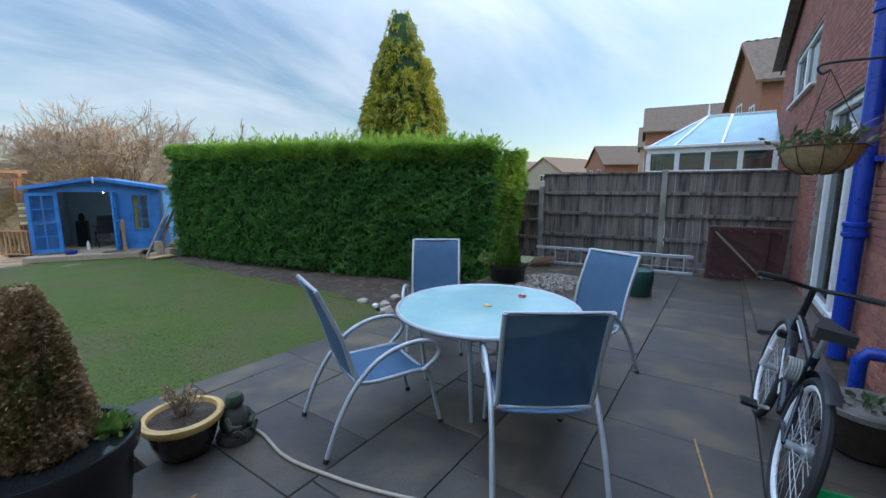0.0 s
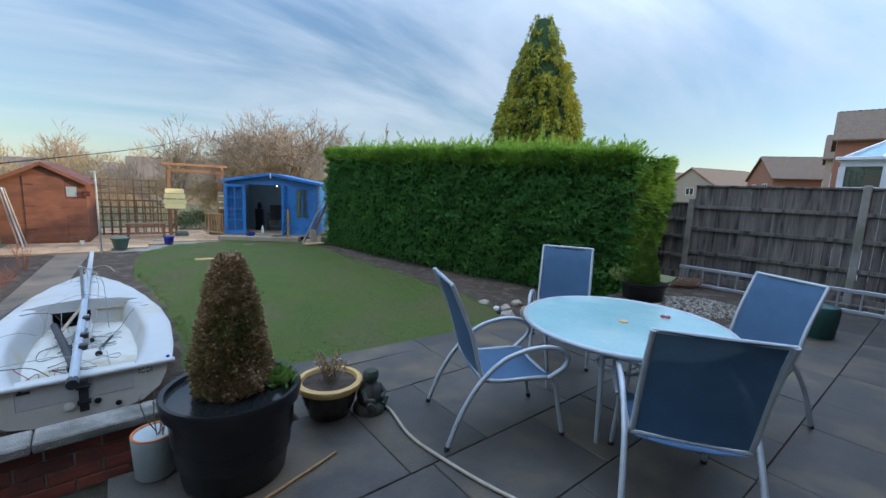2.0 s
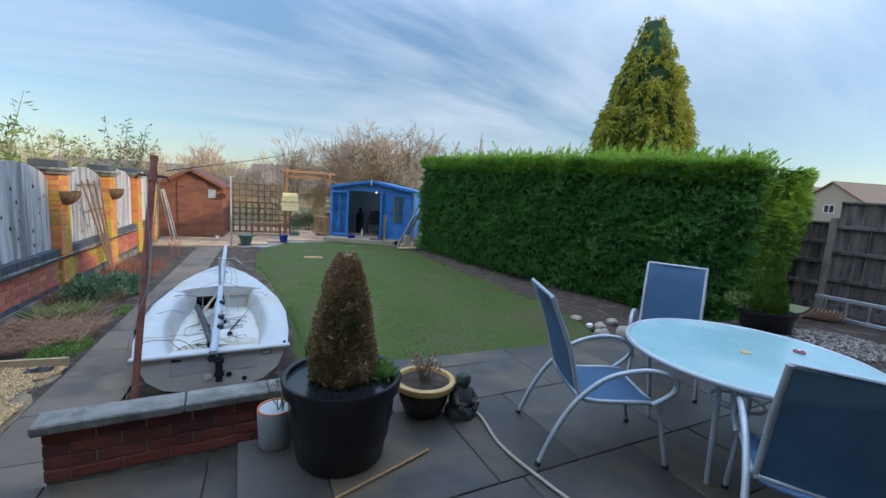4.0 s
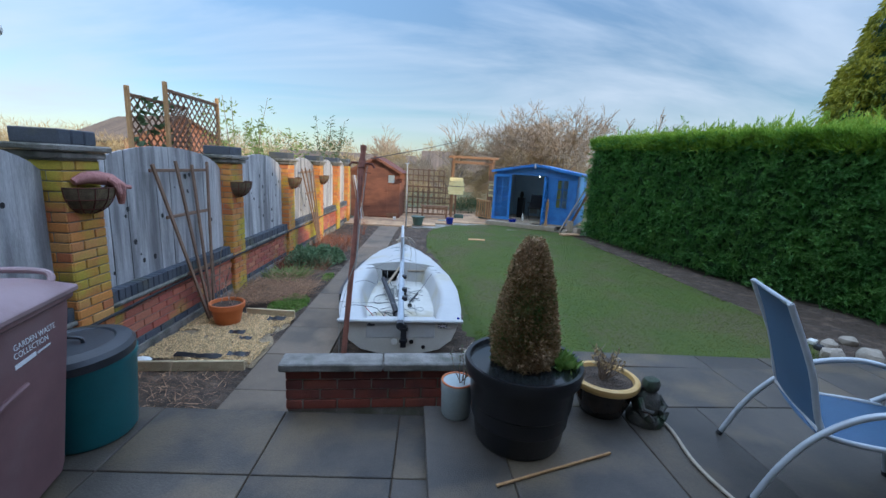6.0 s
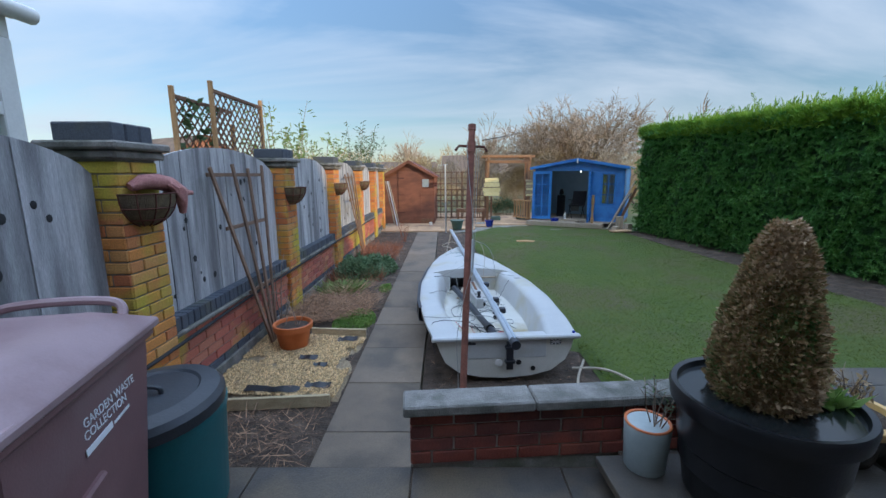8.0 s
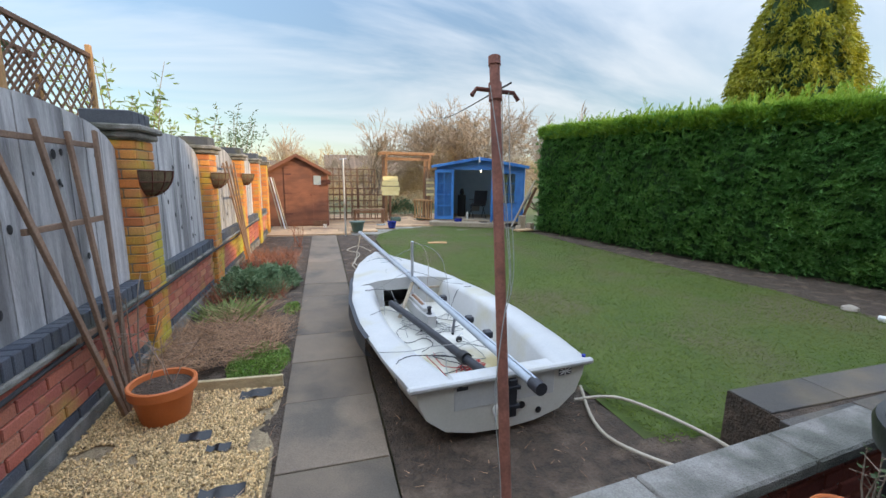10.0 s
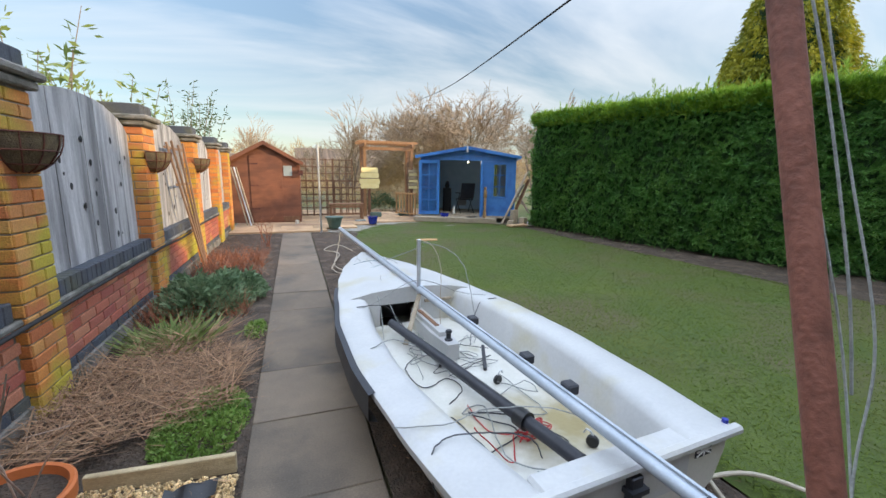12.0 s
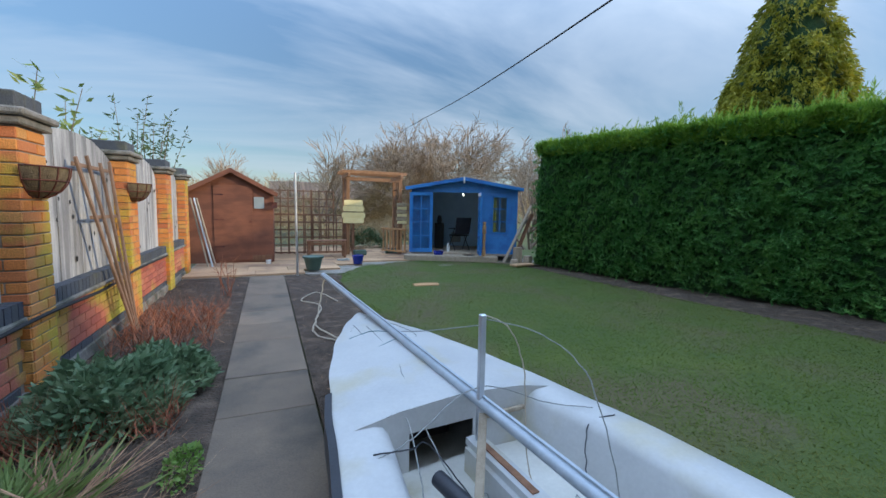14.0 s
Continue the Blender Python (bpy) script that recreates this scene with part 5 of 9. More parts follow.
# rusty clothes-line pole
pole = thing("clothes_pole", "rusty leaning steel washing-line pole with small cross hooks", "pole", Matrix.Translation((-0.80, 3.515, LOW)) @ Vector((0, 0, 1)).rotation_difference(Vector((0.082, 0.496, 1.985))).to_matrix().to_4x4())
part("tube", G().tube([(0, 0, -0.05), (0.0, 0.0, 1.0), (0, 0, 2.02)], 0.021, 14), M_OXIDE, pole)
part("cap", G().tube([(0, 0, 2.015), (0, 0, 2.05)], 0.025, 14), M_OXIDE, pole)
part("cross_hook", G().tube([(-0.10, 0, 1.88), (-0.08, 0, 1.91), (0.08, 0, 1.91), (0.10, 0, 1.88)], 0.009, 8), M_RUST, pole)
part("collar", G().tube([(0, 0, 1.87), (0, 0, 1.94)], 0.027, 14), M_OXIDE, pole)
for x, y in ((0.05, -0.02), (0.036, 0.015)):
    part("hanging_line", rope([(x, y, 1.90), (x * 0.8, y - 0.01, 1.62), (x * 0.75, y - 0.02, 1.40), (0.032, y - 0.03, 1.17), (-0.01, -0.032, 0.98), (-0.05, -0.04, 0.72), (-0.034, -0.03, 0.45), (-0.03, -0.03, 0.1)], 0.0019, 5), M_CORD, pole)
part("hanging_line", rope([(-0.03, -0.02, 1.92), (-0.01, -0.034, 1.7), (0.015, -0.034, 1.5), (0.03, -0.03, 1.25), (0.034, -0.02, 1.1)], 0.0022, 5), M_CORD, pole)

# hose on the soil and the hose across the patio
tagged(part("garden_hose", rope([(1.40, 3.30, 0.012), (1.47, 3.1, 0.012), (1.43, 2.75, 0.012), (1.47, 2.45, 0.012), (1.60, 1.97, 0.012), (1.9, 1.3, 0.012), (2.4, 0.6, 0.012)], 0.011, 8), M_ROPE, None, "", True, UP), "pale tan garden hose curving across the patio", "hose")
tagged(part("garden_hose", rope([(0.20, 4.60, LOW + 0.03), (0.5, 4.5, LOW + 0.05), (0.72, 4.05, LOW + 0.04), (0.70, 3.75, LOW + 0.04), (0.45, 3.75, LOW + 0.04), (0.15, 4.2, LOW + 0.03), (0.35, 4.75, LOW + 0.03)], 0.011, 8), M_ROPE), "pale garden hose looped on soil beside the dinghy", "hose")
tagged(part("bamboo_cane", G().tube([(0.22, 2.54, 0.012), (0.95, 2.82, 0.012)], 0.008, 8), M_TIMBER, None, "", True, UP), "thin bamboo cane lying on the patio", "cane")
tagged(part("bamboo_cane", G().tube([(3.18, 0.70, 0.01), (2.62, 0.56, 0.01)], 0.007, 8), M_TIMBER, None, "", True, UP), "thin bamboo cane lying on the patio", "cane")


# ---- garden table and chairs ----
def garden_chair(at, extra=""):
    c = thing("garden_chair", "blue mesh garden armchair with a silver tubular frame", "chair", at, "chairs round the table")
    part("seat", G().add([(x, y, 0.425 - 0.02 * (1 - (x / 0.25) ** 2) + 0.03 * (y > 0.2) * (y - 0.2) + t) for t in (0, 0.006) for y in (-0.22, -0.08, 0.08, 0.22, 0.29) for x in (-0.25, -0.12, 0, 0.12, 0.25)],
                         [tuple(o + i * 5 + j for o, i, j in ((0, i, j), (0, i, j + 1), (0, i + 1, j + 1), (0, i + 1, j))) for i in range(4) for j in range(4)] + [(25 + i * 5 + j, 25 + (i + 1) * 5 + j, 25 + (i + 1) * 5 + j + 1, 25 + i * 5 + j + 1) for i in range(4) for j in range(4)]), M_MESH, c, "blue mesh sling seat")
    bk = [(-0.225, 0.47), (-0.265, 0.60), (-0.315, 0.76), (-0.37, 0.92), (-0.43, 1.06), (-0.455, 1.075)]
    part("backrest", G().add([(x, y - t - 0.018 * (1 - (x / 0.25) ** 2), z) for t in (0, 0.006) for y, z in bk for x in (-0.25, -0.12, 0, 0.12, 0.25)],
                             [tuple(o * 30 + a * 5 + b for o, a, b in ((0, i, j), (0, i + 1, j), (0, i + 1, j + 1), (0, i, j + 1))) for i in range(5) for j in range(4)] + [(30 + i * 5 + j, 30 + i * 5 + j + 1, 30 + (i + 1) * 5 + j + 1, 30 + (i + 1) * 5 + j) for i in range(5) for j in range(4)]), M_MESH, c, "blue mesh sling backrest")
    part("top_rail", G().tube([(-0.27, -0.445, 1.07), (0.27, -0.445, 1.07)], 0.012, 8), M_FRAME, c)
    part("lower_back_rail", G().tube([(-0.27, -0.225, 0.455), (0.27, -0.225, 0.455)], 0.012, 8), M_FRAME, c)
    part("front_rail", G().tube([(-0.27, 0.27, 0.415), (0.27, 0.27, 0.415)], 0.012, 8), M_FRAME, c)
    for sx in (-1, 1):
        part("side_frame", rope([(sx * 0.265, -0.45, 1.075), (sx * 0.265, -0.31, 0.76), (sx * 0.265, -0.225, 0.48), (sx * 0.265, -0.12, 0.425), (sx * 0.265, 0.22, 0.43), (sx * 0.265, 0.30, 0.39), (sx * 0.27, 0.34, 0.2), (sx * 0.275, 0.385, 0.0)], 0.0145, 10, 0, 0, 5), M_FRAME, c)
        part("arm", rope([(sx * 0.31, -0.45, 0.0), (sx * 0.305, -0.36, 0.24), (sx * 0.30, -0.24, 0.44), (sx * 0.305, -0.08, 0.59), (sx * 0.31, 0.12, 0.655), (sx * 0.31, 0.28, 0.645), (sx * 0.305, 0.36, 0.585), (sx * 0.30, 0.34, 0.51), (sx * 0.285, 0.24, 0.43)], 0.0165, 10, 0, 0, 6), M_FRAME, c)
        for y_, x_ in ((-0.452, 0.31), (0.386, 0.275)):
            part("foot_cap", G().tube([(sx * x_, y_, 0.0), (sx * x_, y_ + (0.008 if y_ < 0 else -0.004), 0.025)], 0.019, 10), M_RUBBER, c)
    return c


def facing(x, y, dx, dy):
    return UP @ pose(x, y, 0, 0, 0, math.degrees(math.atan2(dy, dx)) - 90)


chair = garden_chair(facing(2.09, 2.60, 0.92, -0.38))
bare = lambda m: Matrix.LocRotScale(m.to_translation(), m.to_quaternion(), None)
copy_thing(chair, bare(facing(2.40, 1.50, 0.80, 0.60)))
copy_thing(chair, bare(facing(3.74, 1.70, -0.93, 0.37)))
copy_thing(chair, bare(facing(3.55, 3.20, -0.81, -0.59)))
table = thing("garden_table", "round garden table with frosted pale glass top and silver frame", "table", UP @ pose(2.98, 2.20, 0))
TR, TZ = 0.735, 0.715
part("tabletop", G().lathe([(TR - 0.015, TZ - 0.008), (TR - 0.012, TZ - 0.004), (TR - 0.015, TZ)], 64), M_TABLEGLASS, table, "frosted pale blue-green glass top")
part("rim", G().tube([(TR * math.cos(6.28319 * k / 64), TR * math.sin(6.28319 * k / 64), TZ - 0.008) for k in range(64)], 0.017, 10, closed=True), M_FRAME, table)
part("hub", G().lathe([(0.035, TZ), (0.035, TZ + 0.006), (0.022, TZ + 0.008)], 20), M_YELLOW, table, "buff plastic parasol hole ring")
for k in range(4):
    a = radians(20 + 90 * k)
    part("leg", rope([(0.64 * math.cos(a), 0.64 * math.sin(a), TZ - 0.03), (0.60 * math.cos(a), 0.60 * math.sin(a), 0.5), (0.54 * math.cos(a), 0.54 * math.sin(a), 0.0)], 0.0165, 10, 0, 0, 4), M_FRAME, table)
    b = radians(110 + 90 * k)
    part("stretcher", G().tube([(0.63 * math.cos(a), 0.63 * math.sin(a), TZ - 0.06), (0.63 * math.cos(b), 0.63 * math.sin(b), TZ - 0.06)], 0.011, 8), M_FRAME, table)
part("lower_ring", G().tube([(0.16 * math.cos(6.28319 * k / 24), 0.16 * math.sin(6.28319 * k / 24), 0.36) for k in range(24)], 0.012, 8, closed=True), M_FRAME, table)
snips = thing("garden_snips", "small red-handled snips lying on the table", "scissors", UP @ pose(3.42, 2.10, TZ + 0.006, 0, 0, 25))
part("blade", G().prism([(0, -0.004), (0.07, 0), (0, 0.006)], 0, 0.005), M_ALU, snips)
for s_ in (-1, 1):
    part("handle", G().tube([(-0.035 + 0.03 * math.cos(a), s_ * 0.018 + 0.014 * math.sin(a), 0.006) for a in (k * 0.6283 for k in range(10))], 0.005, 6, closed=True), M_REDCORD, snips, "red plastic handle loop")


# ---- pots and plants near the low wall ----
def pot(name, label, at, prof, material, rim=None, rim_mat=None, soil_z=None, soil_r=None, fill=None):
    t = thing(name, label, "plant pot", at)
    part("body", G().lathe(prof, 40), material, t)
    if rim:
        part("rim", G().lathe(rim, 40), rim_mat, t)
    if soil_z:
        part("soil", G().lathe([(soil_r, soil_z - 0.01), (soil_r, soil_z), (soil_r * 0.6, soil_z + 0.006), (0.01, soil_z + 0.012)], 24), fill or M_SOIL, t)
    return t


def topiary(name, label, at, height, radius, lm, count, leaf, seed, blunt=0.55):
    """A clipped cone of small leaves on a short stem."""
    rr = random.Random(seed)
    t = thing(name, label, "shrub", at)
    part("stem", G().tube([(0, 0, -0.05), (0.01, 0, height * 0.8)], [0.022, 0.006], 8), M_BARK, t)

    def rad(z):
        k = z / height
        return radius * (0.80 + 0.9 * k if k < 0.2 else 0.98) * (1 - max(k - 0.12, 0) / 0.88) ** blunt

    g = G()
    for i in range(13):
        z = 0.02 + height * 0.95 * i / 12
        for j in range(18):
            a = 6.28319 * j / 18
            q = rad(z) * 0.86 * (1 + 0.12 * noise.noise((math.cos(a) * 3, math.sin(a) * 3, z * 6 + seed)))
            g.v.append((q * math.cos(a), q * math.sin(a), z))
    for i in range(12):
        g.f += [(i * 18 + j, i * 18 + (j + 1) % 18, (i + 1) * 18 + (j + 1) % 18, (i + 1) * 18 + j) for j in range(18)]
    g.f += [tuple(range(18))[::-1], tuple(12 * 18 + j for j in range(18))]
    part("inner_growth", g, lm, t)
    pts, drs = [], []
    for _ in range(count):
        z = height * (1 - rr.random() ** 0.75) * 0.99
        a = rr.uniform(0, 6.283)
        q = rad(z) * (1 + 0.14 * noise.noise((math.cos(a) * 3, math.sin(a) * 3, z * 6 + seed))) * rr.uniform(0.84, 1.03)
        pts.append((q * math.cos(a), q * math.sin(a), z))
        drs.append((math.cos(a), math.sin(a), 0.55))
    part("foliage", leaves(np.array(pts), np.array(drs), leaf, leaf * 0.3, rng, 0.6, 2), lm, t)["kind"] = "stuff"
    return t


BP = (0.404, 2.845)
pot("black_planter", "large glossy black ribbed plastic planter holding rainwater", pose(*BP, TOP), [(0.236, 0), (0.25, 0.02), (0.268, 0.14), (0.278, 0.15), (0.283, 0.24), (0.292, 0.25), (0.299, 0.36), (0.306, 0.41), (0.329, 0.415), (0.338, 0.475), (0.331, 0.492), (0.310, 0.488), (0.303, 0.462)], M_BLACK, None, None, 0.462, 0.304, M_WATER)
topiary("box_topiary", "clipped cone of box, mostly scorched brown with some green", pose(BP[0] - 0.005, BP[1] + 0.02, TOP + 0.45, 2, 0, 0), 0.75, 0.198, L_BROWN, 10000, 0.021, 4, 0.47)
p = np.array([(BP[0] + 0.22 + 0.04 * math.cos(k), BP[1] - 0.02 + 0.06 * math.sin(k * 1.7), TOP + 0.46) for k in range(40)])
tagged(part("green_weed", leaves(p, np.tile((0.4, -0.1, 0.8), (40, 1)), 0.09, 0.018, rng, 0.6, 2), L_BRIGHT), "fresh green weed sprouting from the black planter", "plant")
pot("small_pot", "small pale grey-blue pot with a worn orange rim", pose(0.05, 3.04, TOP), [(0.084, 0), (0.092, 0.012), (0.101, 0.19), (0.103, 0.222), (0.101, 0.229)], M_PALEPOT, [(0.102, 0.228), (0.102, 0.235), (0.097, 0.238), (0.090, 0.234), (0.087, 0.19)], M_TERRA, 0.195, 0.09)
pot("glazed_pot", "wide dark glazed pot with a broad buff-yellow rim", pose(1.03, 3.13, TOP) @ Matrix.Scale(0.9, 4), [(0.13, 0), (0.15, 0.015), (0.19, 0.12), (0.212, 0.22), (0.214, 0.235)], M_GLAZE, [(0.213, 0.225), (0.235, 0.228), (0.245, 0.25), (0.242, 0.275), (0.225, 0.285), (0.205, 0.28), (0.198, 0.25)], M_YELLOW, 0.25, 0.2)


def twiggy(name, label, at, height, n, material, spread, seed, leaf_m=None, thick=0.004, leaf=0.03):
    """A dead or bare small plant: forking stems, some with withered leaves."""
    rr = random.Random(seed)
    t = thing(name, label, "plant", at)
    g, tips = G(), []
    for _ in range(n):
        a = rr.uniform(0, 6.283)
        b = Vector((rr.uniform(-1, 1) * spread * 0.25, rr.uniform(-1, 1) * spread * 0.25, 0))
        e = b + Vector((math.cos(a) * spread * rr.random(), math.sin(a) * spread * rr.random(), height * rr.uniform(0.5, 1)))
        mid = b.lerp(e, 0.5) + Vector((rr.uniform(-1, 1), rr.uniform(-1, 1), 0)) * spread * 0.12
        g.tube([b, mid, e], [thick, thick * 0.8, thick * 0.4], 5)
        tips.append((b, mid, e))
        for _ in range(2):
            o = mid.lerp(e, rr.random())
            g.tube([o, o + Vector((rr.uniform(-1, 1), rr.uniform(-1, 1), rr.uniform(0.2, 1))) * height * 0.22], [thick * 0.6, thick * 0.3], 4)
    part("stem", g, material, t)["kind"] = "stuff"
    if leaf_m:
        p = np.array([m_.lerp(e, rr.random())[:] for b, m_, e in tips for _ in range(6)])
        part("withered_leaves", leaves(p, np.tile((0, 0, 0.3), (len(p), 1)), leaf, leaf * 0.3, rng, 1.0, 1), leaf_m, t)["kind"] = "stuff"
    return t


twiggy("dead_plant", "withered brown plant with bare stems in the glazed pot", pose(1.03, 3.13, TOP + 0.225), 0.24, 22, M_BARK, 0.12, 3, L_OCHRE, 0.004, 0.03)
twiggy("dead_plant", "few bare grey stems in the small pale pot", pose(0.06, 3.03, TOP + 0.2), 0.26, 7, M_BARK, 0.12, 5, L_SHRUB, 0.0035, 0.018)

# stone garden figure: one plain mesh
g = G().lathe([(0.11, 0), (0.115, 0.03), (0.10, 0.06), (0.09, 0.07)], 18)
g.lathe([(0.075, 0.065), (0.088, 0.11), (0.075, 0.17), (0.055, 0.20), (0.045, 0.215)], 16, None, 0.006)
g.lathe([(0.03, 0.205), (0.052, 0.235), (0.056, 0.265), (0.045, 0.295), (0.015, 0.31)], 14, pose(0.0, -0.01, 0), 0.004)
for s_ in (-1, 1):
    g.tube([(s_ * 0.07, -0.01, 0.17), (s_ * 0.085, -0.06, 0.12), (s_ * 0.03, -0.09, 0.105)], [0.022, 0.02, 0.016], 8)
    g.tube([(s_ * 0.05, -0.02, 0.09), (s_ * 0.07, -0.09, 0.085), (s_ * 0.04, -0.10, 0.06)], [0.03, 0.026, 0.02], 8)
tagged(part("garden_statuette", g, M_STATUE, None, "", True, pose(1.28, 3.03, TOP, 0, 0, 15)), "small dark mossy stone seated figure on a base", "statue")

# second topiary by the fence, with its black pot
pot("black_pot", "matt black round plastic plant pot", UP @ pose(6.69, 4.0, 0), [(0.28, 0), (0.30, 0.02), (0.33, 0.24), (0.345, 0.25), (0.345, 0.29), (0.31, 0.28)], M_BLACK, None, None, 0.265, 0.30)
topiary("box_topiary", "clipped green and yellowing box cone in a black pot", UP @ pose(6.69, 4.0, 0.26), 0.88, 0.235, L_BOX, 6500, 0.026, 9, 0.75)
p = np.array([(6.35 + 0.10 * math.cos(k * 2.4), 4.25 + 0.10 * math.sin(k * 1.9), 0.28 + 0.22 * ((k * 0.618) % 1)) for k in range(120)])
tagged(part("small_shrub", leaves(p, np.tile((-0.3, -0.1, 0.7), (120, 1)), 0.06, 0.014, rng, 0.7, 2), L_PALE, None, "", True, UP), "small yellow-green shrub beside the black pot", "shrub")

# ---- wheelie bins and tub ----
def words(body, size, material, parent, at, name="lettering"):
    cu = bpy.data.curves.new("lettering", "FONT")
    cu.body, cu.size, cu.extrude = body, size, 0.0008
    cu.align_x = "LEFT"
    tmp = bpy.data.objects.new("lettering_tmp", cu)
    scene.collection.objects.link(tmp)
    me = bpy.data.meshes.new_from_object(tmp)
    bpy.data.objects.remove(tmp)
    return part(name, me, material, parent, "", False, at)


def wheelie_bin(at, body_m, lid_m, label, lettered):
    b = thing("wheelie_bin", label, "wheelie bin", at, "wheelie bins")
    g = G()
    ring = lambda w, d, z, y0=0: [(-w, -d + y0, z), (-w + 0.03, -d - 0.02 + y0, z), (w - 0.03, -d - 0.02 + y0, z), (w, -d + y0, z), (w, d + y0, z), (w - 0.03, d + 0.02 + y0, z), (-w + 0.03, d + 0.02 + y0, z), (-w, d + y0, z)]
    lev = [ring(0.225, 0.25, 0.03, -0.04), ring(0.235, 0.26, 0.08, -0.04), ring(0.275, 0.325, 0.86), ring(0.275, 0.33, 0.94)]
    for q in lev:
        g.v += q
    for i in range(3):
        g.f += [(i * 8 + j, i * 8 + (j + 1) % 8, (i + 1) * 8 + (j + 1) % 8, (i + 1) * 8 + j) for j in range(8)]
    g.f += [tuple(range(8))[::-1], tuple(24 + j for j in range(8))]
    part("body", g, body_m, b)
    part("side_groove", G().tube([(0.247, -0.27, 0.12), (0.262, -0.265, 0.52), (0.265, -0.20, 0.60), (0.266, 0.0, 0.62)], 0.014, 8), body_m, b)
    part("collar", G().box(-0.295, -0.36, 0.90, 0.295, 0.36, 0.955, 0.015), body_m, b)
    lid = G()
    for i in range(9):
        y = -0.39 + 0.76 * i / 8
        for j in range(9):
            x = -0.305 + 0.61 * j / 8
            e = max(abs(x) / 0.305, abs(y + 0.01) / 0.39) ** 6
            lid.v.append((x, y, 0.965 + (0.075 - 0.02 * (y / 0.39)) * (1 - e) + 0.012 * (abs(x) < 0.2) * (1 - e)))
    for i in range(8):
        lid.f += [(i * 9 + j, i * 9 + j + 1, (i + 1) * 9 + j + 1, (i + 1) * 9 + j) for j in range(8)]
    lid.box(-0.308, -0.395, 0.935, 0.308, 0.375, 0.968, 0.008)
    lidp = part("lid", lid, lid_m, b, "domed hinged lid")
    part("lid_handle", rope([(-0.2, 0.36, 0.97), (-0.17, 0.40, 1.02), (0, 0.42, 1.03), (0.17, 0.40, 1.02), (0.2, 0.36, 0.97)], 0.016, 8), lid_m, lidp)
    part("handle_bar", G().tube([(-0.22, -0.40, 0.96), (0.22, -0.40, 0.96)], 0.016, 10), body_m, b)
    for sx in (-1, 1):
        part("wheel", G().tube([(sx * 0.22, -0.30, 0.1), (sx * 0.27, -0.30, 0.1)], 0.1, 24), M_RUBBER, b)
    if lettered:
        m0 = pose(0.276, -0.06, 0.80, 86, 0, 90)
        words("GARDEN WASTE", 0.036, M_WHITE, b, m0)
        words("COLLECTION", 0.036, M_WHITE, b, pose(0.2735, -0.06, 0.762, 86, 0, 90))
        part("printed_mark", G().bar((0.272, -0.06, 0.728), (0.273, 0.07, 0.735), 0.002, 0.02).bar((0.273, 0.08, 0.732), (0.273, 0.17, 0.738), 0.002, 0.009), M_WHITE, b, "white printed bars")
        part("lid_print", G().box(-0.15, -0.1, 1.0415, 0.15, -0.085, 1.046).box(-0.12, -0.07, 1.043, 0.15, -0.06, 1.0475).box(-0.08, -0.14, 1.0415, 0.12, -0.12, 1.046), M_CREAM, lidp, "faded pale print")
    return b


wheelie_bin(pose(-2.14, 2.28, 0, 0, 0, 14), M_BIN, M_BINLID, "faded brown garden-waste wheelie bin with white lettering", True)
wheelie_bin(pose(-2.035, 1.50, 0, 0, 0, 8), M_LIDGREY, M_PALEPOT, "grey wheelie bin with a pale grey lid", False)
tub = thing("storage_tub", "round teal plastic tub with a loose charcoal lid", "tub", pose(-2.12, 2.90, 0))
part("body", G().lathe([(0.215, 0), (0.23, 0.02), (0.255, 0.46), (0.262, 0.47), (0.262, 0.50), (0.25, 0.50)], 36), M_TEAL, tub)
lid = part("lid", G().lathe([(0.262, 0.485), (0.285, 0.49), (0.288, 0.535), (0.27, 0.56), (0.2, 0.575), (0.19, 0.565), (0.02, 0.575)], 36), M_LIDGREY, tub, "charcoal plastic lid", True, pose(0, 0, 0, 3, -2, 0))
part("lid_handle", rope([(-0.06, 0, 0.565), (-0.05, 0, 0.60), (0.05, 0, 0.60), (0.06, 0, 0.565)], 0.01, 8), M_LIDGREY, lid)

# ---- flower bed: gravel, boards, potted canes, perennials ----
GR = [(-2.76, 4.2), (-1.73, 4.15), (-1.71, 5.3), (-2.76, 5.45)]
structure("gravel_bed", sheet(GR, LOW + 0.012, 0.05, 0.02, 3.0, 9), mat("buff_grit", (0.20, 0.14, 0.08), (0.40, 0.30, 0.18), 60, 0.95, 0.8, 160, c3=(0.05, 0.04, 0.035), patch=4, amount=0.25), "thin layer of buff grit over ground cloth", "gravel")
p = scatter(GR, 17000, 31)
g = G()
rr = random.Random(8)
for x, y in p:
    n_ = noise.noise((x * 2.2, y * 2.2, 7)) + 0.25 * noise.noise((x * 9, y * 9, 2))
    if n_ > 0.42 or (y < 4.3 and n_ > 0.05) or (x > -1.85 and n_ > 0.1):
        continue
    s = rr.uniform(0.006, 0.013)
    m = pose(x, y, LOW + 0.022 + rr.uniform(0, 0.008), rr.uniform(0, 90), rr.uniform(0, 90), rr.uniform(0, 360))
    g.add([(s, 0, 0), (-s, 0, 0), (0, s * 0.8, 0), (0, -s * 0.8, 0), (0, 0, s * 0.6), (0, 0, -s * 0.6)], [(0, 2, 4), (2, 1, 4), (1, 3, 4), (3, 0, 4), (2, 0, 5), (1, 2, 5), (3, 1, 5), (0, 3, 5)], m)
tagged(part("gravel", g, M_GRAVEL, None, "", False), "buff gravel spread thinly over black ground cloth", "gravel", kind="stuff")
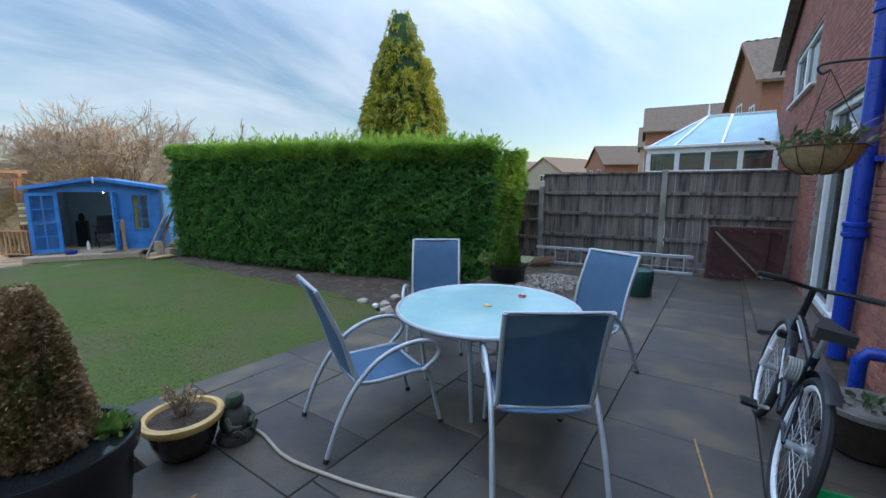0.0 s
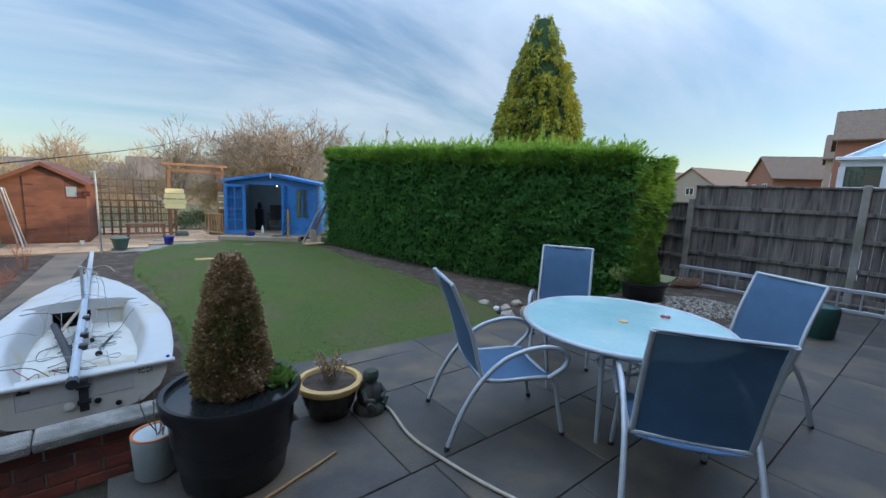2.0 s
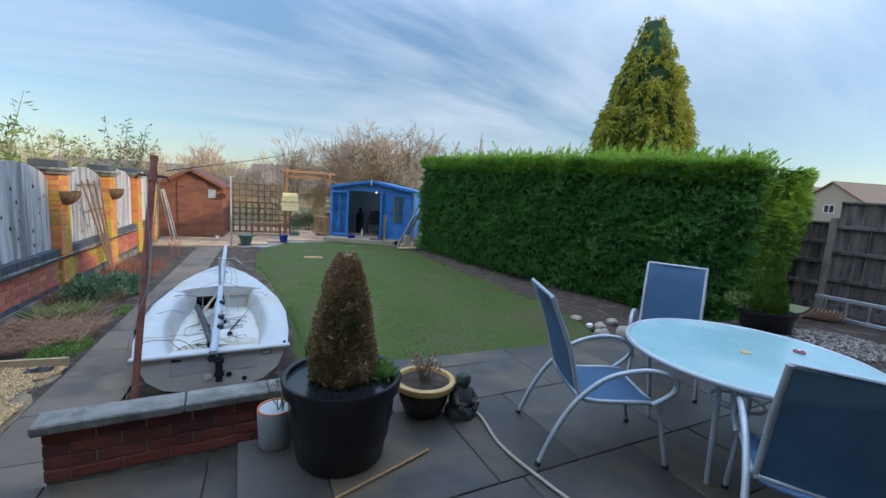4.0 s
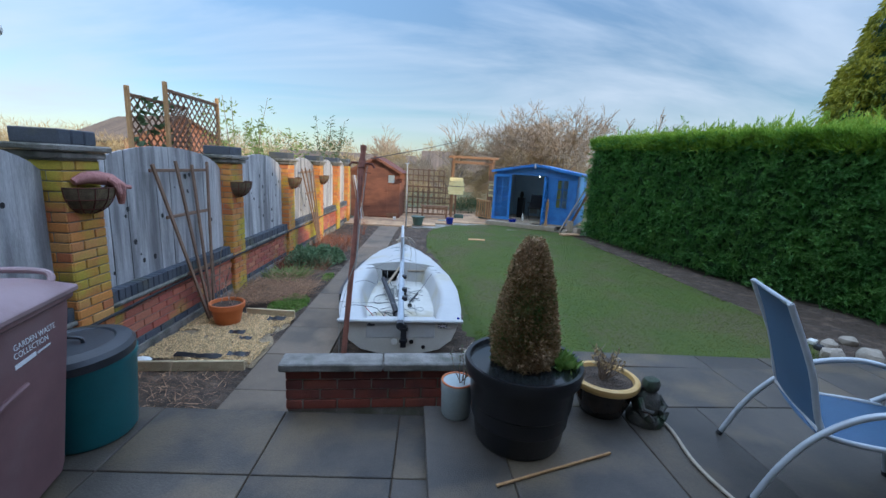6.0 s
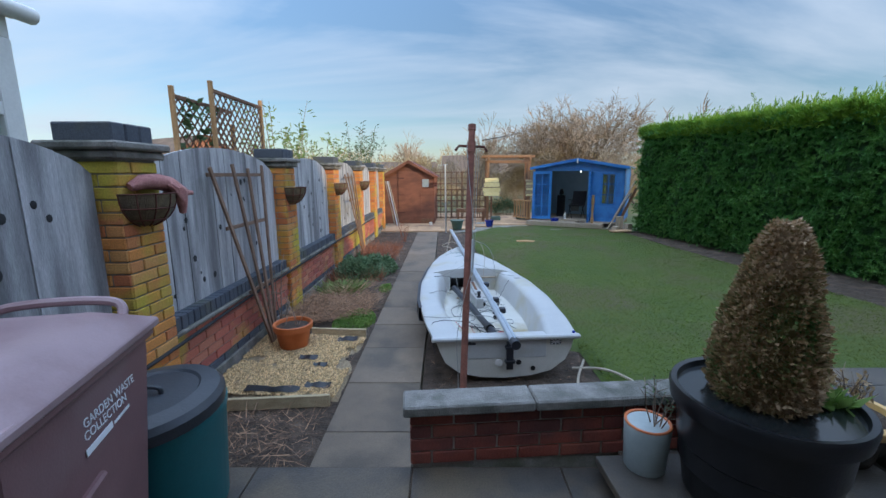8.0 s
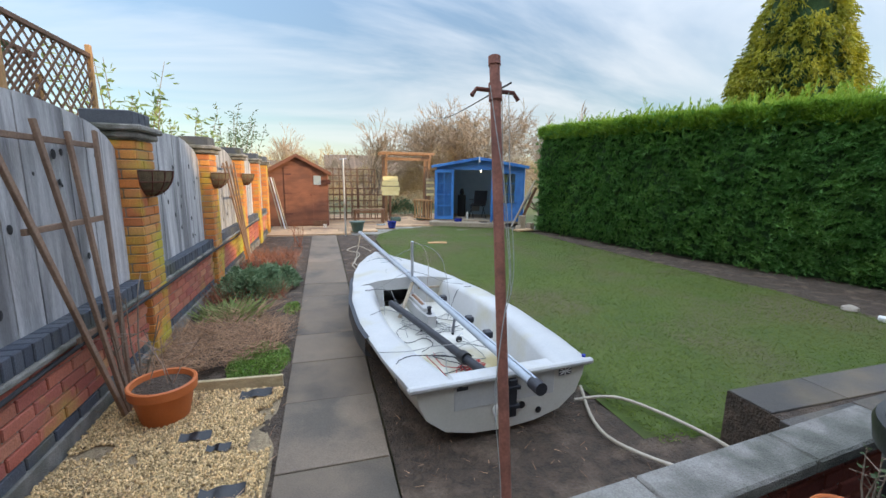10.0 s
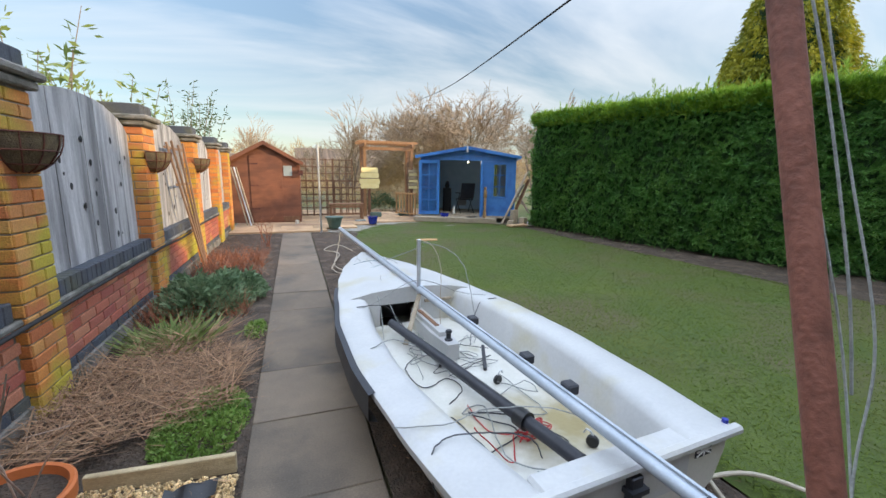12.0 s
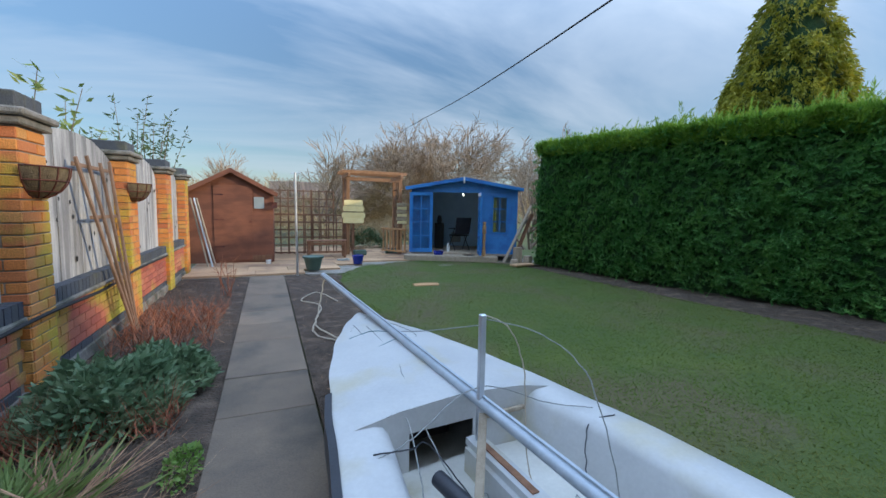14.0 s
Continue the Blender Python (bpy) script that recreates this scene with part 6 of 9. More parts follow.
for x0, y0, L_, w_ in ((-2.45, 4.24, 0.42, 0.07), (-2.22, 4.80, 0.16, 0.06), (-2.05, 4.66, 0.12, 0.04), (-2.0, 4.3, 0.2, 0.06), (-1.98, 5.22, 0.2, 0.09)):
    g = G()
    for k in range(7):
        t0 = k / 6
        z_ = LOW + 0.038 + 0.02 * noise.noise((x0 + t0 * 3, y0, 1))
        g.v += [(x0 + L_ * t0, y0 - w_ / 2 + 0.03 * noise.noise((t0 * 4, y0, 2)), z_), (x0 + L_ * t0, y0 + w_ / 2 + 0.03 * noise.noise((t0 * 4, x0, 5)), z_ + 0.012)]
    g.f += [(2 * k, 2 * k + 2, 2 * k + 3, 2 * k + 1) for k in range(6)]
    tagged(part("ground_cloth", g, M_BLACK), "torn black ground cloth showing through the gravel", "ground cloth", "scraps of ground cloth")
for a, b, z in (((-2.68, 3.98), (-1.74, 4.06), 0.05), ((-2.3, 5.40), (-1.72, 5.36), 0.045)):
    tagged(part("edging_board", G().bar((*a, LOW + z), (*b, LOW + z), 0.03, 0.09, 0.004), M_SAWN), "weathered wooden edging board of the gravel patch", "board")
g = G().lathe([(0.05, 0), (0.07, 0.03), (0.05, 0.055), (0.02, 0.065)], 9, pose(-2.62, 4.06, LOW + 0.03), 0.012)
tagged(part("white_rag", g, M_CREAM), "crumpled white rag at the corner of the gravel", "rag")

pot("terracotta_pot", "bright orange terracotta-coloured plastic plant pot", pose(-2.38, 5.10, LOW), [(0.12, 0), (0.125, 0.01), (0.165, 0.20), (0.168, 0.205)], M_TERRA, [(0.167, 0.2), (0.183, 0.202), (0.186, 0.255), (0.178, 0.262), (0.165, 0.258), (0.158, 0.22)], M_TERRA, 0.225, 0.16)
M_CANE = mat("pale_pinkish_cane", (0.34, 0.23, 0.17), (0.46, 0.33, 0.25), 6, 0.85, 0.3, 80)
twiggy("bare_climber", "bare woody climber stems leaning on the garden wall", pose(-2.60, 5.30, LOW + 0.1), 0.8, 6, M_BARK, 0.18, 14, None, 0.007)
twiggy("bare_climber", "bare thin canes rising from the terracotta pot", pose(-2.40, 5.10, LOW + 0.22), 0.5, 4, M_CANE, 0.28, 15, None, 0.004)


M_TRELLIS = mat("weathered_trellis_wood", (0.17, 0.10, 0.065), (0.27, 0.17, 0.115), 6, 0.88, 0.4, 80, rnd=0.12)


def leaning_trellis(label, foot, tops, zt):
    """A fan trellis: four bars spreading upwards over three cross bars, leaning back and sideways."""
    t = thing("fan_trellis", label, "trellis", None, "fan trellises")
    lo, hi = Vector((-2.62, foot, LOW + 0.02)), Vector((-2.79, 0, zt))
    at = lambda i, z: Vector((lo.x + (hi.x - lo.x) * z, foot + 0.035 * i - 0.05 + (tops[i] - foot - 0.035 * i + 0.05) * z, lo.z + (zt - lo.z) * z))
    for i in range(4):
        part("bar", G().bar(at(i, 0), at(i, 1.0 + 0.02 * (i % 2)), 0.034, 0.022, 0.003, (1, 0, 0)), M_TRELLIS, t)
    for z in (0.34, 0.70, 0.965):
        off = Vector((-0.022, 0, 0))
        part("cross_bar", G().bar(at(0, z) + off - Vector((0, 0.04, 0)), at(3, z) + off + Vector((0, 0.04, 0)), 0.032, 0.02, 0.003, (1, 0, 0)), M_TRELLIS, t)


leaning_trellis("brown fan trellis leaning on a grey fence panel", 5.22, (4.66, 5.03, 5.31, 5.62), 1.53)
leaning_trellis("weathered fan trellis leaning against the garden wall", 9.9, (9.2, 9.45, 9.74, 10.0), 1.47)


def foliage_heap(name, label, at, rx, ry, h, lm, n, leaf, width, seed, up=0.5, jit=0.7):
    rr = np.random.default_rng(seed)
    a, q = rr.uniform(0, 6.283, n), np.sqrt(rr.random(n))
    lump = 0.75 + 0.25 * np.sin(a * 3 + seed) * np.cos(q * 5)
    x, y = rx * q * np.cos(a), ry * q * np.sin(a)
    z = h * np.sqrt(np.clip(1 - q * q, 0, 1)) * lump * rr.uniform(0.55, 1.0, n)
    d = np.column_stack([x / rx, y / ry, np.full(n, up)])
    t = thing(name, label, "plant", at)
    part("stem", G().tube([(0, 0, -0.02), (0.02, 0, h * 0.5)], [0.012, 0.005], 6).tube([(0.05, 0.02, -0.02), (rx * 0.5, 0, h * 0.5)], [0.009, 0.004], 6).tube([(-0.05, -0.02, -0.02), (-rx * 0.5, ry * 0.3, h * 0.5)], [0.009, 0.004], 6), M_BARK, t)
    part("foliage", leaves(np.column_stack([x, y, z]), d, leaf, width, rr, jit, 1), lm, t)["kind"] = "stuff"


foliage_heap("perennial_shrub", "low grey-green leafy perennial in the flower bed", pose(-2.30, 7.95, LOW), 0.40, 0.45, 0.40, L_SAGE, 3800, 0.075, 0.016, 3)
foliage_heap("perennial_shrub", "low grey-green leafy perennial in the flower bed", pose(-2.10, 8.35, LOW), 0.33, 0.35, 0.34, L_SAGE, 2600, 0.075, 0.016, 5)
foliage_heap("ground_cover", "low fresh green ground cover beside the path", pose(-1.94, 5.82, LOW), 0.23, 0.40, 0.08, L_BRIGHT, 5200, 0.022, 0.008, 6)
foliage_heap("ground_cover", "small green weeds beside the path", pose(-1.78, 7.2, LOW), 0.08, 0.2, 0.05, L_BRIGHT, 350, 0.03, 0.01, 8)


def stems(name, label, poly, n, lo, hi, lean, width, m, seed, clump=None, cat="plant"):
    """Many thin dead stems or strap leaves; uncountable."""
    rr = np.random.default_rng(seed)
    p = scatter(poly, n * 2, seed)[:n] if clump is None else np.array(clump)[None, :2] + rr.normal(0, clump[2], (n, 2))
    k = len(p)
    z = np.full(k, LOW + 0.01) + rr.uniform(0, 0.05, k)
    a = rr.uniform(0, 6.283, k) if clump is None else np.arctan2(p[:, 1] - clump[1], p[:, 0] - clump[0]) + rr.normal(0, 0.5, k)
    ln = rr.uniform(lo, hi, k)
    fl = rr.uniform(0.93 if lean > 0.95 else 0.76 if lean > 0.92 else lean * 0.5, 1.0, k) * lean
    tip = np.column_stack([p[:, 0] + ln * fl * np.cos(a), p[:, 1] + ln * fl * np.sin(a), z + ln * np.sqrt(np.clip(1 - fl * fl, 0.003, 1))])
    tagged(part(name, blades(np.column_stack([p, z]), tip, width, rr), m), label, cat, kind="stuff")


stems("dead_stems", "flattened straw-brown dead stems covering the bed", [(-2.75, 5.5), (-1.80, 5.9), (-1.8, 6.8), (-2.75, 6.7)], 2600, 0.12, 0.42, 0.985, 0.0042, M_DRY, 41)
stems("dead_stems", "rust-red dead stems of a perennial", [(-2.65, 9.0), (-1.85, 9.0), (-1.85, 10.6), (-2.7, 10.6)], 850, 0.1, 0.34, 0.9, 0.004, M_REDSTEM, 43)
stems("dead_stems", "rust-red dead stems below the leafy perennial", [(-2.75, 7.4), (-1.85, 7.5), (-1.9, 7.9), (-2.75, 7.9)], 700, 0.1, 0.28, 0.92, 0.004, M_REDSTEM, 44)
stems("iris_clump", "clump of pale green strap leaves, partly withered", None, 420, 0.10, 0.22, 0.93, 0.014, L_PALE, 45, (-2.38, 7.05, 0.14))
stems("iris_clump", "withered straw leaves flopping over the soil", None, 190, 0.22, 0.45, 0.985, 0.006, M_DRY, 46, (-2.2, 7.0, 0.08))
stems("leaf_litter", "broken twigs and litter on dark soil", [(-2.75, 3.25), (-1.72, 3.25), (-1.75, 3.95), (-2.7, 3.9)], 420, 0.05, 0.18, 0.98, 0.0035, M_DRY, 47, None, "litter")
stems("leaf_litter", "sparse twigs and crumbs on bare soil", BED_LEFT, 900, 0.03, 0.12, 0.98, 0.003, M_DRY, 48, None, "litter")
stems("leaf_litter", "sparse twigs and crumbs round the dinghy", BED_BOAT, 700, 0.02, 0.08, 0.98, 0.003, M_DRY, 49, None, "litter")
twiggy("bare_rose", "bare upright rose stems in the flower bed", pose(-1.95, 11.6, LOW), 0.62, 10, M_REDSTEM, 0.28, 23, None, 0.005)

# cable along the garden wall
tagged(part("wall_cable", rope([(WX + 0.035, 2.5, 0.26), (WX + 0.06, 3.82, 0.30), (WX + 0.025, 4.9, 0.31), (WX + 0.06, 6.28, 0.34), (WX + 0.025, 7.4, 0.32), (WX + 0.06, 8.44, 0.35), (WX + 0.025, 9.6, 0.30), (WX + 0.06, 10.55, 0.36), (WX + 0.03, 12.3, 0.33)], 0.013, 7), M_RUBBER), "black cable clipped along the garden wall", "cable")


# wall-mounted wire baskets on the piers
def wall_basket(at, label, toy):
    t = thing("wall_basket", label, "hanging basket", at, "baskets on the piers")
    R_ = 0.19
    g = G()
    for i in range(7):
        ph = radians(90 * i / 6)
        for j in range(13):
            a = radians(-90 + 180 * j / 12)
            q = R_ * math.cos(ph) * (1 + 0.05 * noise.noise((a * 4, ph * 4, 1)))
            g.v.append((0.9 * q * math.cos(a), q * math.sin(a), -0.20 * math.sin(ph)))
    for i in range(6):
        g.f += [(i * 13 + j, (i + 1) * 13 + j, (i + 1) * 13 + j + 1, i * 13 + j + 1) for j in range(12)]
    part("liner", g, mat("coir_liner" if toy else "mossy_liner", (0.11, 0.08, 0.05), (0.21, 0.16, 0.09), 25, 0.95, 0.8, 120), t, "brown fibre liner")
    w = G()
    for j in range(0, 13, 2):
        a = radians(-90 + 180 * j / 12)
        w.tube([(0.91 * R_ * 1.02 * math.cos(p_) * math.cos(a), R_ * 1.02 * math.cos(p_) * math.sin(a), -0.205 * math.sin(p_)) for p_ in (radians(15 * k) for k in range(6))], 0.004, 5)
    for p_ in (0, 25, 50):
        c_ = math.cos(radians(p_)) * R_ * 1.03
        w.tube([(0.91 * c_ * math.cos(radians(-90 + 15 * k)), c_ * math.sin(radians(-90 + 15 * k)), -0.205 * math.sin(radians(p_))) for k in range(13)], 0.004, 5)
    part("wire_frame", w, M_RUST, t, "dark wire basket frame")
    part("fill", G().add([(0, 0, -0.02)] + [(0.85 * R_ * 0.98 * math.cos(radians(-90 + 15 * k)), 0.98 * R_ * math.sin(radians(-90 + 15 * k)), -0.01) for k in range(13)], [(0, k + 1, k + 2) for k in range(12)]), M_SOIL, t)
    return t


BX = WX + 0.055
wall_basket(pose(BX, 3.82, 1.36), "wire wall basket with brown fibre liner", True)
for y_ in (6.27, 8.44, 10.55):
    wall_basket(pose(BX, y_, 1.32), "wire wall basket with brown fibre liner", False)
M_PINK = mat("faded_pink_plush", (0.42, 0.17, 0.15), (0.55, 0.27, 0.24), 30, 0.95, 0.8, 160)
g = G().tube([(0.02, -0.12, 0.02), (0.05, -0.05, 0.05), (0.06, 0.05, 0.05), (0.08, 0.14, 0.03), (0.11, 0.20, -0.02), (0.10, 0.22, -0.10), (0.09, 0.23, -0.16)], [0.025, 0.045, 0.05, 0.05, 0.045, 0.032, 0.02], 10)
g.tube([(0.10, 0.10, 0.04), (0.16, 0.10, 0.0), (0.17, 0.12, -0.07)], [0.03, 0.025, 0.018], 8).tube([(0.10, 0.21, -0.02), (0.13, 0.29, -0.03)], [0.025, 0.015], 8)
tagged(part("soft_toy", g, M_PINK, None, "", True, pose(BX, 3.82, 1.38)), "faded pink plush toy draped over the wall basket", "toy")

# ---- things by the fence and the house door ----
gate = thing("wooden_gate", "plum-stained diagonal-boarded timber gate leaning on the fence", "gate", UP @ Matrix.Translation((9.15, 0.61, 0)) @ pose(0, 0, 0, 0, 0, 97.5) @ pose(0, 0, 0, -14, 0, 0))
GW, GH = 1.12, 1.02
for x0, z0, x1, z1 in ((-GW / 2, 0, -GW / 2 + 0.07, GH), (GW / 2 - 0.07, 0, GW / 2, GH), (-GW / 2 + 0.07, 0, GW / 2 - 0.07, 0.07), (-GW / 2 + 0.07, GH - 0.07, GW / 2 - 0.07, GH)):
    part("stile", G().box(x0, -0.02, z0, x1, 0.025, z1, 0.004), M_REDWOOD, gate)
part("middle_stile", G().box(-0.32, 0.004, 0.07, -0.25, 0.03, GH - 0.07, 0.004), M_REDWOOD, gate)
part("brace", G().bar((0.46, 0.022, GH - 0.1), (-0.30, 0.022, 0.08), 0.03, 0.06, 0.003, (0, 1, 0)), M_GREYWOOD, gate)
for k in range(-9, 12):
    c_ = k * 0.105
    x0, x1 = -GW / 2 + 0.06, GW / 2 - 0.06
    a_, b_ = [x0, c_ + (x0 + 0.5) * 0.62 + 0.3], [x1, c_ + (x1 + 0.5) * 0.62 + 0.3]
    pts = []
    for u, v in ((a_, b_),):
        if max(u[1], v[1]) < 0.08 or min(u[1], v[1]) > GH - 0.08:
            continue
        s = (v[1] - u[1]) / (v[0] - u[0])
        if u[1] < 0.07:
            u = [u[0] + (0.07 - u[1]) / s, 0.07]
        if v[1] > GH - 0.07:
            v = [v[0] - (v[1] - GH + 0.07) / s, GH - 0.07]
        if v[0] - u[0] > 0.06:
            part("slat", G().bar((u[0], -0.008, u[1]), (v[0], -0.008, v[1]), 0.016, 0.088, 0.003), M_REDWOOD, gate, "", False)

ladder = thing("ladder", "aluminium ladder lying on its side along the fence", "ladder", UP @ Matrix.Translation((9.02, 1.35, 0.0)) @ pose(0, 0, 0, 0, 0, 97.5))
for z in (0.04, 0.36):
    part("stile", G().box(0, -0.012, z - 0.03, 3.0, 0.012, z + 0.03, 0.004), M_ALU, ladder)
for k in range(11):
    part("rung", G().tube([(0.15 + 0.27 * k, 0, 0.06), (0.15 + 0.27 * k, 0, 0.34)], 0.014, 8), M_ALU, ladder)
g = G()
for k in range(9):
    g.tube([(0.14 * math.cos(a) * 0.5 + 0.05 * k - 0.2, 0.15 * math.sin(a) * 0.6, 0.10 + 0.09 * math.cos(a)) for a in (j * 0.5236 for j in range(12))], 0.014, 6, None, True)
tagged(part("rope_coil", g, mat("brown_sisal", (0.17, 0.10, 0.06), (0.28, 0.17, 0.11), 30, 0.9, 0.5, 160), None, "", True, UP @ pose(8.35, 4.05, 0.0, 0, 0, -50)), "coil of thick brown rope on the ground", "rope")
tagged(part("brick_block", G().box(-0.18, -0.12, 0, 0.18, 0.12, 0.18, 0.012), M_TIMBER, None, "", True, UP @ pose(7.6, 4.3, 0, 0, 0, 25)), "orange-brown wooden block beside the black pot", "block")
gt = thing("green_tub", "dark green ribbed plastic water tub", "tub", UP @ pose(7.0, 1.86, 0))
part("body", G().lathe([(0.17, 0), (0.18, 0.02), (0.195, 0.2), (0.20, 0.21), (0.205, 0.36), (0.19, 0.40), (0.05, 0.43)], 26), mat("dark_green_plastic", (0.01, 0.055, 0.045), (0.02, 0.075, 0.06), 6, 0.45, 0.1, 90), gt)
g = G()
rr = random.Random(12)
for _ in range(900):
    a, q = rr.uniform(0, 6.283), math.sqrt(rr.random())
    x, y, s = 7.0 + 0.75 * q * math.cos(a), 3.3 + 0.6 * q * math.sin(a), rr.uniform(0.012, 0.03)
    g.add([(s, 0, 0), (-s, 0, 0), (0, s, 0), (0, -s, 0), (0, 0, s * 0.7), (0, 0, -s * 0.7)], [(0, 2, 4), (2, 1, 4), (1, 3, 4), (3, 0, 4), (2, 0, 5), (1, 2, 5), (3, 1, 5), (0, 3, 5)], pose(x, y, 0.008, rr.uniform(0, 90), 0, rr.uniform(0, 360)))
tagged(part("pebbles", g, mat("grey_buff_pebble", (0.24, 0.21, 0.17), (0.38, 0.34, 0.28), 20, 0.85, 0.3, 150, island=True, rnd=0.4), None, "", False, UP), "grey and buff pebbles spread at the patio's corner", "pebbles", kind="stuff")
structure("pebble_bed", sheet([(4.55, 2.65), (8.75, 2.75), (8.7, 4.15), (5.9, 4.12), (4.55, 3.95)], TOP - 0.005, 0.08, 0.014, 3, 6), M_SOIL, "dark soil at the corner of the patio", "soil")
for k, (x, y, s) in enumerate(((4.35, 4.75, 0.13), (4.6, 5.05, 0.11), (4.75, 4.72, 0.15), (5.0, 5.2, 0.1), (4.55, 5.5, 0.09), (5.25, 4.85, 0.12))):
    g = G()
    for i in range(7):
        for j in range(10):
            th, ph = math.pi * i / 6, 6.28319 * j / 10
            v = Vector((math.sin(th) * math.cos(ph), math.sin(th) * math.sin(ph), math.cos(th)))
            v *= s * (1 + 0.35 * noise.noise(v * 1.5 + Vector((k * 7, 0, 0))))
            g.v.append((v.x, v.y * 0.8, v.z * 0.65))
    for i in range(6):
        g.f += [(i * 10 + j, (i + 1) * 10 + j, (i + 1) * 10 + (j + 1) % 10, i * 10 + (j + 1) % 10) for j in range(10)]
    tagged(part("rock", g, mat("pale_rock", (0.27, 0.23, 0.18), (0.40, 0.35, 0.28), 9, 0.9, 0.6, 90) if k == 0 else bpy.data.materials["pale_rock"], None, "", True, pose(x, y, LOW + s * 0.4, 0, 0, 40 * k)), "rough pale rock at the edge of the soil bed", "rock", "rocks of the bed")
for k in range(5):
    t = 4.5 + 0.17 * k
    tagged(part("edging_stone", G().box(-0.05, -0.04, 0, 0.05, 0.04, 0.06, 0.012), M_RUBBER if k % 2 else M_CREAM, None, "", True, pose(4.2 + 0.08 * k, t, LOW, 0, 0, 30)), "small dark and pale edging pieces beside the lawn", "edging")


# ---- bicycle against the house wall ----
def wheel(parent, x, z, R_):
    w = part("wheel", G().tube([(x + R_ * math.cos(6.28319 * k / 40), 0, z + R_ * math.sin(6.28319 * k / 40)) for k in range(40)], 0.024, 9, closed=True), M_RUBBER, parent, "black knobbly tyre")
    part("rim", G().tube([(x + (R_ - 0.03) * math.cos(6.28319 * k / 40), 0, z + (R_ - 0.03) * math.sin(6.28319 * k / 40)) for k in range(40)], 0.015, 8, closed=True), M_WHITE, w, "bright silver rim")
    s = G()
    for k in range(28):
        a, b = 6.28319 * k / 28, 6.28319 * (k + (2.6 if k % 2 else -2.6)) / 28
        s.tube([(x + 0.03 * math.cos(b), 0.025 * (1 if k % 4 < 2 else -1), z + 0.03 * math.sin(b)), (x + (R_ - 0.04) * math.cos(a), 0, z + (R_ - 0.04) * math.sin(a))], 0.0016, 4)
    part("spokes", s, M_ALU, w)
    part("hub", G().tube([(x, -0.05, z), (x, 0.05, z)], 0.02, 10), M_ALU, w)
    return w


bike = thing("bicycle", "black and blue mountain bike with silver forks leaning by the wall", "bicycle", UP @ Matrix.Translation((2.80, 0.30, 0)) @ pose(0, 0, 0, 0, 0, 4) @ pose(0, 0, 0, 11, 0, 0) @ Matrix.Scale(1.06, 4))
R_ = 0.335
wheel(bike, 0.0, R_, R_)
wheel(bike, 1.08, R_, R_)
M_BIKE = mat("black_blue_frame_paint", (0.008, 0.01, 0.016), (0.014, 0.02, 0.035), 8, 0.25, 0.03, 60)
BB, SEAT, HT, HBt = (0.43, 0, 0.30), (0.30, 0, 0.72), (0.88, 0, 0.78), (0.92, 0, 0.66)
part("frame", G().tube([BB, SEAT], 0.021, 10).tube([(0.31, 0, 0.68), HT], 0.023, 10).tube([BB, HBt], 0.03, 10).tube([(0.875, 0, 0.80), (0.925, 0, 0.64)], 0.022, 10).tube([BB, (0.0, 0.055, R_)], 0.011, 8).tube([BB, (0.0, -0.055, R_)], 0.011, 8).tube([(0.31, 0, 0.66), (0.0, 0.055, R_)], 0.009, 8).tube([(0.31, 0, 0.66), (0.0, -0.055, R_)], 0.009, 8), M_BIKE, bike)
for s_ in (-1, 1):
    part("fork_leg", G().tube([(0.935, s_ * 0.055, 0.62), (1.00, s_ * 0.055, 0.47)], 0.014, 10).tube([(0.985, s_ * 0.055, 0.50), (1.08, s_ * 0.055, R_)], 0.02, 10), M_WHITE, bike, "silver suspension fork leg")
    part("crank", G().tube([(0.43, s_ * 0.07, 0.30), (0.43 + s_ * 0.15, s_ * 0.08, 0.30 - s_ * 0.07)], 0.011, 8), M_ALU, bike)
    part("pedal", G().box(0.53 if s_ > 0 else 0.23, s_ * 0.09 - (0 if s_ > 0 else 0.09), 0.22 if s_ > 0 else 0.36, 0.63 if s_ > 0 else 0.33, s_ * 0.09 + (0.09 if s_ > 0 else 0), 0.245 if s_ > 0 else 0.385, 0.005), M_BLACK, bike)
    part("grip", G().tube([(0.80, s_ * 0.18, 1.00), (0.77, s_ * 0.30, 1.005)], 0.018, 10), M_RUBBER, bike)
    part("brake_lever", G().tube([(0.815, s_ * 0.16, 0.995), (0.86, s_ * 0.21, 0.975), (0.845, s_ * 0.27, 0.975)], 0.007, 6), M_ALU, bike)
part("fork_crown", G().box(0.915, -0.07, 0.60, 0.965, 0.07, 0.65, 0.01), M_BLACK, bike)
part("handlebar", rope([(0.77, -0.30, 1.005), (0.81, -0.15, 0.995), (0.835, 0, 0.98), (0.81, 0.15, 0.995), (0.77, 0.30, 1.005)], 0.013, 8), M_BLACK, bike)
part("stem", G().tube([(0.87, 0, 0.79), (0.835, 0, 0.98)], 0.018, 10), M_BLACK, bike)
part("seat_post", G().tube([(0.30, 0, 0.70), (0.26, 0, 0.86)], 0.013, 10), M_ALU, bike)
part("saddle", G().prism([(0.12, -0.075), (0.17, -0.08), (0.27, -0.045), (0.40, -0.018), (0.41, 0.018), (0.27, 0.045), (0.17, 0.08), (0.12, 0.075)], 0.86, 0.915), M_RUBBER, bike, "black padded saddle")
part("chainring", G().tube([(0.43, -0.052, 0.30), (0.43, -0.045, 0.30)], 0.09, 28), M_NAVY, bike)
part("cassette", G().tube([(0, -0.05, R_), (0, -0.025, R_)], 0.045, 20), M_ALU, bike)
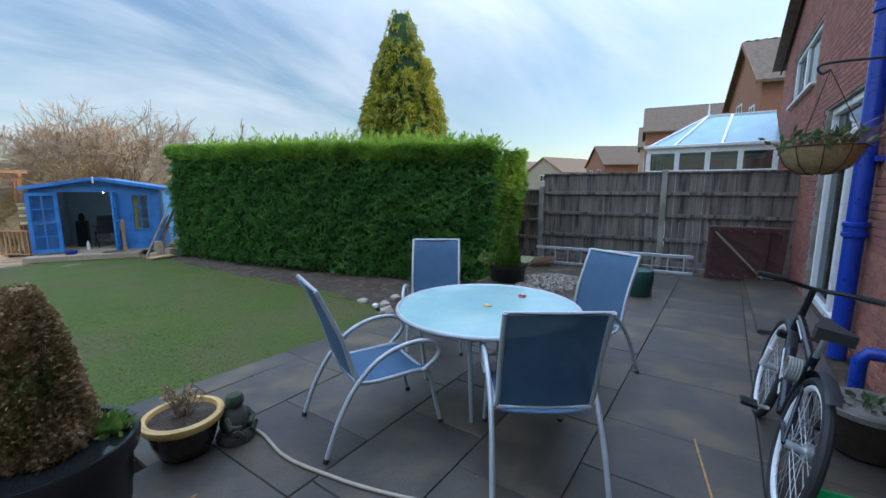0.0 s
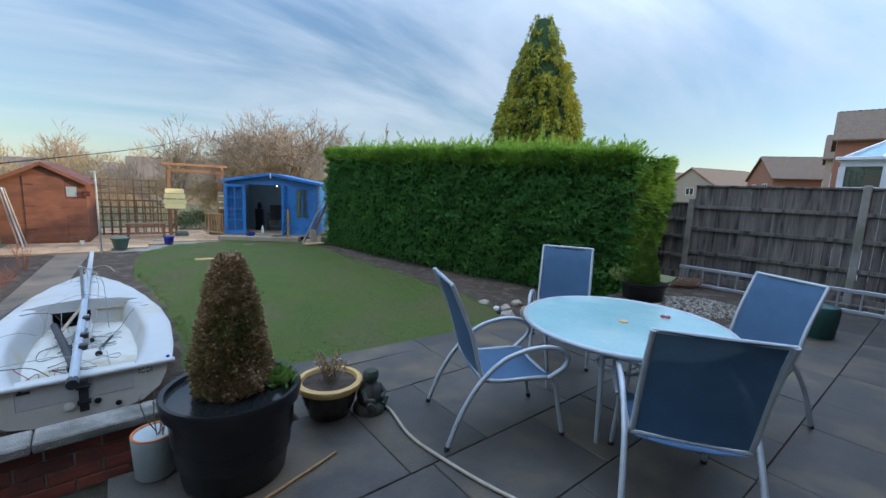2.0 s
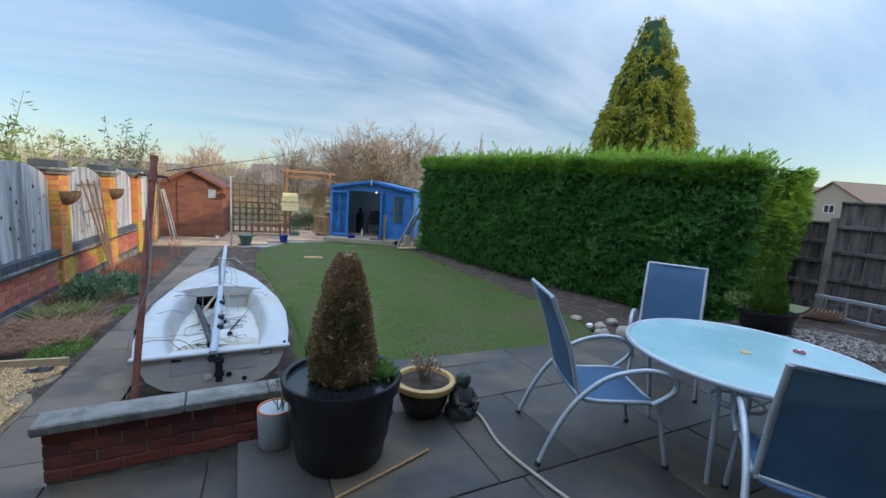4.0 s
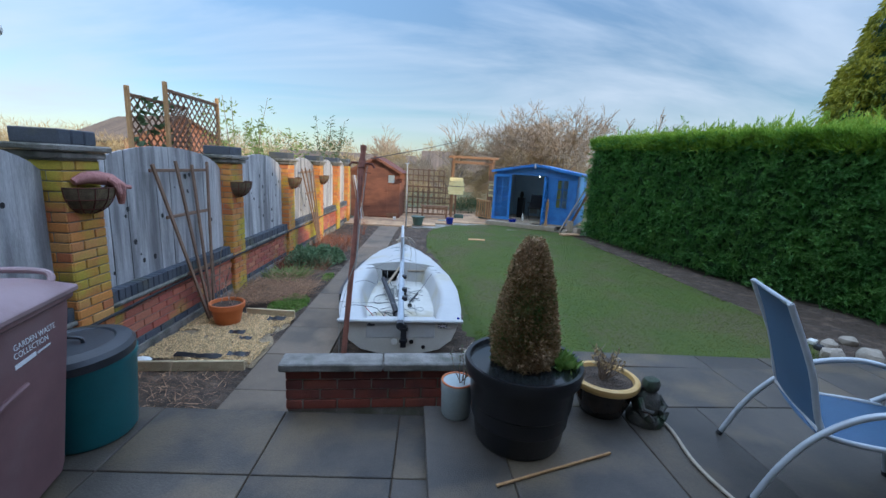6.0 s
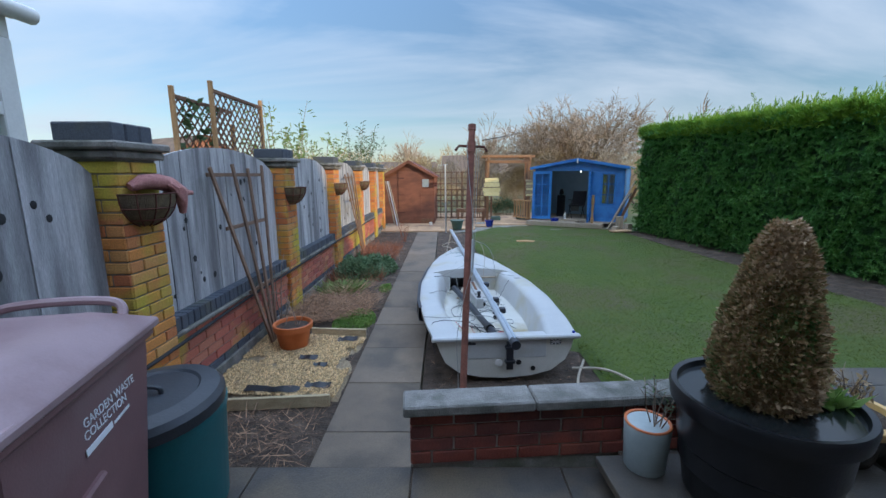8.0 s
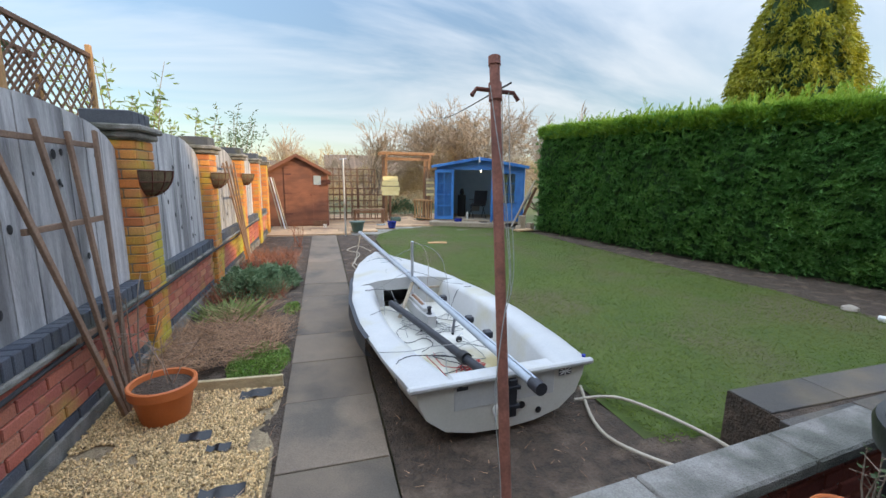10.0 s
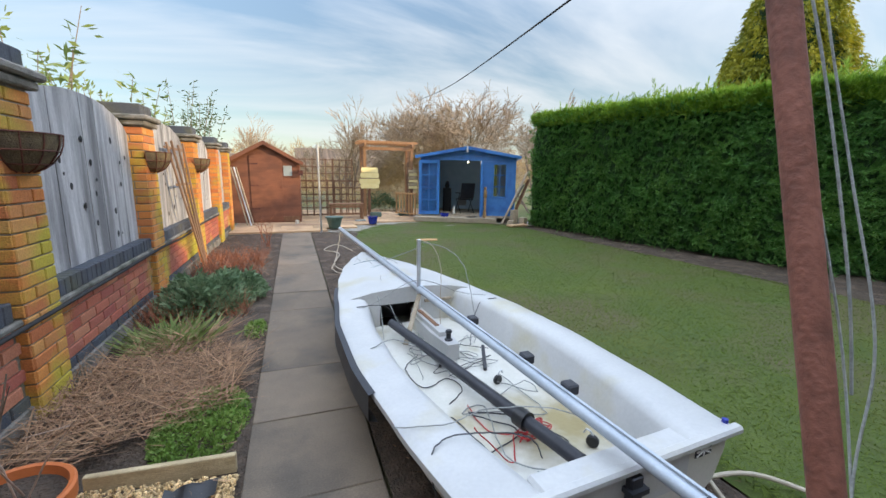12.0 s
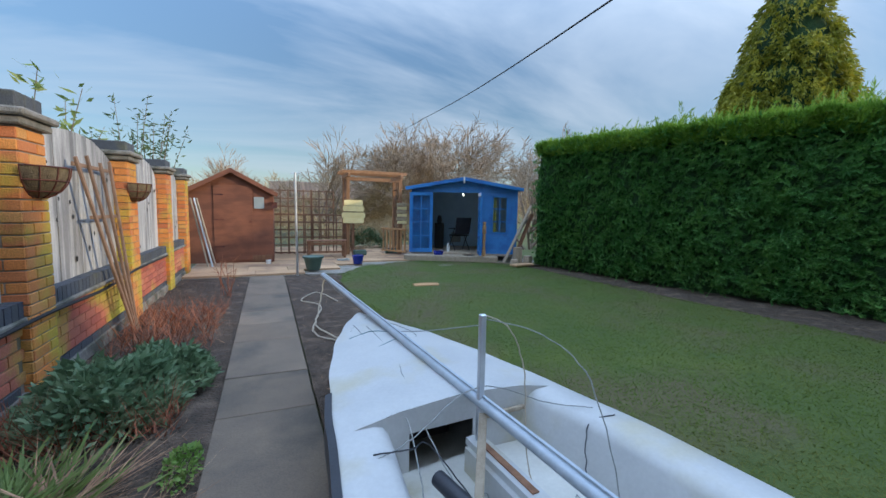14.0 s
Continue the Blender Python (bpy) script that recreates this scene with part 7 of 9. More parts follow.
for x_, a0, a1 in ((0.0, 40, 120), (1.08, 100, 170)):
    part("mudguard", G().add([q for k in range(9) for q in ((x_ + (R_ + 0.05) * math.cos(radians(a0 + (a1 - a0) * k / 8)), -0.03, R_ + (R_ + 0.05) * math.sin(radians(a0 + (a1 - a0) * k / 8))), (x_ + (R_ + 0.06) * math.cos(radians(a0 + (a1 - a0) * k / 8)), 0, R_ + (R_ + 0.06) * math.sin(radians(a0 + (a1 - a0) * k / 8))), (x_ + (R_ + 0.05) * math.cos(radians(a0 + (a1 - a0) * k / 8)), 0.03, R_ + (R_ + 0.05) * math.sin(radians(a0 + (a1 - a0) * k / 8))))], [(3 * k + j, 3 * k + j + 1, 3 * k + 4 + j, 3 * k + 3 + j) for k in range(8) for j in (0, 1)]), M_LIDGREY, bike, "grey plastic mudguard")
part("frame_decal", G().bar((0.62, 0.031, 0.435), (0.80, 0.031, 0.568), 0.003, 0.028).bar((0.53, 0.031, 0.37), (0.59, 0.031, 0.414), 0.003, 0.024).bar((0.55, 0.0245, 0.725), (0.80, 0.0245, 0.768), 0.003, 0.012), M_WHITE, bike, "white bars on the frame")
g = G()
for k in range(5):
    g.tube([(0.22 + 0.055 * math.cos(a), 0.06 + 0.012 * k, 0.64 + 0.06 * math.sin(a)) for a in (j * 0.5236 for j in range(12))], 0.006, 6, None, True)
part("cable_lock", g, M_CORD, bike, "coiled grey cable lock")

pot("buff_planter", "round weathered buff planter beside the wall", UP @ pose(3.72, -0.18, 0), [(0.17, 0), (0.19, 0.02), (0.22, 0.26), (0.235, 0.265), (0.24, 0.31), (0.21, 0.30)], M_GLAZE, [(0.236, 0.27), (0.25, 0.275), (0.252, 0.31), (0.235, 0.32), (0.212, 0.31)], M_COPING, 0.285, 0.21)
foliage_heap("pot_plant", "a few small leaves in the buff planter", UP @ pose(3.72, -0.18, 0.28), 0.13, 0.13, 0.09, L_SHRUB, 70, 0.05, 0.016, 14)
grn = thing("folding_crate", "bright green plastic crate by the bicycle", "crate", UP @ pose(2.62, 0.02, 0, 0, 0, 8))
part("base", G().box(-0.22, -0.14, 0, 0.22, 0.14, 0.03, 0.008), mat("bright_green_plastic", (0.01, 0.28, 0.09), (0.015, 0.34, 0.12), 6, 0.4, 0.05, 60), grn)
for a_ in ((-0.22, -0.14, 0.22, -0.125), (-0.22, 0.125, 0.22, 0.14), (-0.22, -0.125, -0.205, 0.125), (0.205, -0.125, 0.22, 0.125)):
    part("side", G().box(a_[0], a_[1], 0.03, a_[2], a_[3], 0.16, 0.004), bpy.data.materials["bright_green_plastic"], grn)


# hanging basket on an iron bracket
hb = thing("hanging_basket", "bowl-shaped hanging basket with trailing dry plants", "hanging basket", UP @ pose(3.76, 0.22, 1.93))
g = G()
g.lathe([(0.02, -0.17), (0.10, -0.16), (0.17, -0.11), (0.205, -0.04), (0.215, 0.0), (0.20, 0.0), (0.19, -0.02)], 28, None, 0.004)
part("liner", g, mat("tan_coir", (0.30, 0.20, 0.09), (0.42, 0.30, 0.15), 18, 0.95, 0.6, 120), hb, "tan fibre liner")
w = G()
for k in range(10):
    a = 6.28319 * k / 10
    w.tube([(q * math.cos(a), q * math.sin(a), z) for q, z in ((0.03, -0.175), (0.105, -0.165), (0.175, -0.115), (0.21, -0.04), (0.22, 0.0))], 0.003, 5)
w.tube([(0.22 * math.cos(6.28319 * k / 28), 0.22 * math.sin(6.28319 * k / 28), 0.0) for k in range(28)], 0.005, 6, None, True)
part("wire_frame", w, M_RUST, hb)
for k in range(3):
    a = 6.28319 * k / 3 + 0.5
    part("chain", G().tube([(0.21 * math.cos(a), 0.21 * math.sin(a), 0), (0, 0, 0.47)], 0.003, 5), M_RUST, hb)
pp = np.column_stack([rng.normal(0, 0.11, 160), rng.normal(0, 0.11, 160), rng.uniform(0, 0.08, 160)])
part("plants", leaves(pp, np.tile((0, 0, 0.6), (160, 1)), 0.07, 0.015, rng, 0.8, 1), L_SHRUB, hb, "straggling green leaves")["kind"] = "stuff"
bs = np.column_stack([rng.normal(0.05, 0.1, 260), rng.normal(-0.05, 0.1, 260), rng.uniform(0, 0.05, 260)])
part("dry_stems", blades(bs, bs + np.column_stack([rng.normal(-0.10, 0.14, 260), rng.normal(-0.22, 0.12, 260), rng.normal(0.07, 0.07, 260)]), 0.003, rng), M_DRY, hb)["kind"] = "stuff"
brk = thing("basket_bracket", "black iron wall bracket with a curled end", "bracket", UP @ pose(3.76, -0.46, 2.42))
part("arm", rope([(0, 0, 0.0), (0, 0.4, 0.01), (0, 0.68, 0.02), (0, 0.74, 0.0), (0, 0.72, -0.04), (0, 0.68, -0.02)], 0.008, 6), M_NAVY, brk)
part("strut", G().tube([(0, 0, -0.3), (0, 0.45, 0.0)], 0.007, 6), M_NAVY, brk)
part("wall_plate", G().box(-0.015, 0.0, -0.34, 0.015, 0.012, 0.04, 0.003), M_NAVY, brk)
dry = thing("wall_planter", "wall planter overflowing with dry straw-coloured stems", "planter", UP @ pose(3.15, -0.36, 0.95))
part("trough", G().lathe([(0.05, -0.12), (0.13, -0.08), (0.16, 0.0), (0.14, 0.0)], 20), bpy.data.materials["tan_coir"], dry)
bs = np.column_stack([rng.normal(0, 0.08, 500), rng.normal(0.05, 0.06, 500), rng.uniform(-0.02, 0.04, 500)])
part("dry_stems", blades(bs, bs + np.column_stack([rng.normal(0.02, 0.15, 500), rng.normal(0.12, 0.1, 500), rng.normal(0.04, 0.12, 500)]), 0.003, rng), M_DRY, dry)["kind"] = "stuff"

# ---- shed ----
shed = thing("garden_shed", "red-brown painted timber shed with an apex roof", "shed", pose(-2.09, 15.2, LOW + 0.04, 0, 0, -1.5))
SW, SE, SP, SD = 0.85, 1.62, 2.05, 2.3
for i in range(14):
    z0, z1 = i * 0.1475, (i + 1) * 0.1475
    top = SP - 0.0
    def half(z):
        return SW if z <= SE else max(SW * (SP - z) / (SP - SE), 0.01)
    if z0 < SP:
        z1 = min(z1, SP)
        part("board", G().add([(-half(z0), 0, z0), (half(z0), 0, z0), (half(z1), 0, z1), (-half(z1), 0, z1), (-half(z0), 0.02, z0), (half(z0), 0.02, z0), (half(z1), 0.02, z1), (-half(z1), 0.02, z1), (-half(z0), -0.008, z0), (half(z0), -0.008, z0)], [(8, 9, 2, 3), (5, 4, 7, 6), (4, 8, 3, 7), (9, 5, 6, 2), (4, 5, 9, 8), (3, 2, 6, 7)]), M_SHED, shed, "", False)
part("side_wall", G().box(-SW, 0.02, 0, -SW + 0.02, SD, SE), M_SHED, shed)
part("side_wall", G().box(SW - 0.02, 0.02, 0, SW, SD, SE), M_SHED, shed)
part("back_wall", G().box(-SW, SD, 0, SW, SD + 0.02, SE), M_SHED, shed)
for s_ in (-1, 1):
    part("roof_slope", G().add([(s_ * (SW + 0.10), -0.10, SE - 0.07), (0, -0.10, SP + 0.02), (0, SD + 0.1, SP + 0.02), (s_ * (SW + 0.10), SD + 0.1, SE - 0.07), (s_ * (SW + 0.10), -0.10, SE - 0.05), (0, -0.10, SP + 0.045), (0, SD + 0.1, SP + 0.045), (s_ * (SW + 0.10), SD + 0.1, SE - 0.05)], [(0, 1, 2, 3), (7, 6, 5, 4), (0, 4, 5, 1), (0, 3, 7, 4), (2, 6, 7, 3)]), M_RUST, shed, "brown roofing felt", False)
    part("bargeboard", G().bar((s_ * (SW + 0.10), -0.112, SE - 0.09), (0, -0.112, SP), 0.02, 0.09, 0.003), M_SHED, shed)
sd = part("door", G().box(-0.36, -0.03, 0.05, 0.42, -0.01, 1.72, 0.004), M_SHED, shed, "flush boarded shed door")
for z in (0.35, 0.95, 1.5):
    part("hinge", G().box(-0.355, -0.034, z, -0.16, -0.03, z + 0.03), M_RUST, sd)
part("latch", G().box(0.34, -0.04, 0.9, 0.40, -0.03, 0.95), M_RUST, sd)
part("window", G().box(0.45, -0.025, 1.22, 0.66, -0.012, 1.48, 0.003), M_PALEPOT, shed, "small pale square window")
part("ledge", G().box(0.40, -0.05, 0.02, 0.80, -0.02, 0.16, 0.004), M_WOOD, shed)
birdbox = thing("bird_box", "small dark bird box on the shed corner", "bird box", pose(-1.22, 15.10, LOW + 1.28))
part("box", G().box(-0.05, -0.06, 0, 0.06, 0.05, 0.12, 0.004), M_RUST, birdbox)
part("roof", G().bar((-0.07, 0, 0.14), (0.08, 0, 0.12), 0.16, 0.012), M_RUST, birdbox)
for k, (x, mt) in enumerate(((-2.86, M_GREYWOOD), (-2.78, M_ALU), (-2.72, M_GREYWOOD))):
    tagged(part("leaning_pole", G().tube([(x + 0.35, 14.6, LOW), (x, 15.05 - 0.1 * k, 1.25)], 0.018, 8), mt), "long thin pole leaning against wall and shed", "pole", "leaning poles")
tagged(part("white_cup", G().lathe([(0.045, 0), (0.055, 0.09), (0.048, 0.09)], 14), M_CREAM, None, "", True, pose(-1.36, 14.75, LOW + 0.04)), "small white plastic cup on the terrace", "cup")


# ---- trellis, pergola, bench, signs ----
def lattice(at, w, h, name, label, nx, nz, m, bar_=0.022, group=""):
    t = thing(name, label, "trellis", at, group)
    for i in range(nx):
        x = -w / 2 + w * i / (nx - 1)
        part("upright", G().box(x - bar_ / 2, -0.01, 0, x + bar_ / 2, 0.01, h), m, t, "", False)
    for k in range(nz):
        z = 0.04 + (h - 0.08) * k / (nz - 1)
        part("cross_bar", G().box(-w / 2, -0.022, z - bar_ / 2, w / 2, -0.01, z + bar_ / 2), m, t, "", False)
    return t


for x in (-0.75, 0.05):
    lattice(pose(x, 16.75, LOW + 0.04), 0.98 if x < 0 else 0.58, 1.75, "trellis_panel", "brown square-lattice trellis screen behind the bench", 6 if x < 0 else 4, 9, M_LATTICE, 0.03, "trellis screens")
lattice(pose(-0.2, 16.85, LOW + 0.04), 2.1, 1.1, "trellis_panel", "brown square-lattice trellis screen behind the bench", 11, 6, M_LATTICE, 0.03, "trellis screens")
perg = thing("pergola", "orange-brown timber pergola arch with lattice sides", "pergola", pose(1.40, 16.6, LOW + 0.04))
for x in (-0.74, 0.74):
    for y in (-0.3, 0.3):
        part("post", G().box(x - 0.045, y - 0.045, 0, x + 0.045, y + 0.045, 2.12, 0.006), M_PERGOLA, perg)
    part("side_beam", G().box(x - 0.035, -0.5, 2.12, x + 0.035, 0.5, 2.22, 0.008), M_PERGOLA, perg)
    for k in range(7):
        part("lattice_bar", G().box(x - 0.012, -0.26, 0.25 + 0.26 * k, x + 0.012, 0.26, 0.275 + 0.26 * k), M_LATTICE, perg, "", False)
    for k in range(3):
        part("lattice_upright", G().box(x - 0.012, -0.16 + 0.16 * k, 0.1, x + 0.012, -0.135 + 0.16 * k, 2.1), M_LATTICE, perg, "", False)
for y in (-0.36, -0.12, 0.12, 0.36):
    part("rafter", G().box(-0.92, y - 0.025, 2.22, 0.92, y + 0.025, 2.30, 0.006), M_PERGOLA, perg)
part("lintel", G().box(-0.8, -0.34, 2.02, 0.8, -0.30, 2.12, 0.005), M_PERGOLA, perg)
note = thing("notice_boards", "stack of pale yellow cut-out notice boards on a post", "sign", pose(0.80, 16.22, LOW + 0.04))
part("stake", G().box(-0.03, 0.02, 0, 0.03, 0.06, 1.5), M_WOOD, note)
for k, (w_, z) in enumerate(((0.24, 1.42), (0.27, 1.26), (0.30, 1.08), (0.27, 0.94))):
    h_ = 0.15
    part("board", G().prism([(-w_, -h_ / 2), (w_, -h_ / 2), (w_ + 0.02, 0), (w_, h_ / 2), (-w_, h_ / 2), (-w_ - 0.02, 0)], -0.012, 0.012, pose(0, 0, z, 90, 0, 0)), M_SIGN, note)
sgn = thing("sign_stack", "stack of pale wooden direction signs on the pergola post", "sign", pose(2.16, 16.2, LOW + 0.04))
part("stake", G().box(-0.02, 0.0, 0, 0.02, 0.03, 1.5), M_WOOD, sgn)
for k in range(6):
    part("plank", G().box(-0.13 - 0.02 * (k % 2), -0.02, 0.86 + 0.1 * k, 0.13 + 0.02 * ((k + 1) % 2), 0.0, 0.94 + 0.1 * k, 0.004), M_SAWN if k % 2 else M_SIGN, sgn)
bench = thing("wooden_bench", "low brown wooden bench in front of the trellis", "bench", pose(0.02, 15.75, LOW + 0.04))
for k in range(4):
    part("seat_slat", G().box(-0.5, -0.18 + 0.09 * k, 0.42, 0.5, -0.10 + 0.09 * k, 0.45, 0.004), M_WOOD, bench)
for sx in (-1, 1):
    for sy in (-1, 1):
        part("leg", G().box(sx * 0.44 - 0.03, sy * 0.14 - 0.03, 0, sx * 0.44 + 0.03, sy * 0.14 + 0.03, 0.42, 0.004), M_WOOD, bench)
part("front_rail", G().box(-0.42, -0.17, 0.33, 0.42, -0.14, 0.40, 0.003), M_WOOD, bench)
part("lower_rail", G().box(-0.42, -0.16, 0.13, 0.42, -0.13, 0.18, 0.003), M_WOOD, bench)
lp = thing("washing_line_post", "thin grey galvanised washing-line post", "post", pose(-0.86, 13.1, LOW))
part("tube", G().tube([(0, 0, 0), (-0.02, 0, 1.95)], 0.022, 10), M_ALU, lp)
part("cross_arm", G().tube([(-0.10, 0, 1.93), (0.07, 0, 1.95)], 0.008, 6), M_ALU, lp)
pot("green_pot", "tapered grey-green plastic pot on the terrace", pose(-0.52, 13.62, LOW + 0.04), [(0.12, 0), (0.135, 0.02), (0.185, 0.24), (0.21, 0.245), (0.212, 0.28), (0.18, 0.27)], M_GREENPOT, None, None, 0.25, 0.175)
for x, y in ((0.52, 14.25), (2.72, 14.75)):
    pot("blue_pot", "small square royal-blue glazed pot", pose(x, y, LOW + 0.04, 0, 0, 10), [(0.09, 0), (0.10, 0.01), (0.125, 0.17), (0.135, 0.175), (0.135, 0.205), (0.115, 0.20)], M_BLUEPOT, None, None, 0.18, 0.112)
pot("dark_trough", "small dark trough-shaped pot at the lawn's edge", pose(3.45, 14.42, LOW + 0.03), [(0.11, 0), (0.13, 0.015), (0.16, 0.12), (0.17, 0.13), (0.15, 0.13)], M_GLAZE, None, None, 0.11, 0.14)
for x, y in ((0.95, 16.1), (1.9, 16.35)):
    t = thing("green_trough", "pale green plastic plant trough on the terrace", "trough", pose(x, y, LOW + 0.04))
    part("body", G().box(-0.17, -0.09, 0, 0.17, 0.09, 0.14, 0.02), M_GREENPOT, t)
    part("soil", G().box(-0.15, -0.07, 0.14, 0.15, 0.07, 0.147), M_SOIL, t)
tagged(part("hose_coil", rope([(0.3 + 0.14 * math.cos(k * 0.8), 14.9 + 0.1 * math.sin(k * 0.8), LOW + 0.055 + 0.002 * k) for k in range(18)], 0.01, 6), M_PALEPOT), "coiled pale grey hose on the terrace", "hose")
tagged(part("yellow_patch", G().prism([(-0.22, -0.1), (0.2, -0.13), (0.25, 0.05), (0.05, 0.13), (-0.2, 0.1)], 0, 0.012), M_TIMBER, None, "", False, pose(1.12, 11.45, LOW + 0.02)), "flat piece of bleached board on the lawn", "board")

# ---- summerhouse ----
SL, SR = Vector((2.15, 15.28, 0)), Vector((4.60, 13.98, 0))
ux = (SR - SL).normalized()
SH = Matrix.Translation(((SL + SR) / 2).to_tuple()) @ Matrix.Rotation(math.atan2(ux.y, ux.x), 4, "Z")
sh = thing("summerhouse", "blue painted timber summerhouse with open glazed doors", "summerhouse", SH @ pose(0, 0, -0.02))
W2, EH, PH, DP = (SR - SL).length / 2, 1.70, 1.93, 2.2
D0, D1, DH = -W2 + 0.56, -W2 + 1.78, 1.58
N0, N1, NZ0, NZ1 = -W2 + 2.10, -W2 + 2.54, 0.52, 1.52


def cladding(x0, x1, z0, z1, y=0.0):
    z = z0
    while z < z1 - 0.01:
        zt = min(z + 0.118, z1)
        part("board", G().add([(x0, y - 0.014, z), (x1, y - 0.014, z), (x1, y - 0.002, zt), (x0, y - 0.002, zt), (x0, y + 0.02, z), (x1, y + 0.02, z), (x1, y + 0.02, zt), (x0, y + 0.02, zt)], [(0, 1, 2, 3), (5, 4, 7, 6), (4, 0, 3, 7), (1, 5, 6, 2), (4, 5, 1, 0), (3, 2, 6, 7)]), M_BLUE, sh, "", False)
        z = zt


cladding(-W2, D0, 0, DH)
cladding(D1, N0, 0, DH)
cladding(N1, W2, 0, DH)
cladding(N0, N1, 0, NZ0)
cladding(N0, N1, NZ1, DH)
cladding(-W2, W2, DH, EH)
g = G().add([(-W2, 0, EH), (W2, 0, EH), (0, 0, PH), (-W2, 0.02, EH), (W2, 0.02, EH), (0, 0.02, PH)], [(0, 1, 2), (4, 3, 5), (0, 2, 5, 3), (1, 4, 5, 2)])
part("gable", g, M_BLUE, sh, "", False)
M_INSIDE = mat("pale_blue_grey_inside", (0.36, 0.50, 0.60), (0.44, 0.58, 0.67), 4, 0.8, 0.15, 50)
part("back_wall", G().box(-W2, DP, 0, W2, DP + 0.02, EH), M_INSIDE, sh, "pale blue-grey inner wall", False)
part("side_wall", G().box(-W2, 0.02, 0, -W2 + 0.02, DP, EH), M_BLUE, sh, "", False)
part("side_wall", G().box(W2 - 0.02, 0.02, 0, W2, DP, EH), M_BLUE, sh, "", False)
part("floor", G().box(-W2, -0.02, -0.06, W2, DP, 0.0), M_GREYWOOD, sh, "", False)
for s_ in (-1, 1):
    part("lining", G().box(s_ * (W2 - 0.034) - 0.01, 0.03, 0.004, s_ * (W2 - 0.034) + 0.01, DP - 0.004, EH - 0.06), M_INSIDE, sh, "pale blue-grey inner wall", False)
for s_ in (-1, 1):
    part("roof_slope", G().add([(s_ * (W2 + 0.12), -0.18, EH - 0.03), (0, -0.18, PH), (0, DP + 0.1, PH), (s_ * (W2 + 0.12), DP + 0.1, EH - 0.03), (s_ * (W2 + 0.12), -0.18, EH + 0.0), (0, -0.18, PH + 0.03), (0, DP + 0.1, PH + 0.03), (s_ * (W2 + 0.12), DP + 0.1, EH + 0.0)], [(0, 1, 2, 3), (7, 6, 5, 4), (0, 4, 5, 1), (0, 3, 7, 4), (2, 6, 7, 3)]), M_BLUE, sh, "", False)
    part("bargeboard", G().bar((s_ * (W2 + 0.13), -0.19, EH - 0.035), (0, -0.19, PH), 0.02, 0.085, 0.003), M_BLUE, sh)
part("finial", G().box(-0.02, -0.205, PH - 0.12, 0.02, -0.19, PH + 0.05, 0.003), M_CREAM, sh)
for x in (-W2 + 0.03, D0 - 0.02, D1 + 0.02, W2 - 0.03):
    part("corner_trim", G().box(x - 0.03, -0.03, 0, x + 0.03, -0.015, DH, 0.003), M_BLUE, sh)
wf = part("window_frame", G().box(N0, -0.03, NZ0, N1, 0.01, NZ0 + 0.05).box(N0, -0.03, NZ1 - 0.05, N1, 0.01, NZ1).box(N0, -0.03, NZ0, N0 + 0.05, 0.01, NZ1).box(N1 - 0.05, -0.03, NZ0, N1, 0.01, NZ1).box((N0 + N1) / 2 - 0.012, -0.025, NZ0, (N0 + N1) / 2 + 0.012, 0.005, NZ1).box(N0, -0.0255, 1.16, N1, 0.0055, 1.185).box(N0, -0.0255, 0.83, N1, 0.0055, 0.855), M_BLUE, sh)
part("pane", G().box(N0 + 0.05, -0.012, NZ0 + 0.05, N1 - 0.05, -0.008, NZ1 - 0.05), M_CLEAR, wf)


def glazed_leaf(at, w):
    d = part("door", G().box(0, -0.02, 0, w, 0.02, 0.10).box(0, -0.02, 1.48, w, 0.02, 1.56).box(0, -0.02, 0.1, 0.075, 0.02, 1.48).box(w - 0.075, -0.02, 0.1, w, 0.02, 1.48).box(w / 2 - 0.012, -0.014, 0.1, w / 2 + 0.012, 0.014, 1.48).box(0.075, -0.0135, 0.42, w - 0.075, 0.0135, 0.445).box(0.075, -0.0135, 0.78, w - 0.075, 0.0135, 0.805).box(0.075, -0.0135, 1.13, w - 0.075, 0.0135, 1.155), M_BLUE, sh, "open blue glazed door leaf", False, at)
    part("pane", G().box(0.075, -0.004, 0.1, w - 0.075, 0.004, 1.48), M_CLEAR, d)


glazed_leaf(pose(D0, -0.03, 0.01, 0, 0, 196), 0.60)
glazed_leaf(pose(D1, -0.04, 0.01, 0, 0, -84), 0.60)
part("curtain", G().add([(x, 0.06 + 0.02 * math.sin(i * 2.1), z) for z in (0.3, 1.5) for i, x in enumerate(N0 + 0.02 * k for k in range(8))], [(k, k + 1, k + 9, k + 8) for k in range(7)]), mat("yellow_curtain", (0.5, 0.42, 0.08), (0.62, 0.55, 0.16), 9, 0.9, 0.2, 60), sh, "yellow curtain strip")
deck = structure("deck", G().box(-W2 - 0.1, -0.55, -0.19, W2 - 0.5, -0.02, -0.085, 0.006, SH), M_GREYWOOD, "low bleached timber deck in front of the summerhouse", "deck")
for k in range(5):
    part("deck_board", G().box(-W2 - 0.1, -0.55 + 0.106 * k, -0.083, W2 - 0.5, -0.45 + 0.106 * k, -0.06, 0.003, SH), M_GREYWOOD, deck)
ch = thing("folding_chair", "dark metal folding chair with a grey throw", "chair", SH @ pose(-0.15, 0.9, -0.02, 0, 0, 205))
part("seat", G().box(-0.22, -0.2, 0.40, 0.22, 0.2, 0.43, 0.008), M_NAVY, ch)
part("backrest", G().bar((0, 0.2, 0.45), (0, 0.34, 0.92), 0.44, 0.03, 0.006, (0, 1, 0)), M_NAVY, ch)
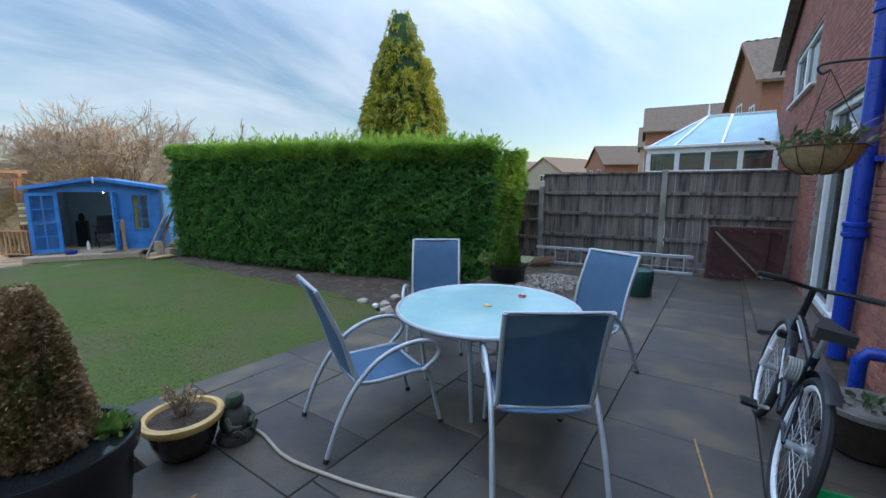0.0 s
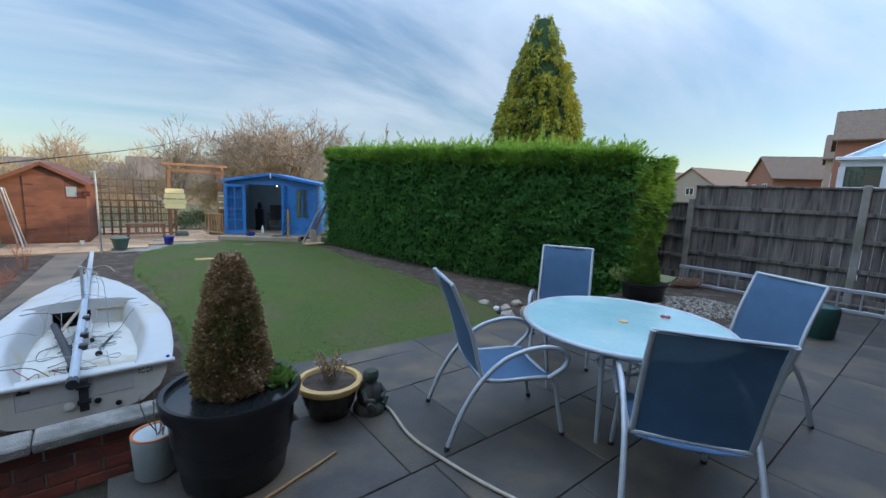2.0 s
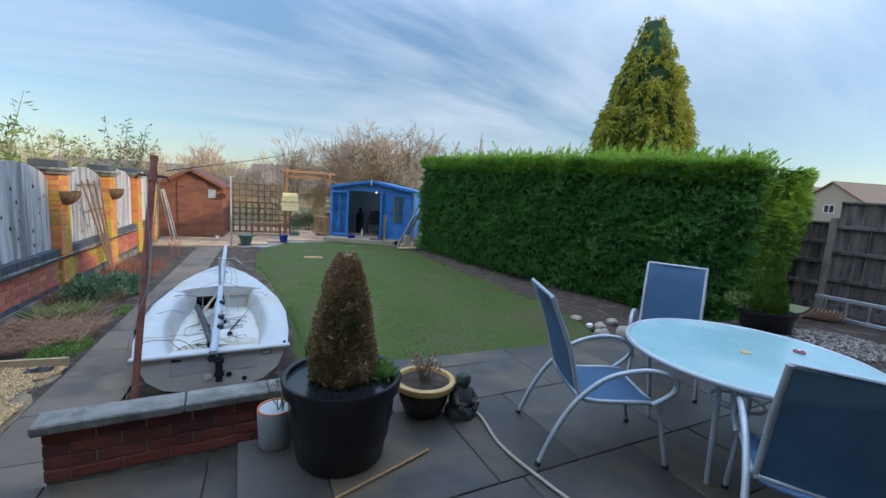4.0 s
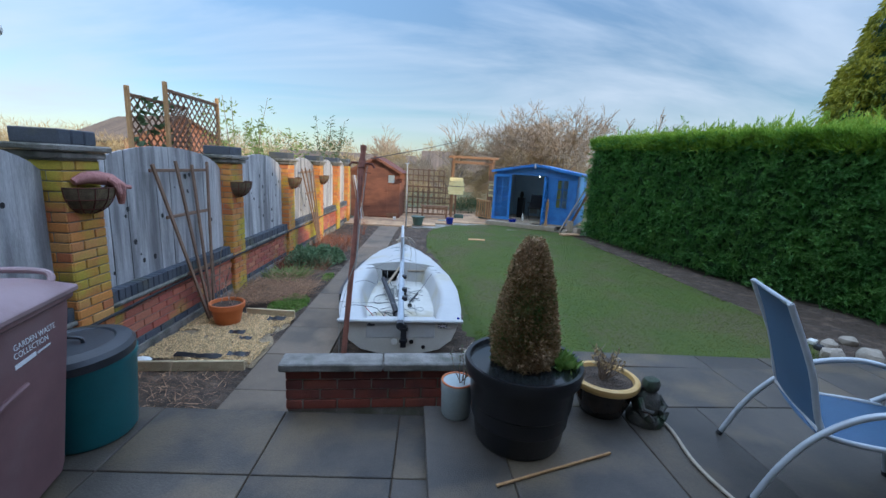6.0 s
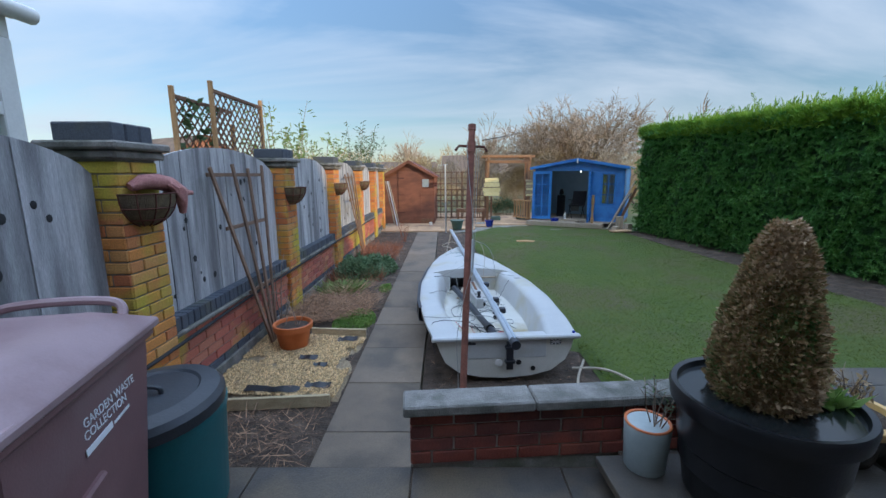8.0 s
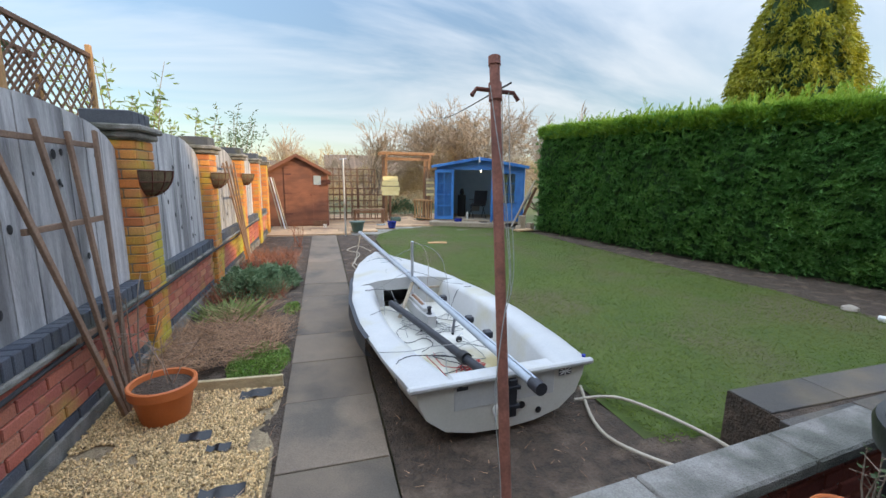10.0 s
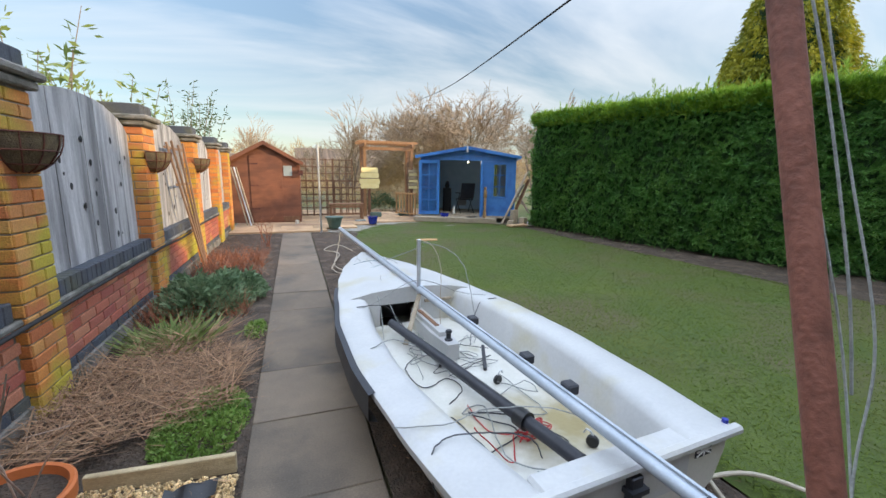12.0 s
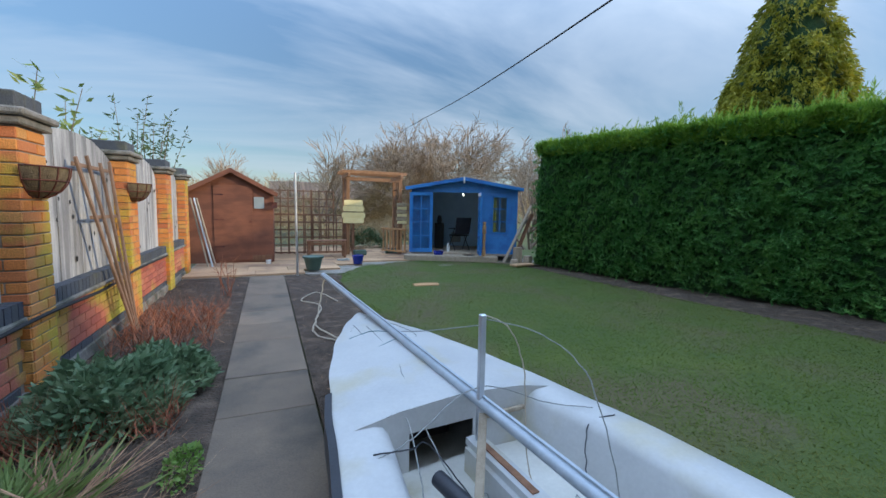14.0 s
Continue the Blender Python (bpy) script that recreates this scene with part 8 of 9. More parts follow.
for sx in (-1, 1):
    part("leg", G().tube([(sx * 0.22, -0.24, 0), (sx * 0.22, 0.18, 0.62)], 0.012, 8), M_NAVY, ch)
    part("leg", G().tube([(sx * 0.22, 0.26, 0), (sx * 0.22, -0.18, 0.42)], 0.012, 8), M_NAVY, ch)
    part("arm", G().tube([(sx * 0.24, -0.2, 0.60), (sx * 0.24, 0.24, 0.62)], 0.014, 8), M_NAVY, ch)
tagged(part("grey_throw", G().bar((0.0, -0.22, 0.46), (0.0, 0.2, 0.47), 0.3, 0.05, 0.02).bar((0.0, -0.24, 0.2), (0.0, -0.2, 0.46), 0.28, 0.03, 0.01, (0, 1, 0)), M_CORD, None, "", True, SH @ pose(-0.15, 0.9, -0.02, 0, 0, 205)), "crumpled grey throw over the folding chair", "blanket")
st = thing("dark_stand", "dark upright stand inside the summerhouse", "stand", SH @ pose(-0.75, 1.2, -0.02))
part("body", G().box(-0.13, -0.1, 0, 0.13, 0.1, 0.75, 0.02), M_BLACK, st)
part("top", G().lathe([(0.06, 0.75), (0.08, 0.82), (0.05, 0.95), (0.02, 0.97)], 14), M_BLACK, st)
tagged(part("white_bottle", G().lathe([(0.04, 0), (0.042, 0.15), (0.02, 0.2), (0.02, 0.24)], 14), M_CREAM, None, "", True, SH @ pose(-0.42, 0.35, -0.02)), "white plastic bottle on the summerhouse floor", "bottle")
lamp = thing("ceiling_lamp", "small lit bulb hanging under the summerhouse roof", "lamp", SH @ pose(-0.05, 0.75, EH - 0.16))
M_BULB = bpy.data.materials.new("lit_bulb")
M_BULB.use_nodes = True
M_BULB.node_tree.nodes["Principled BSDF"].inputs["Emission Color"].default_value = (1.0, 0.93, 0.8, 1)
M_BULB.node_tree.nodes["Principled BSDF"].inputs["Emission Strength"].default_value = 6.0
part("bulb", G().lathe([(0.006, -0.025), (0.014, -0.018), (0.017, -0.002), (0.011, 0.018), (0.009, 0.035)], 14), M_BULB, lamp, "glowing white bulb").visible_shadow = False
part("flex", G().tube([(0, 0, 0.035), (0, 0, 0.26)], 0.004, 6), M_CREAM, lamp)
glow = new("lamp_light", bpy.data.lights.new("lamp_light", "POINT"))
glow.data.energy, glow.data.shadow_soft_size, glow.data.color = 1.5, 0.03, (1.0, 0.93, 0.8)
glow.matrix_basis = SH @ pose(-0.05, 0.75, EH - 0.165)
bal = thing("balustrade", "short turned-timber balustrade beside the summerhouse", "railing", pose(1.84, 15.85, LOW + 0.04, 0, 0, 122))
part("top_rail", G().box(-0.45, -0.035, 0.70, 0.45, 0.035, 0.75, 0.005), M_TIMBER, bal)
part("bottom_rail", G().box(-0.45, -0.03, 0.10, 0.45, 0.03, 0.14, 0.004), M_TIMBER, bal)
for k in range(7):
    part("baluster", G().box(-0.39 + 0.13 * k - 0.018, -0.018, 0.14, -0.39 + 0.13 * k + 0.018, 0.018, 0.70), M_TIMBER, bal)
np_ = thing("newel_post", "turned bleached wooden newel post standing on the lawn edge", "post", pose(3.72, 14.12, LOW + 0.02))
part("turned_post", G().lathe([(0.05, 0), (0.05, 0.28), (0.035, 0.30), (0.045, 0.34), (0.03, 0.38), (0.042, 0.62), (0.035, 0.70), (0.05, 0.72), (0.05, 0.90), (0.03, 0.93), (0.045, 0.97), (0.03, 1.01)], 16), M_TIMBER, np_)
for k, (a, b, mt) in enumerate((((4.05, 13.7, LOW), (4.72, 13.55, 1.25), M_GREYWOOD), ((4.25, 13.6, LOW), (4.80, 13.6, 1.05), M_WOOD), ((4.15, 13.9, LOW), (4.70, 13.7, 0.9), M_FENCE))):
    tagged(part("leaning_plank", G().bar(a, b, 0.14, 0.025, 0.004), mt), "old plank leaning at the end of the hedge", "plank", "leaning planks")
for k, (x, y, h_) in enumerate(((4.30, 13.45, 0.42), (4.5, 13.3, 0.22), (4.15, 13.35, 0.14))):
    tagged(part("timber_offcut", G().box(-0.09, -0.08, 0, 0.09, 0.08, h_, 0.008), M_GREYWOOD, None, "", True, pose(x, y, LOW + 0.01, 0, 0, 25 * k)), "rough timber offcut on the soil", "offcut", "timber offcuts")
tagged(part("stone_slab", G().box(-0.3, -0.12, 0, 0.3, 0.12, 0.05, 0.01), M_STONE, None, "", True, pose(4.2, 13.1, LOW + 0.02, 0, 0, 15)), "flat pale stone slab on the bed", "stone")
tagged(part("cut_branch", rope([(3.6, 13.8, LOW + 0.04), (3.9, 13.5, LOW + 0.05), (4.2, 13.2, LOW + 0.04)], 0.012, 6), M_BARK), "cut branch lying at the lawn's edge", "branch")

# ---- beyond the garden ----
def bare_tree(at, h, seed, label, spread=0.5, m=None, depth=7, t0=0.0085):
    rr = random.Random(seed)
    seg = []

    def grow(p, d, ln, r0, k):
        q = p + d * ln
        seg.append((p, q, max(r0, 0.009), max(r0 * 0.7, 0.006)))
        if k == 0:
            return
        for _ in range(rr.choice((2, 3, 3)) if k > 1 else 3):
            nd = (d + Vector((rr.gauss(0, spread), rr.gauss(0, spread), rr.gauss(0.04, spread * 0.7)))).normalized()
            grow(p.lerp(q, rr.uniform(0.4, 1.0)), nd, ln * rr.uniform(0.68, 0.9), r0 * 0.64, k - 1)

    for k in range(4):
        grow(Vector((rr.uniform(-0.15, 0.15), rr.uniform(-0.15, 0.15), 0)), Vector((rr.gauss(0, 0.45), rr.gauss(0, 0.45), 1)).normalized(), h * 0.21, h * t0, depth)
    t = thing("bare_tree", label, "tree", at, "bare trees beyond the garden")
    g1, g2 = G(), G()
    for p, q, a, b in seg:
        big = a > 0.022
        (g1 if big else g2).tube([p, q], [a, b], 5 if big else 3)
    part("trunk", g1, M_BARK, t)
    part("twig_growth", g2, m or M_TWIG, t)["kind"] = "stuff"
    return t


bt = bare_tree(pose(5.9, 24.0, LOW - 0.3), 9.3, 3, "wide bare winter tree with reddish twigs, sunlit")
copy_thing(bt, pose(5.2, 26.0, LOW - 0.5, 0, 0, 120))
bt2 = bare_tree(pose(0.9, 24.0, LOW - 0.3), 6.8, 8, "slender bare winter tree with pale twigs", 0.34, None, 6)
copy_thing(bt2, pose(-2.5, 29, LOW - 0.3, 0, 0, 200))
copy_thing(bt2, pose(7.6, 17.6, LOW - 0.3, 0, 0, 80))
copy_thing(bt2, pose(12.5, 24, LOW - 0.3, 0, 0, 140))
copy_thing(bt2, pose(22, 16, LOW - 0.3, 0, 0, 10))


def hedgerow(name, label, x0, x1, y, h, lm, n, leaf, seed, deep=1.6):
    rr = np.random.default_rng(seed)
    x = rr.uniform(x0, x1, n)
    top = h * (0.72 + 0.28 * np.sin(x * 1.3 + seed) * np.cos(x * 0.53 + 2 * seed))
    z = LOW + top * np.sqrt(rr.random(n))
    p = np.column_stack([x, y + rr.normal(0, deep * 0.3, n), z])
    tagged(part(name, leaves(p, np.tile((0, 0, 0.8), (n, 1)), leaf, leaf * 0.03, rr, 0.75, 1), lm), label, "hedgerow", kind="stuff")


hedgerow("hedgerow", "tangled ochre winter hedgerow beyond the garden", -30, 24, 27.0, 2.7, L_OCHRE, 42000, 0.42, 2, 2.5)
hedgerow("hedgerow", "tangled brown winter shrubs behind the trellis", -3.5, 5.0, 18.6, 1.25, L_OCHRE, 6000, 0.26, 3, 1.0)
hedgerow("distant_woods", "far line of bare winter woods", -90, 110, 70.0, 6.0, L_OCHRE, 22000, 1.3, 5, 8)
foliage_heap("tangled_thicket", "tangled ochre thicket under the bare trees", pose(6.0, 24.2, LOW), 3.6, 1.6, 3.9, L_OCHRE, 16000, 0.45, 0.011, 38)
foliage_heap("evergreen_bush", "dark green bush behind the pergola", pose(1.5, 18.2, LOW), 0.7, 0.5, 0.9, L_SHRUB, 2600, 0.07, 0.018, 33)
foliage_heap("evergreen_bush", "yellowish evergreen bush behind the garden wall", pose(-4.3, 5.4, LOW), 0.6, 0.6, 2.05, L_CONIFER, 2600, 0.08, 0.014, 34)


def sapling(at, h, lm, seed, label, n=9, wide=0.11):
    rr = random.Random(seed)
    t = thing("sapling", label, "tree", at, "plants over the garden wall")
    g, p, d = G(), [], []
    for _ in range(n):
        e = Vector((rr.gauss(0, h * wide), rr.gauss(0, h * wide), h * rr.uniform(0.72, 1.0)))
        b = Vector((rr.gauss(0, 0.08), rr.gauss(0, 0.08), 0))
        m_ = b.lerp(e, 0.5) + Vector((rr.gauss(0, 0.06), rr.gauss(0, 0.06), 0))
        g.tube([b, m_, e], [0.014, 0.01, 0.003], 5)
        for _ in range(70):
            q = m_.lerp(e, rr.uniform(-0.3, 1.0)) + Vector((rr.gauss(0, 0.05), rr.gauss(0, 0.05), 0))
            p.append(q[:])
            d.append((rr.gauss(0, 0.6), rr.gauss(0, 0.6), 0.25))
    part("stem_growth", g, M_BARK, t)["kind"] = "stuff"
    part("foliage", leaves(np.array(p), np.array(d), 0.13, 0.018, rng, 0.4, 1), lm, t)["kind"] = "stuff"


sapling(pose(-3.85, 8.7, LOW), 3.1, L_PALE, 3, "bamboo-like sapling with pale leaves behind the wall", 9)
sapling(pose(-3.7, 10.6, LOW), 2.7, L_PALE, 5, "pale leafy shrub rising over the garden wall", 16, 0.15)
sapling(pose(-3.7, 14.8, LOW), 3.35, L_SHRUB, 6, "grey-green leafy shrub rising over the garden wall", 20, 0.17)

# neighbour's trellis above the wall
for k, (y0, y1, z1, x) in enumerate(((5.75, 6.95, 2.30, -3.72), (6.1, 7.35, 2.42, -3.5))):
    t = thing("diamond_trellis", "diamond-lattice trellis with pale posts above the garden wall", "trellis", pose(x, 0, 0), "neighbour's trellises")
    for y in (y0, y1):
        part("post", G().box(-0.022, y - 0.022, LOW, 0.022, y + 0.022, z1 + 0.08 - 0.25 * (y == y1 and k == 0), 0.005), M_TIMBER, t)
    part("top_rail", G().box(-0.02, y0, z1 - 0.04, 0.02, y1, z1, 0.004), M_LATTICE, t)
    part("lower_rail", G().box(-0.02, y0, 1.2, 0.02, y1, 1.24, 0.004), M_LATTICE, t)
    L_, H_ = y1 - y0, z1 - 1.22
    for s_ in (-1, 1):
        c_ = -H_
        while c_ < L_:
            a0, a1 = max(c_, 0), min(c_ + H_, L_)
            if a1 - a0 > 0.05:
                ya, yb = (y0 + a0, y0 + a1) if s_ > 0 else (y1 - a0, y1 - a1)
                part("slat", G().bar((0.008 * s_, ya, 1.22 + a0 - c_), (0.008 * s_, yb, 1.22 + a1 - c_), 0.006, 0.02), M_LATTICE, t, "", False)
            c_ += 0.125
ivy = np.column_stack([np.full(110, -3.70), rng.uniform(5.8, 6.5, 110), rng.uniform(1.6, 2.28, 110)])
tagged(part("ivy", leaves(ivy, np.tile((0.5, 0, -0.3), (110, 1)), 0.09, 0.03, rng, 0.6, 1), L_SHRUB), "sparse ivy climbing the diamond trellis", "plant")

# neighbour's conservatory beyond the garden wall
nc = thing("conservatory", "cream-framed neighbouring conservatory with white blinds", "conservatory", pose(-3.78, 4.22, 0))
CE = 2.50
for z0, z1 in ((0, 0.9), (CE - 0.14, CE), (1.86, 1.95)):
    part("rail", G().box(-0.09, -4.2, z0, 0.0, 0.0, z1, 0.006), M_CREAM, nc)
    part("rail", G().box(-3.2, -0.09, z0, -0.09, 0.0, z1, 0.006), M_CREAM, nc)
for y in (0.0, -1.05, -2.1, -3.15):
    part("post", G().box(-0.095, y - 0.13, 0.9, 0.004, y + 0.002, CE - 0.14, 0.006), M_CREAM, nc)
    part("pane", G().box(-0.05, y - 1.0, 0.9, -0.04, y - 0.1, CE - 0.14), M_CLEAR, nc)
    for k in range(26):
        part("blind_slat", G().box(-0.075, y - 0.98, 1.05 + 0.048 * k, -0.062, y - 0.12, 1.08 + 0.048 * k), M_CREAM, nc, "", False)
part("gutter", G().tube([(0.06, -4.3, CE + 0.04), (0.06, 0.12, CE + 0.04)], 0.055, 10).box(-0.02, -4.3, CE, 0.05, 0.05, CE + 0.10, 0.008), M_CREAM, nc, "ribbed cream gutter")
part("roof", G().add([(0.06, 0.08, CE + 0.10), (0.06, -4.3, CE + 0.10), (-1.5, -4.3, CE + 0.75), (-1.5, -1.4, CE + 0.75), (-3.1, 0.08, CE + 0.10), (-3.1, -4.3, CE + 0.10)], [(0, 3, 2, 1), (0, 4, 3), (4, 5, 2, 3)]), M_CLEAR, nc, "clear glass roof", False)


# neighbouring houses on the far side
def far_house(at, w, d, e, ph, wall_m, label, wins, group="houses beyond the fence"):
    t = thing("house", label, "house", at, group)
    part("wall", G().box(-w / 2, -d / 2, -0.3, w / 2, d / 2, e).add([(-w / 2, -d / 2, e), (w / 2, -d / 2, e), (0, -d / 2, ph), (-w / 2, d / 2, e), (w / 2, d / 2, e), (0, d / 2, ph)], [(0, 1, 2), (4, 3, 5)]), wall_m, t, "", False)
    for s_ in (-1, 1):
        part("roof_slope", G().add([(s_ * (w / 2 + 0.3), -d / 2 - 0.25, e - 0.25), (0, -d / 2 - 0.25, ph), (0, d / 2 + 0.25, ph), (s_ * (w / 2 + 0.3), d / 2 + 0.25, e - 0.25), (s_ * (w / 2 + 0.3), -d / 2 - 0.25, e - 0.13), (0, -d / 2 - 0.25, ph + 0.13), (0, d / 2 + 0.25, ph + 0.13), (s_ * (w / 2 + 0.3), d / 2 + 0.25, e - 0.13)], [(0, 1, 2, 3), (7, 6, 5, 4), (0, 4, 5, 1), (0, 3, 7, 4), (2, 6, 7, 3)]), M_ROOFTILE, t, "brown tiled roof slope", False)
        part("bargeboard", G().bar((s_ * (w / 2 + 0.3), -d / 2 - 0.27, e - 0.22), (0, -d / 2 - 0.27, ph + 0.03), 0.03, 0.18), M_WOOD, t)
    n = int(d / 0.34)
    courses = G()
    for k in range(n):
        y = -d / 2 - 0.2 + k * 0.34
        courses.add([(-w / 2 - 0.3, y, e - 0.11), (0, y, ph + 0.15), (0, y + 0.17, ph + 0.19), (-w / 2 - 0.3, y + 0.17, e - 0.07), (0, y + 0.34, ph + 0.15), (-w / 2 - 0.3, y + 0.34, e - 0.11)], [(0, 1, 2, 3), (3, 2, 4, 5)])
    part("tile_relief", courses, M_ROOFTILE, t, "rolled roof tiles", False)["kind"] = "stuff"
    for face, u, z, ww, hh in wins:
        if face == "front":
            wn_ = part("window", G().box(u - ww / 2, -d / 2 - 0.04, z, u + ww / 2, -d / 2 - 0.005, z + 0.08).box(u - ww / 2, -d / 2 - 0.04, z + hh - 0.08, u + ww / 2, -d / 2 - 0.005, z + hh).box(u - ww / 2, -d / 2 - 0.04, z, u - ww / 2 + 0.08, -d / 2 - 0.005, z + hh).box(u + ww / 2 - 0.08, -d / 2 - 0.04, z, u + ww / 2, -d / 2 - 0.005, z + hh).box(u - 0.04, -d / 2 - 0.04, z, u + 0.04, -d / 2 - 0.005, z + hh), M_WHITE, t)
            part("pane", G().box(u - ww / 2 + 0.08, -d / 2 - 0.02, z + 0.08, u + ww / 2 - 0.08, -d / 2 - 0.012, z + hh - 0.08), M_GLASS, wn_)
        else:
            s_ = -1
            wn_ = part("window", G().box(-w / 2 - 0.04, u - ww / 2, z, -w / 2 - 0.005, u + ww / 2, z + 0.08).box(-w / 2 - 0.04, u - ww / 2, z + hh - 0.08, -w / 2 - 0.005, u + ww / 2, z + hh).box(-w / 2 - 0.04, u - ww / 2, z, -w / 2 - 0.005, u - ww / 2 + 0.08, z + hh).box(-w / 2 - 0.04, u + ww / 2 - 0.08, z, -w / 2 - 0.005, u + ww / 2, z + hh), M_WHITE, t)
            part("pane", G().box(-w / 2 - 0.02, u - ww / 2 + 0.08, z + 0.08, -w / 2 - 0.012, u + ww / 2 - 0.08, z + hh - 0.08), M_GLASS, wn_)
    return t


far_house(pose(26.5, -2.45, 0, 0, 0, 191.8), 7.15, 8, 6.1, 8.4, M_FARWALL, "red brick neighbouring house with a brown tiled gable roof", (("front", 2.2, 3.9, 1.0, 1.3), ("front", -0.6, 4.2, 1.3, 1.5), ("side", 0, 3.2, 1.2, 1.2)))
far_house(pose(45.8, 3.7, 0, 0, 0, 191.8), 7.15, 12, 6.6, 8.9, M_FARWALL, "red brick neighbouring house with a brown tiled roof", (("front", -1.5, 3.0, 1.3, 1.2), ("front", 1.5, 3.0, 1.3, 1.2)))
far_house(pose(61, 7.4, 0, 0, 0, 191.8), 7, 12, 6.6, 9.1, M_FARWALL2, "buff neighbouring house with a brown tiled roof", (("front", -1.5, 3.0, 1.3, 1.2), ("front", 1.5, 3.0, 1.3, 1.2)))
far_house(pose(68, 17, 0, 0, 0, 214), 9, 9, 4.9, 7.6, M_FARWALL, "red brick house with a dark roof in the distance", (("front", -2, 3.0, 1.6, 1.2), ("front", 2, 3.0, 1.6, 1.2)))
far_house(pose(80, 31, 0, 0, 0, 250), 9, 12, 4.4, 7.0, M_FARWALL2, "buff house far beyond the fence", (("front", 0, 2.6, 1.6, 1.2),))
far_house(pose(84, 40, 0, 0, 0, 250), 9, 12, 4.4, 6.8, M_FARWALL2, "buff house far beyond the fence", (("front", 0, 2.6, 1.6, 1.2),))
far_house(pose(2.6, 42, -0.8, 0, 0, 90), 9, 7, 1.9, 3.9, M_FARWALL2, "low house with a brown roof beyond the hedgerow", (("front", 0, 0.8, 1.2, 0.8),))
far_house(pose(-9, 46, -0.8, 0, 0, 90), 10, 14, 1.9, 3.4, M_FARWALL, "low brick house beyond the hedgerow", ())
far_house(pose(-26, 40, -0.5, 0, 0, 60), 9, 11, 3.0, 5.2, M_FARWALL, "brick house beyond the neighbour's garden", ())

# neighbour's conservatory beyond the fence
cv = thing("conservatory", "white conservatory with pale blue glass roof beyond the fence", "conservatory", HOUSE @ pose(13.4, 0.02, 0))
CX, CY, CH_ = 3.9, 2.95, 2.74
for (x0, y0, x1, y1) in ((0, CY - 0.06, CX, CY), (0, 0, 0.06, CY - 0.06), (CX - 0.06, 0, CX, CY - 0.06)):
    for z0, z1 in ((0, 0.7), (2.05, 2.12), (CH_ - 0.16, CH_)):
        part("rail", G().box(x0, y0, z0, x1, y1, z1, 0.006), M_WHITE, cv)
for k in range(5):
    x = CX * k / 4
    part("post", G().box(max(x - 0.06, 0) - 0.004, CY - 0.07, 0.7, min(x + 0.06, CX) + 0.004, CY + 0.004, CH_ - 0.16, 0.006), M_WHITE, cv)
    y = (CY - 0.1) * k / 4
    part("post", G().box(-0.006, y, 0.7, 0.066, y + 0.12, CH_ - 0.16, 0.006), M_WHITE, cv)
part("pane", G().box(0, CY - 0.035, 0.7, CX, CY - 0.025, CH_ - 0.16), M_GLASS, cv)
part("pane", G().box(0.025, 0, 0.7, 0.035, CY, CH_ - 0.16), M_GLASS, cv)
RD = 3.75
A_, B_, C_, D_ = (0.0, CY, CH_), (CX, CY, CH_), (CX / 2, 1.6, RD), (CX / 2, 0.0, RD)
M_ROOFGLASS = mat("pale_blue_roof_panel", (0.20, 0.36, 0.44), (0.27, 0.43, 0.51), 2, 0.22, 0.02, 40)
part("roof", G().add([A_, B_, C_, D_, (0, 0, CH_), (CX, 0, CH_)], [(0, 1, 2), (4, 0, 2, 3), (1, 5, 3, 2)]), M_ROOFGLASS, cv, "pale blue polycarbonate roof", False)
for a, b in ((A_, C_), (B_, C_), (C_, D_), ((0.0, 2.3, CH_), (CX / 2, 1.6, RD)), ((0.0, 1.2, CH_), (CX / 2, 1.0, RD)), ((1.3, CY, CH_), (CX / 2, 1.6, RD)), ((2.6, CY, CH_), (CX / 2, 1.6, RD))):
    part("glazing_bar", G().bar((a[0], a[1], a[2] + 0.02), (b[0], b[1], b[2] + 0.02), 0.06, 0.05), M_WHITE, cv)
part("finial", G().lathe([(0.05, 0), (0.03, 0.08), (0.012, 0.38)], 8, pose(CX / 2, 1.6, RD)), M_WHITE, cv)
part("gutter", G().box(-0.06, CY, CH_ - 0.02, CX + 0.06, CY + 0.09, CH_ + 0.06, 0.01).box(-0.09, 0, CH_ - 0.02, 0.0, CY + 0.09, CH_ + 0.06, 0.01), M_WHITE, cv)

# overhead cable
tagged(part("washing_line", rope([(-0.65, 3.99, 1.68), (0.28, 8.0, 2.12), (1.50, 13.5, 2.88), (3.44, 22.0, 3.98), (3.95, 24.2, 4.2)], 0.004, 6), M_RUBBER), "dark washing line strung from the rusty pole", "cable")

# ---- bricks, laid last ----
unit = {}


def wall_unit(w, m, h=0.065, d0=-0.02, d1=0.006):
    """A brick whose face looks along +x and whose length runs along +y."""
    key = (round(w, 3), m.name, h, d0, d1)
    if key not in unit:
        me = G().box(d0, 0, 0, d1, w, h, 0.005).mesh("brick", False)
        me.materials.append(m)
        unit[key] = me
    return unit[key]


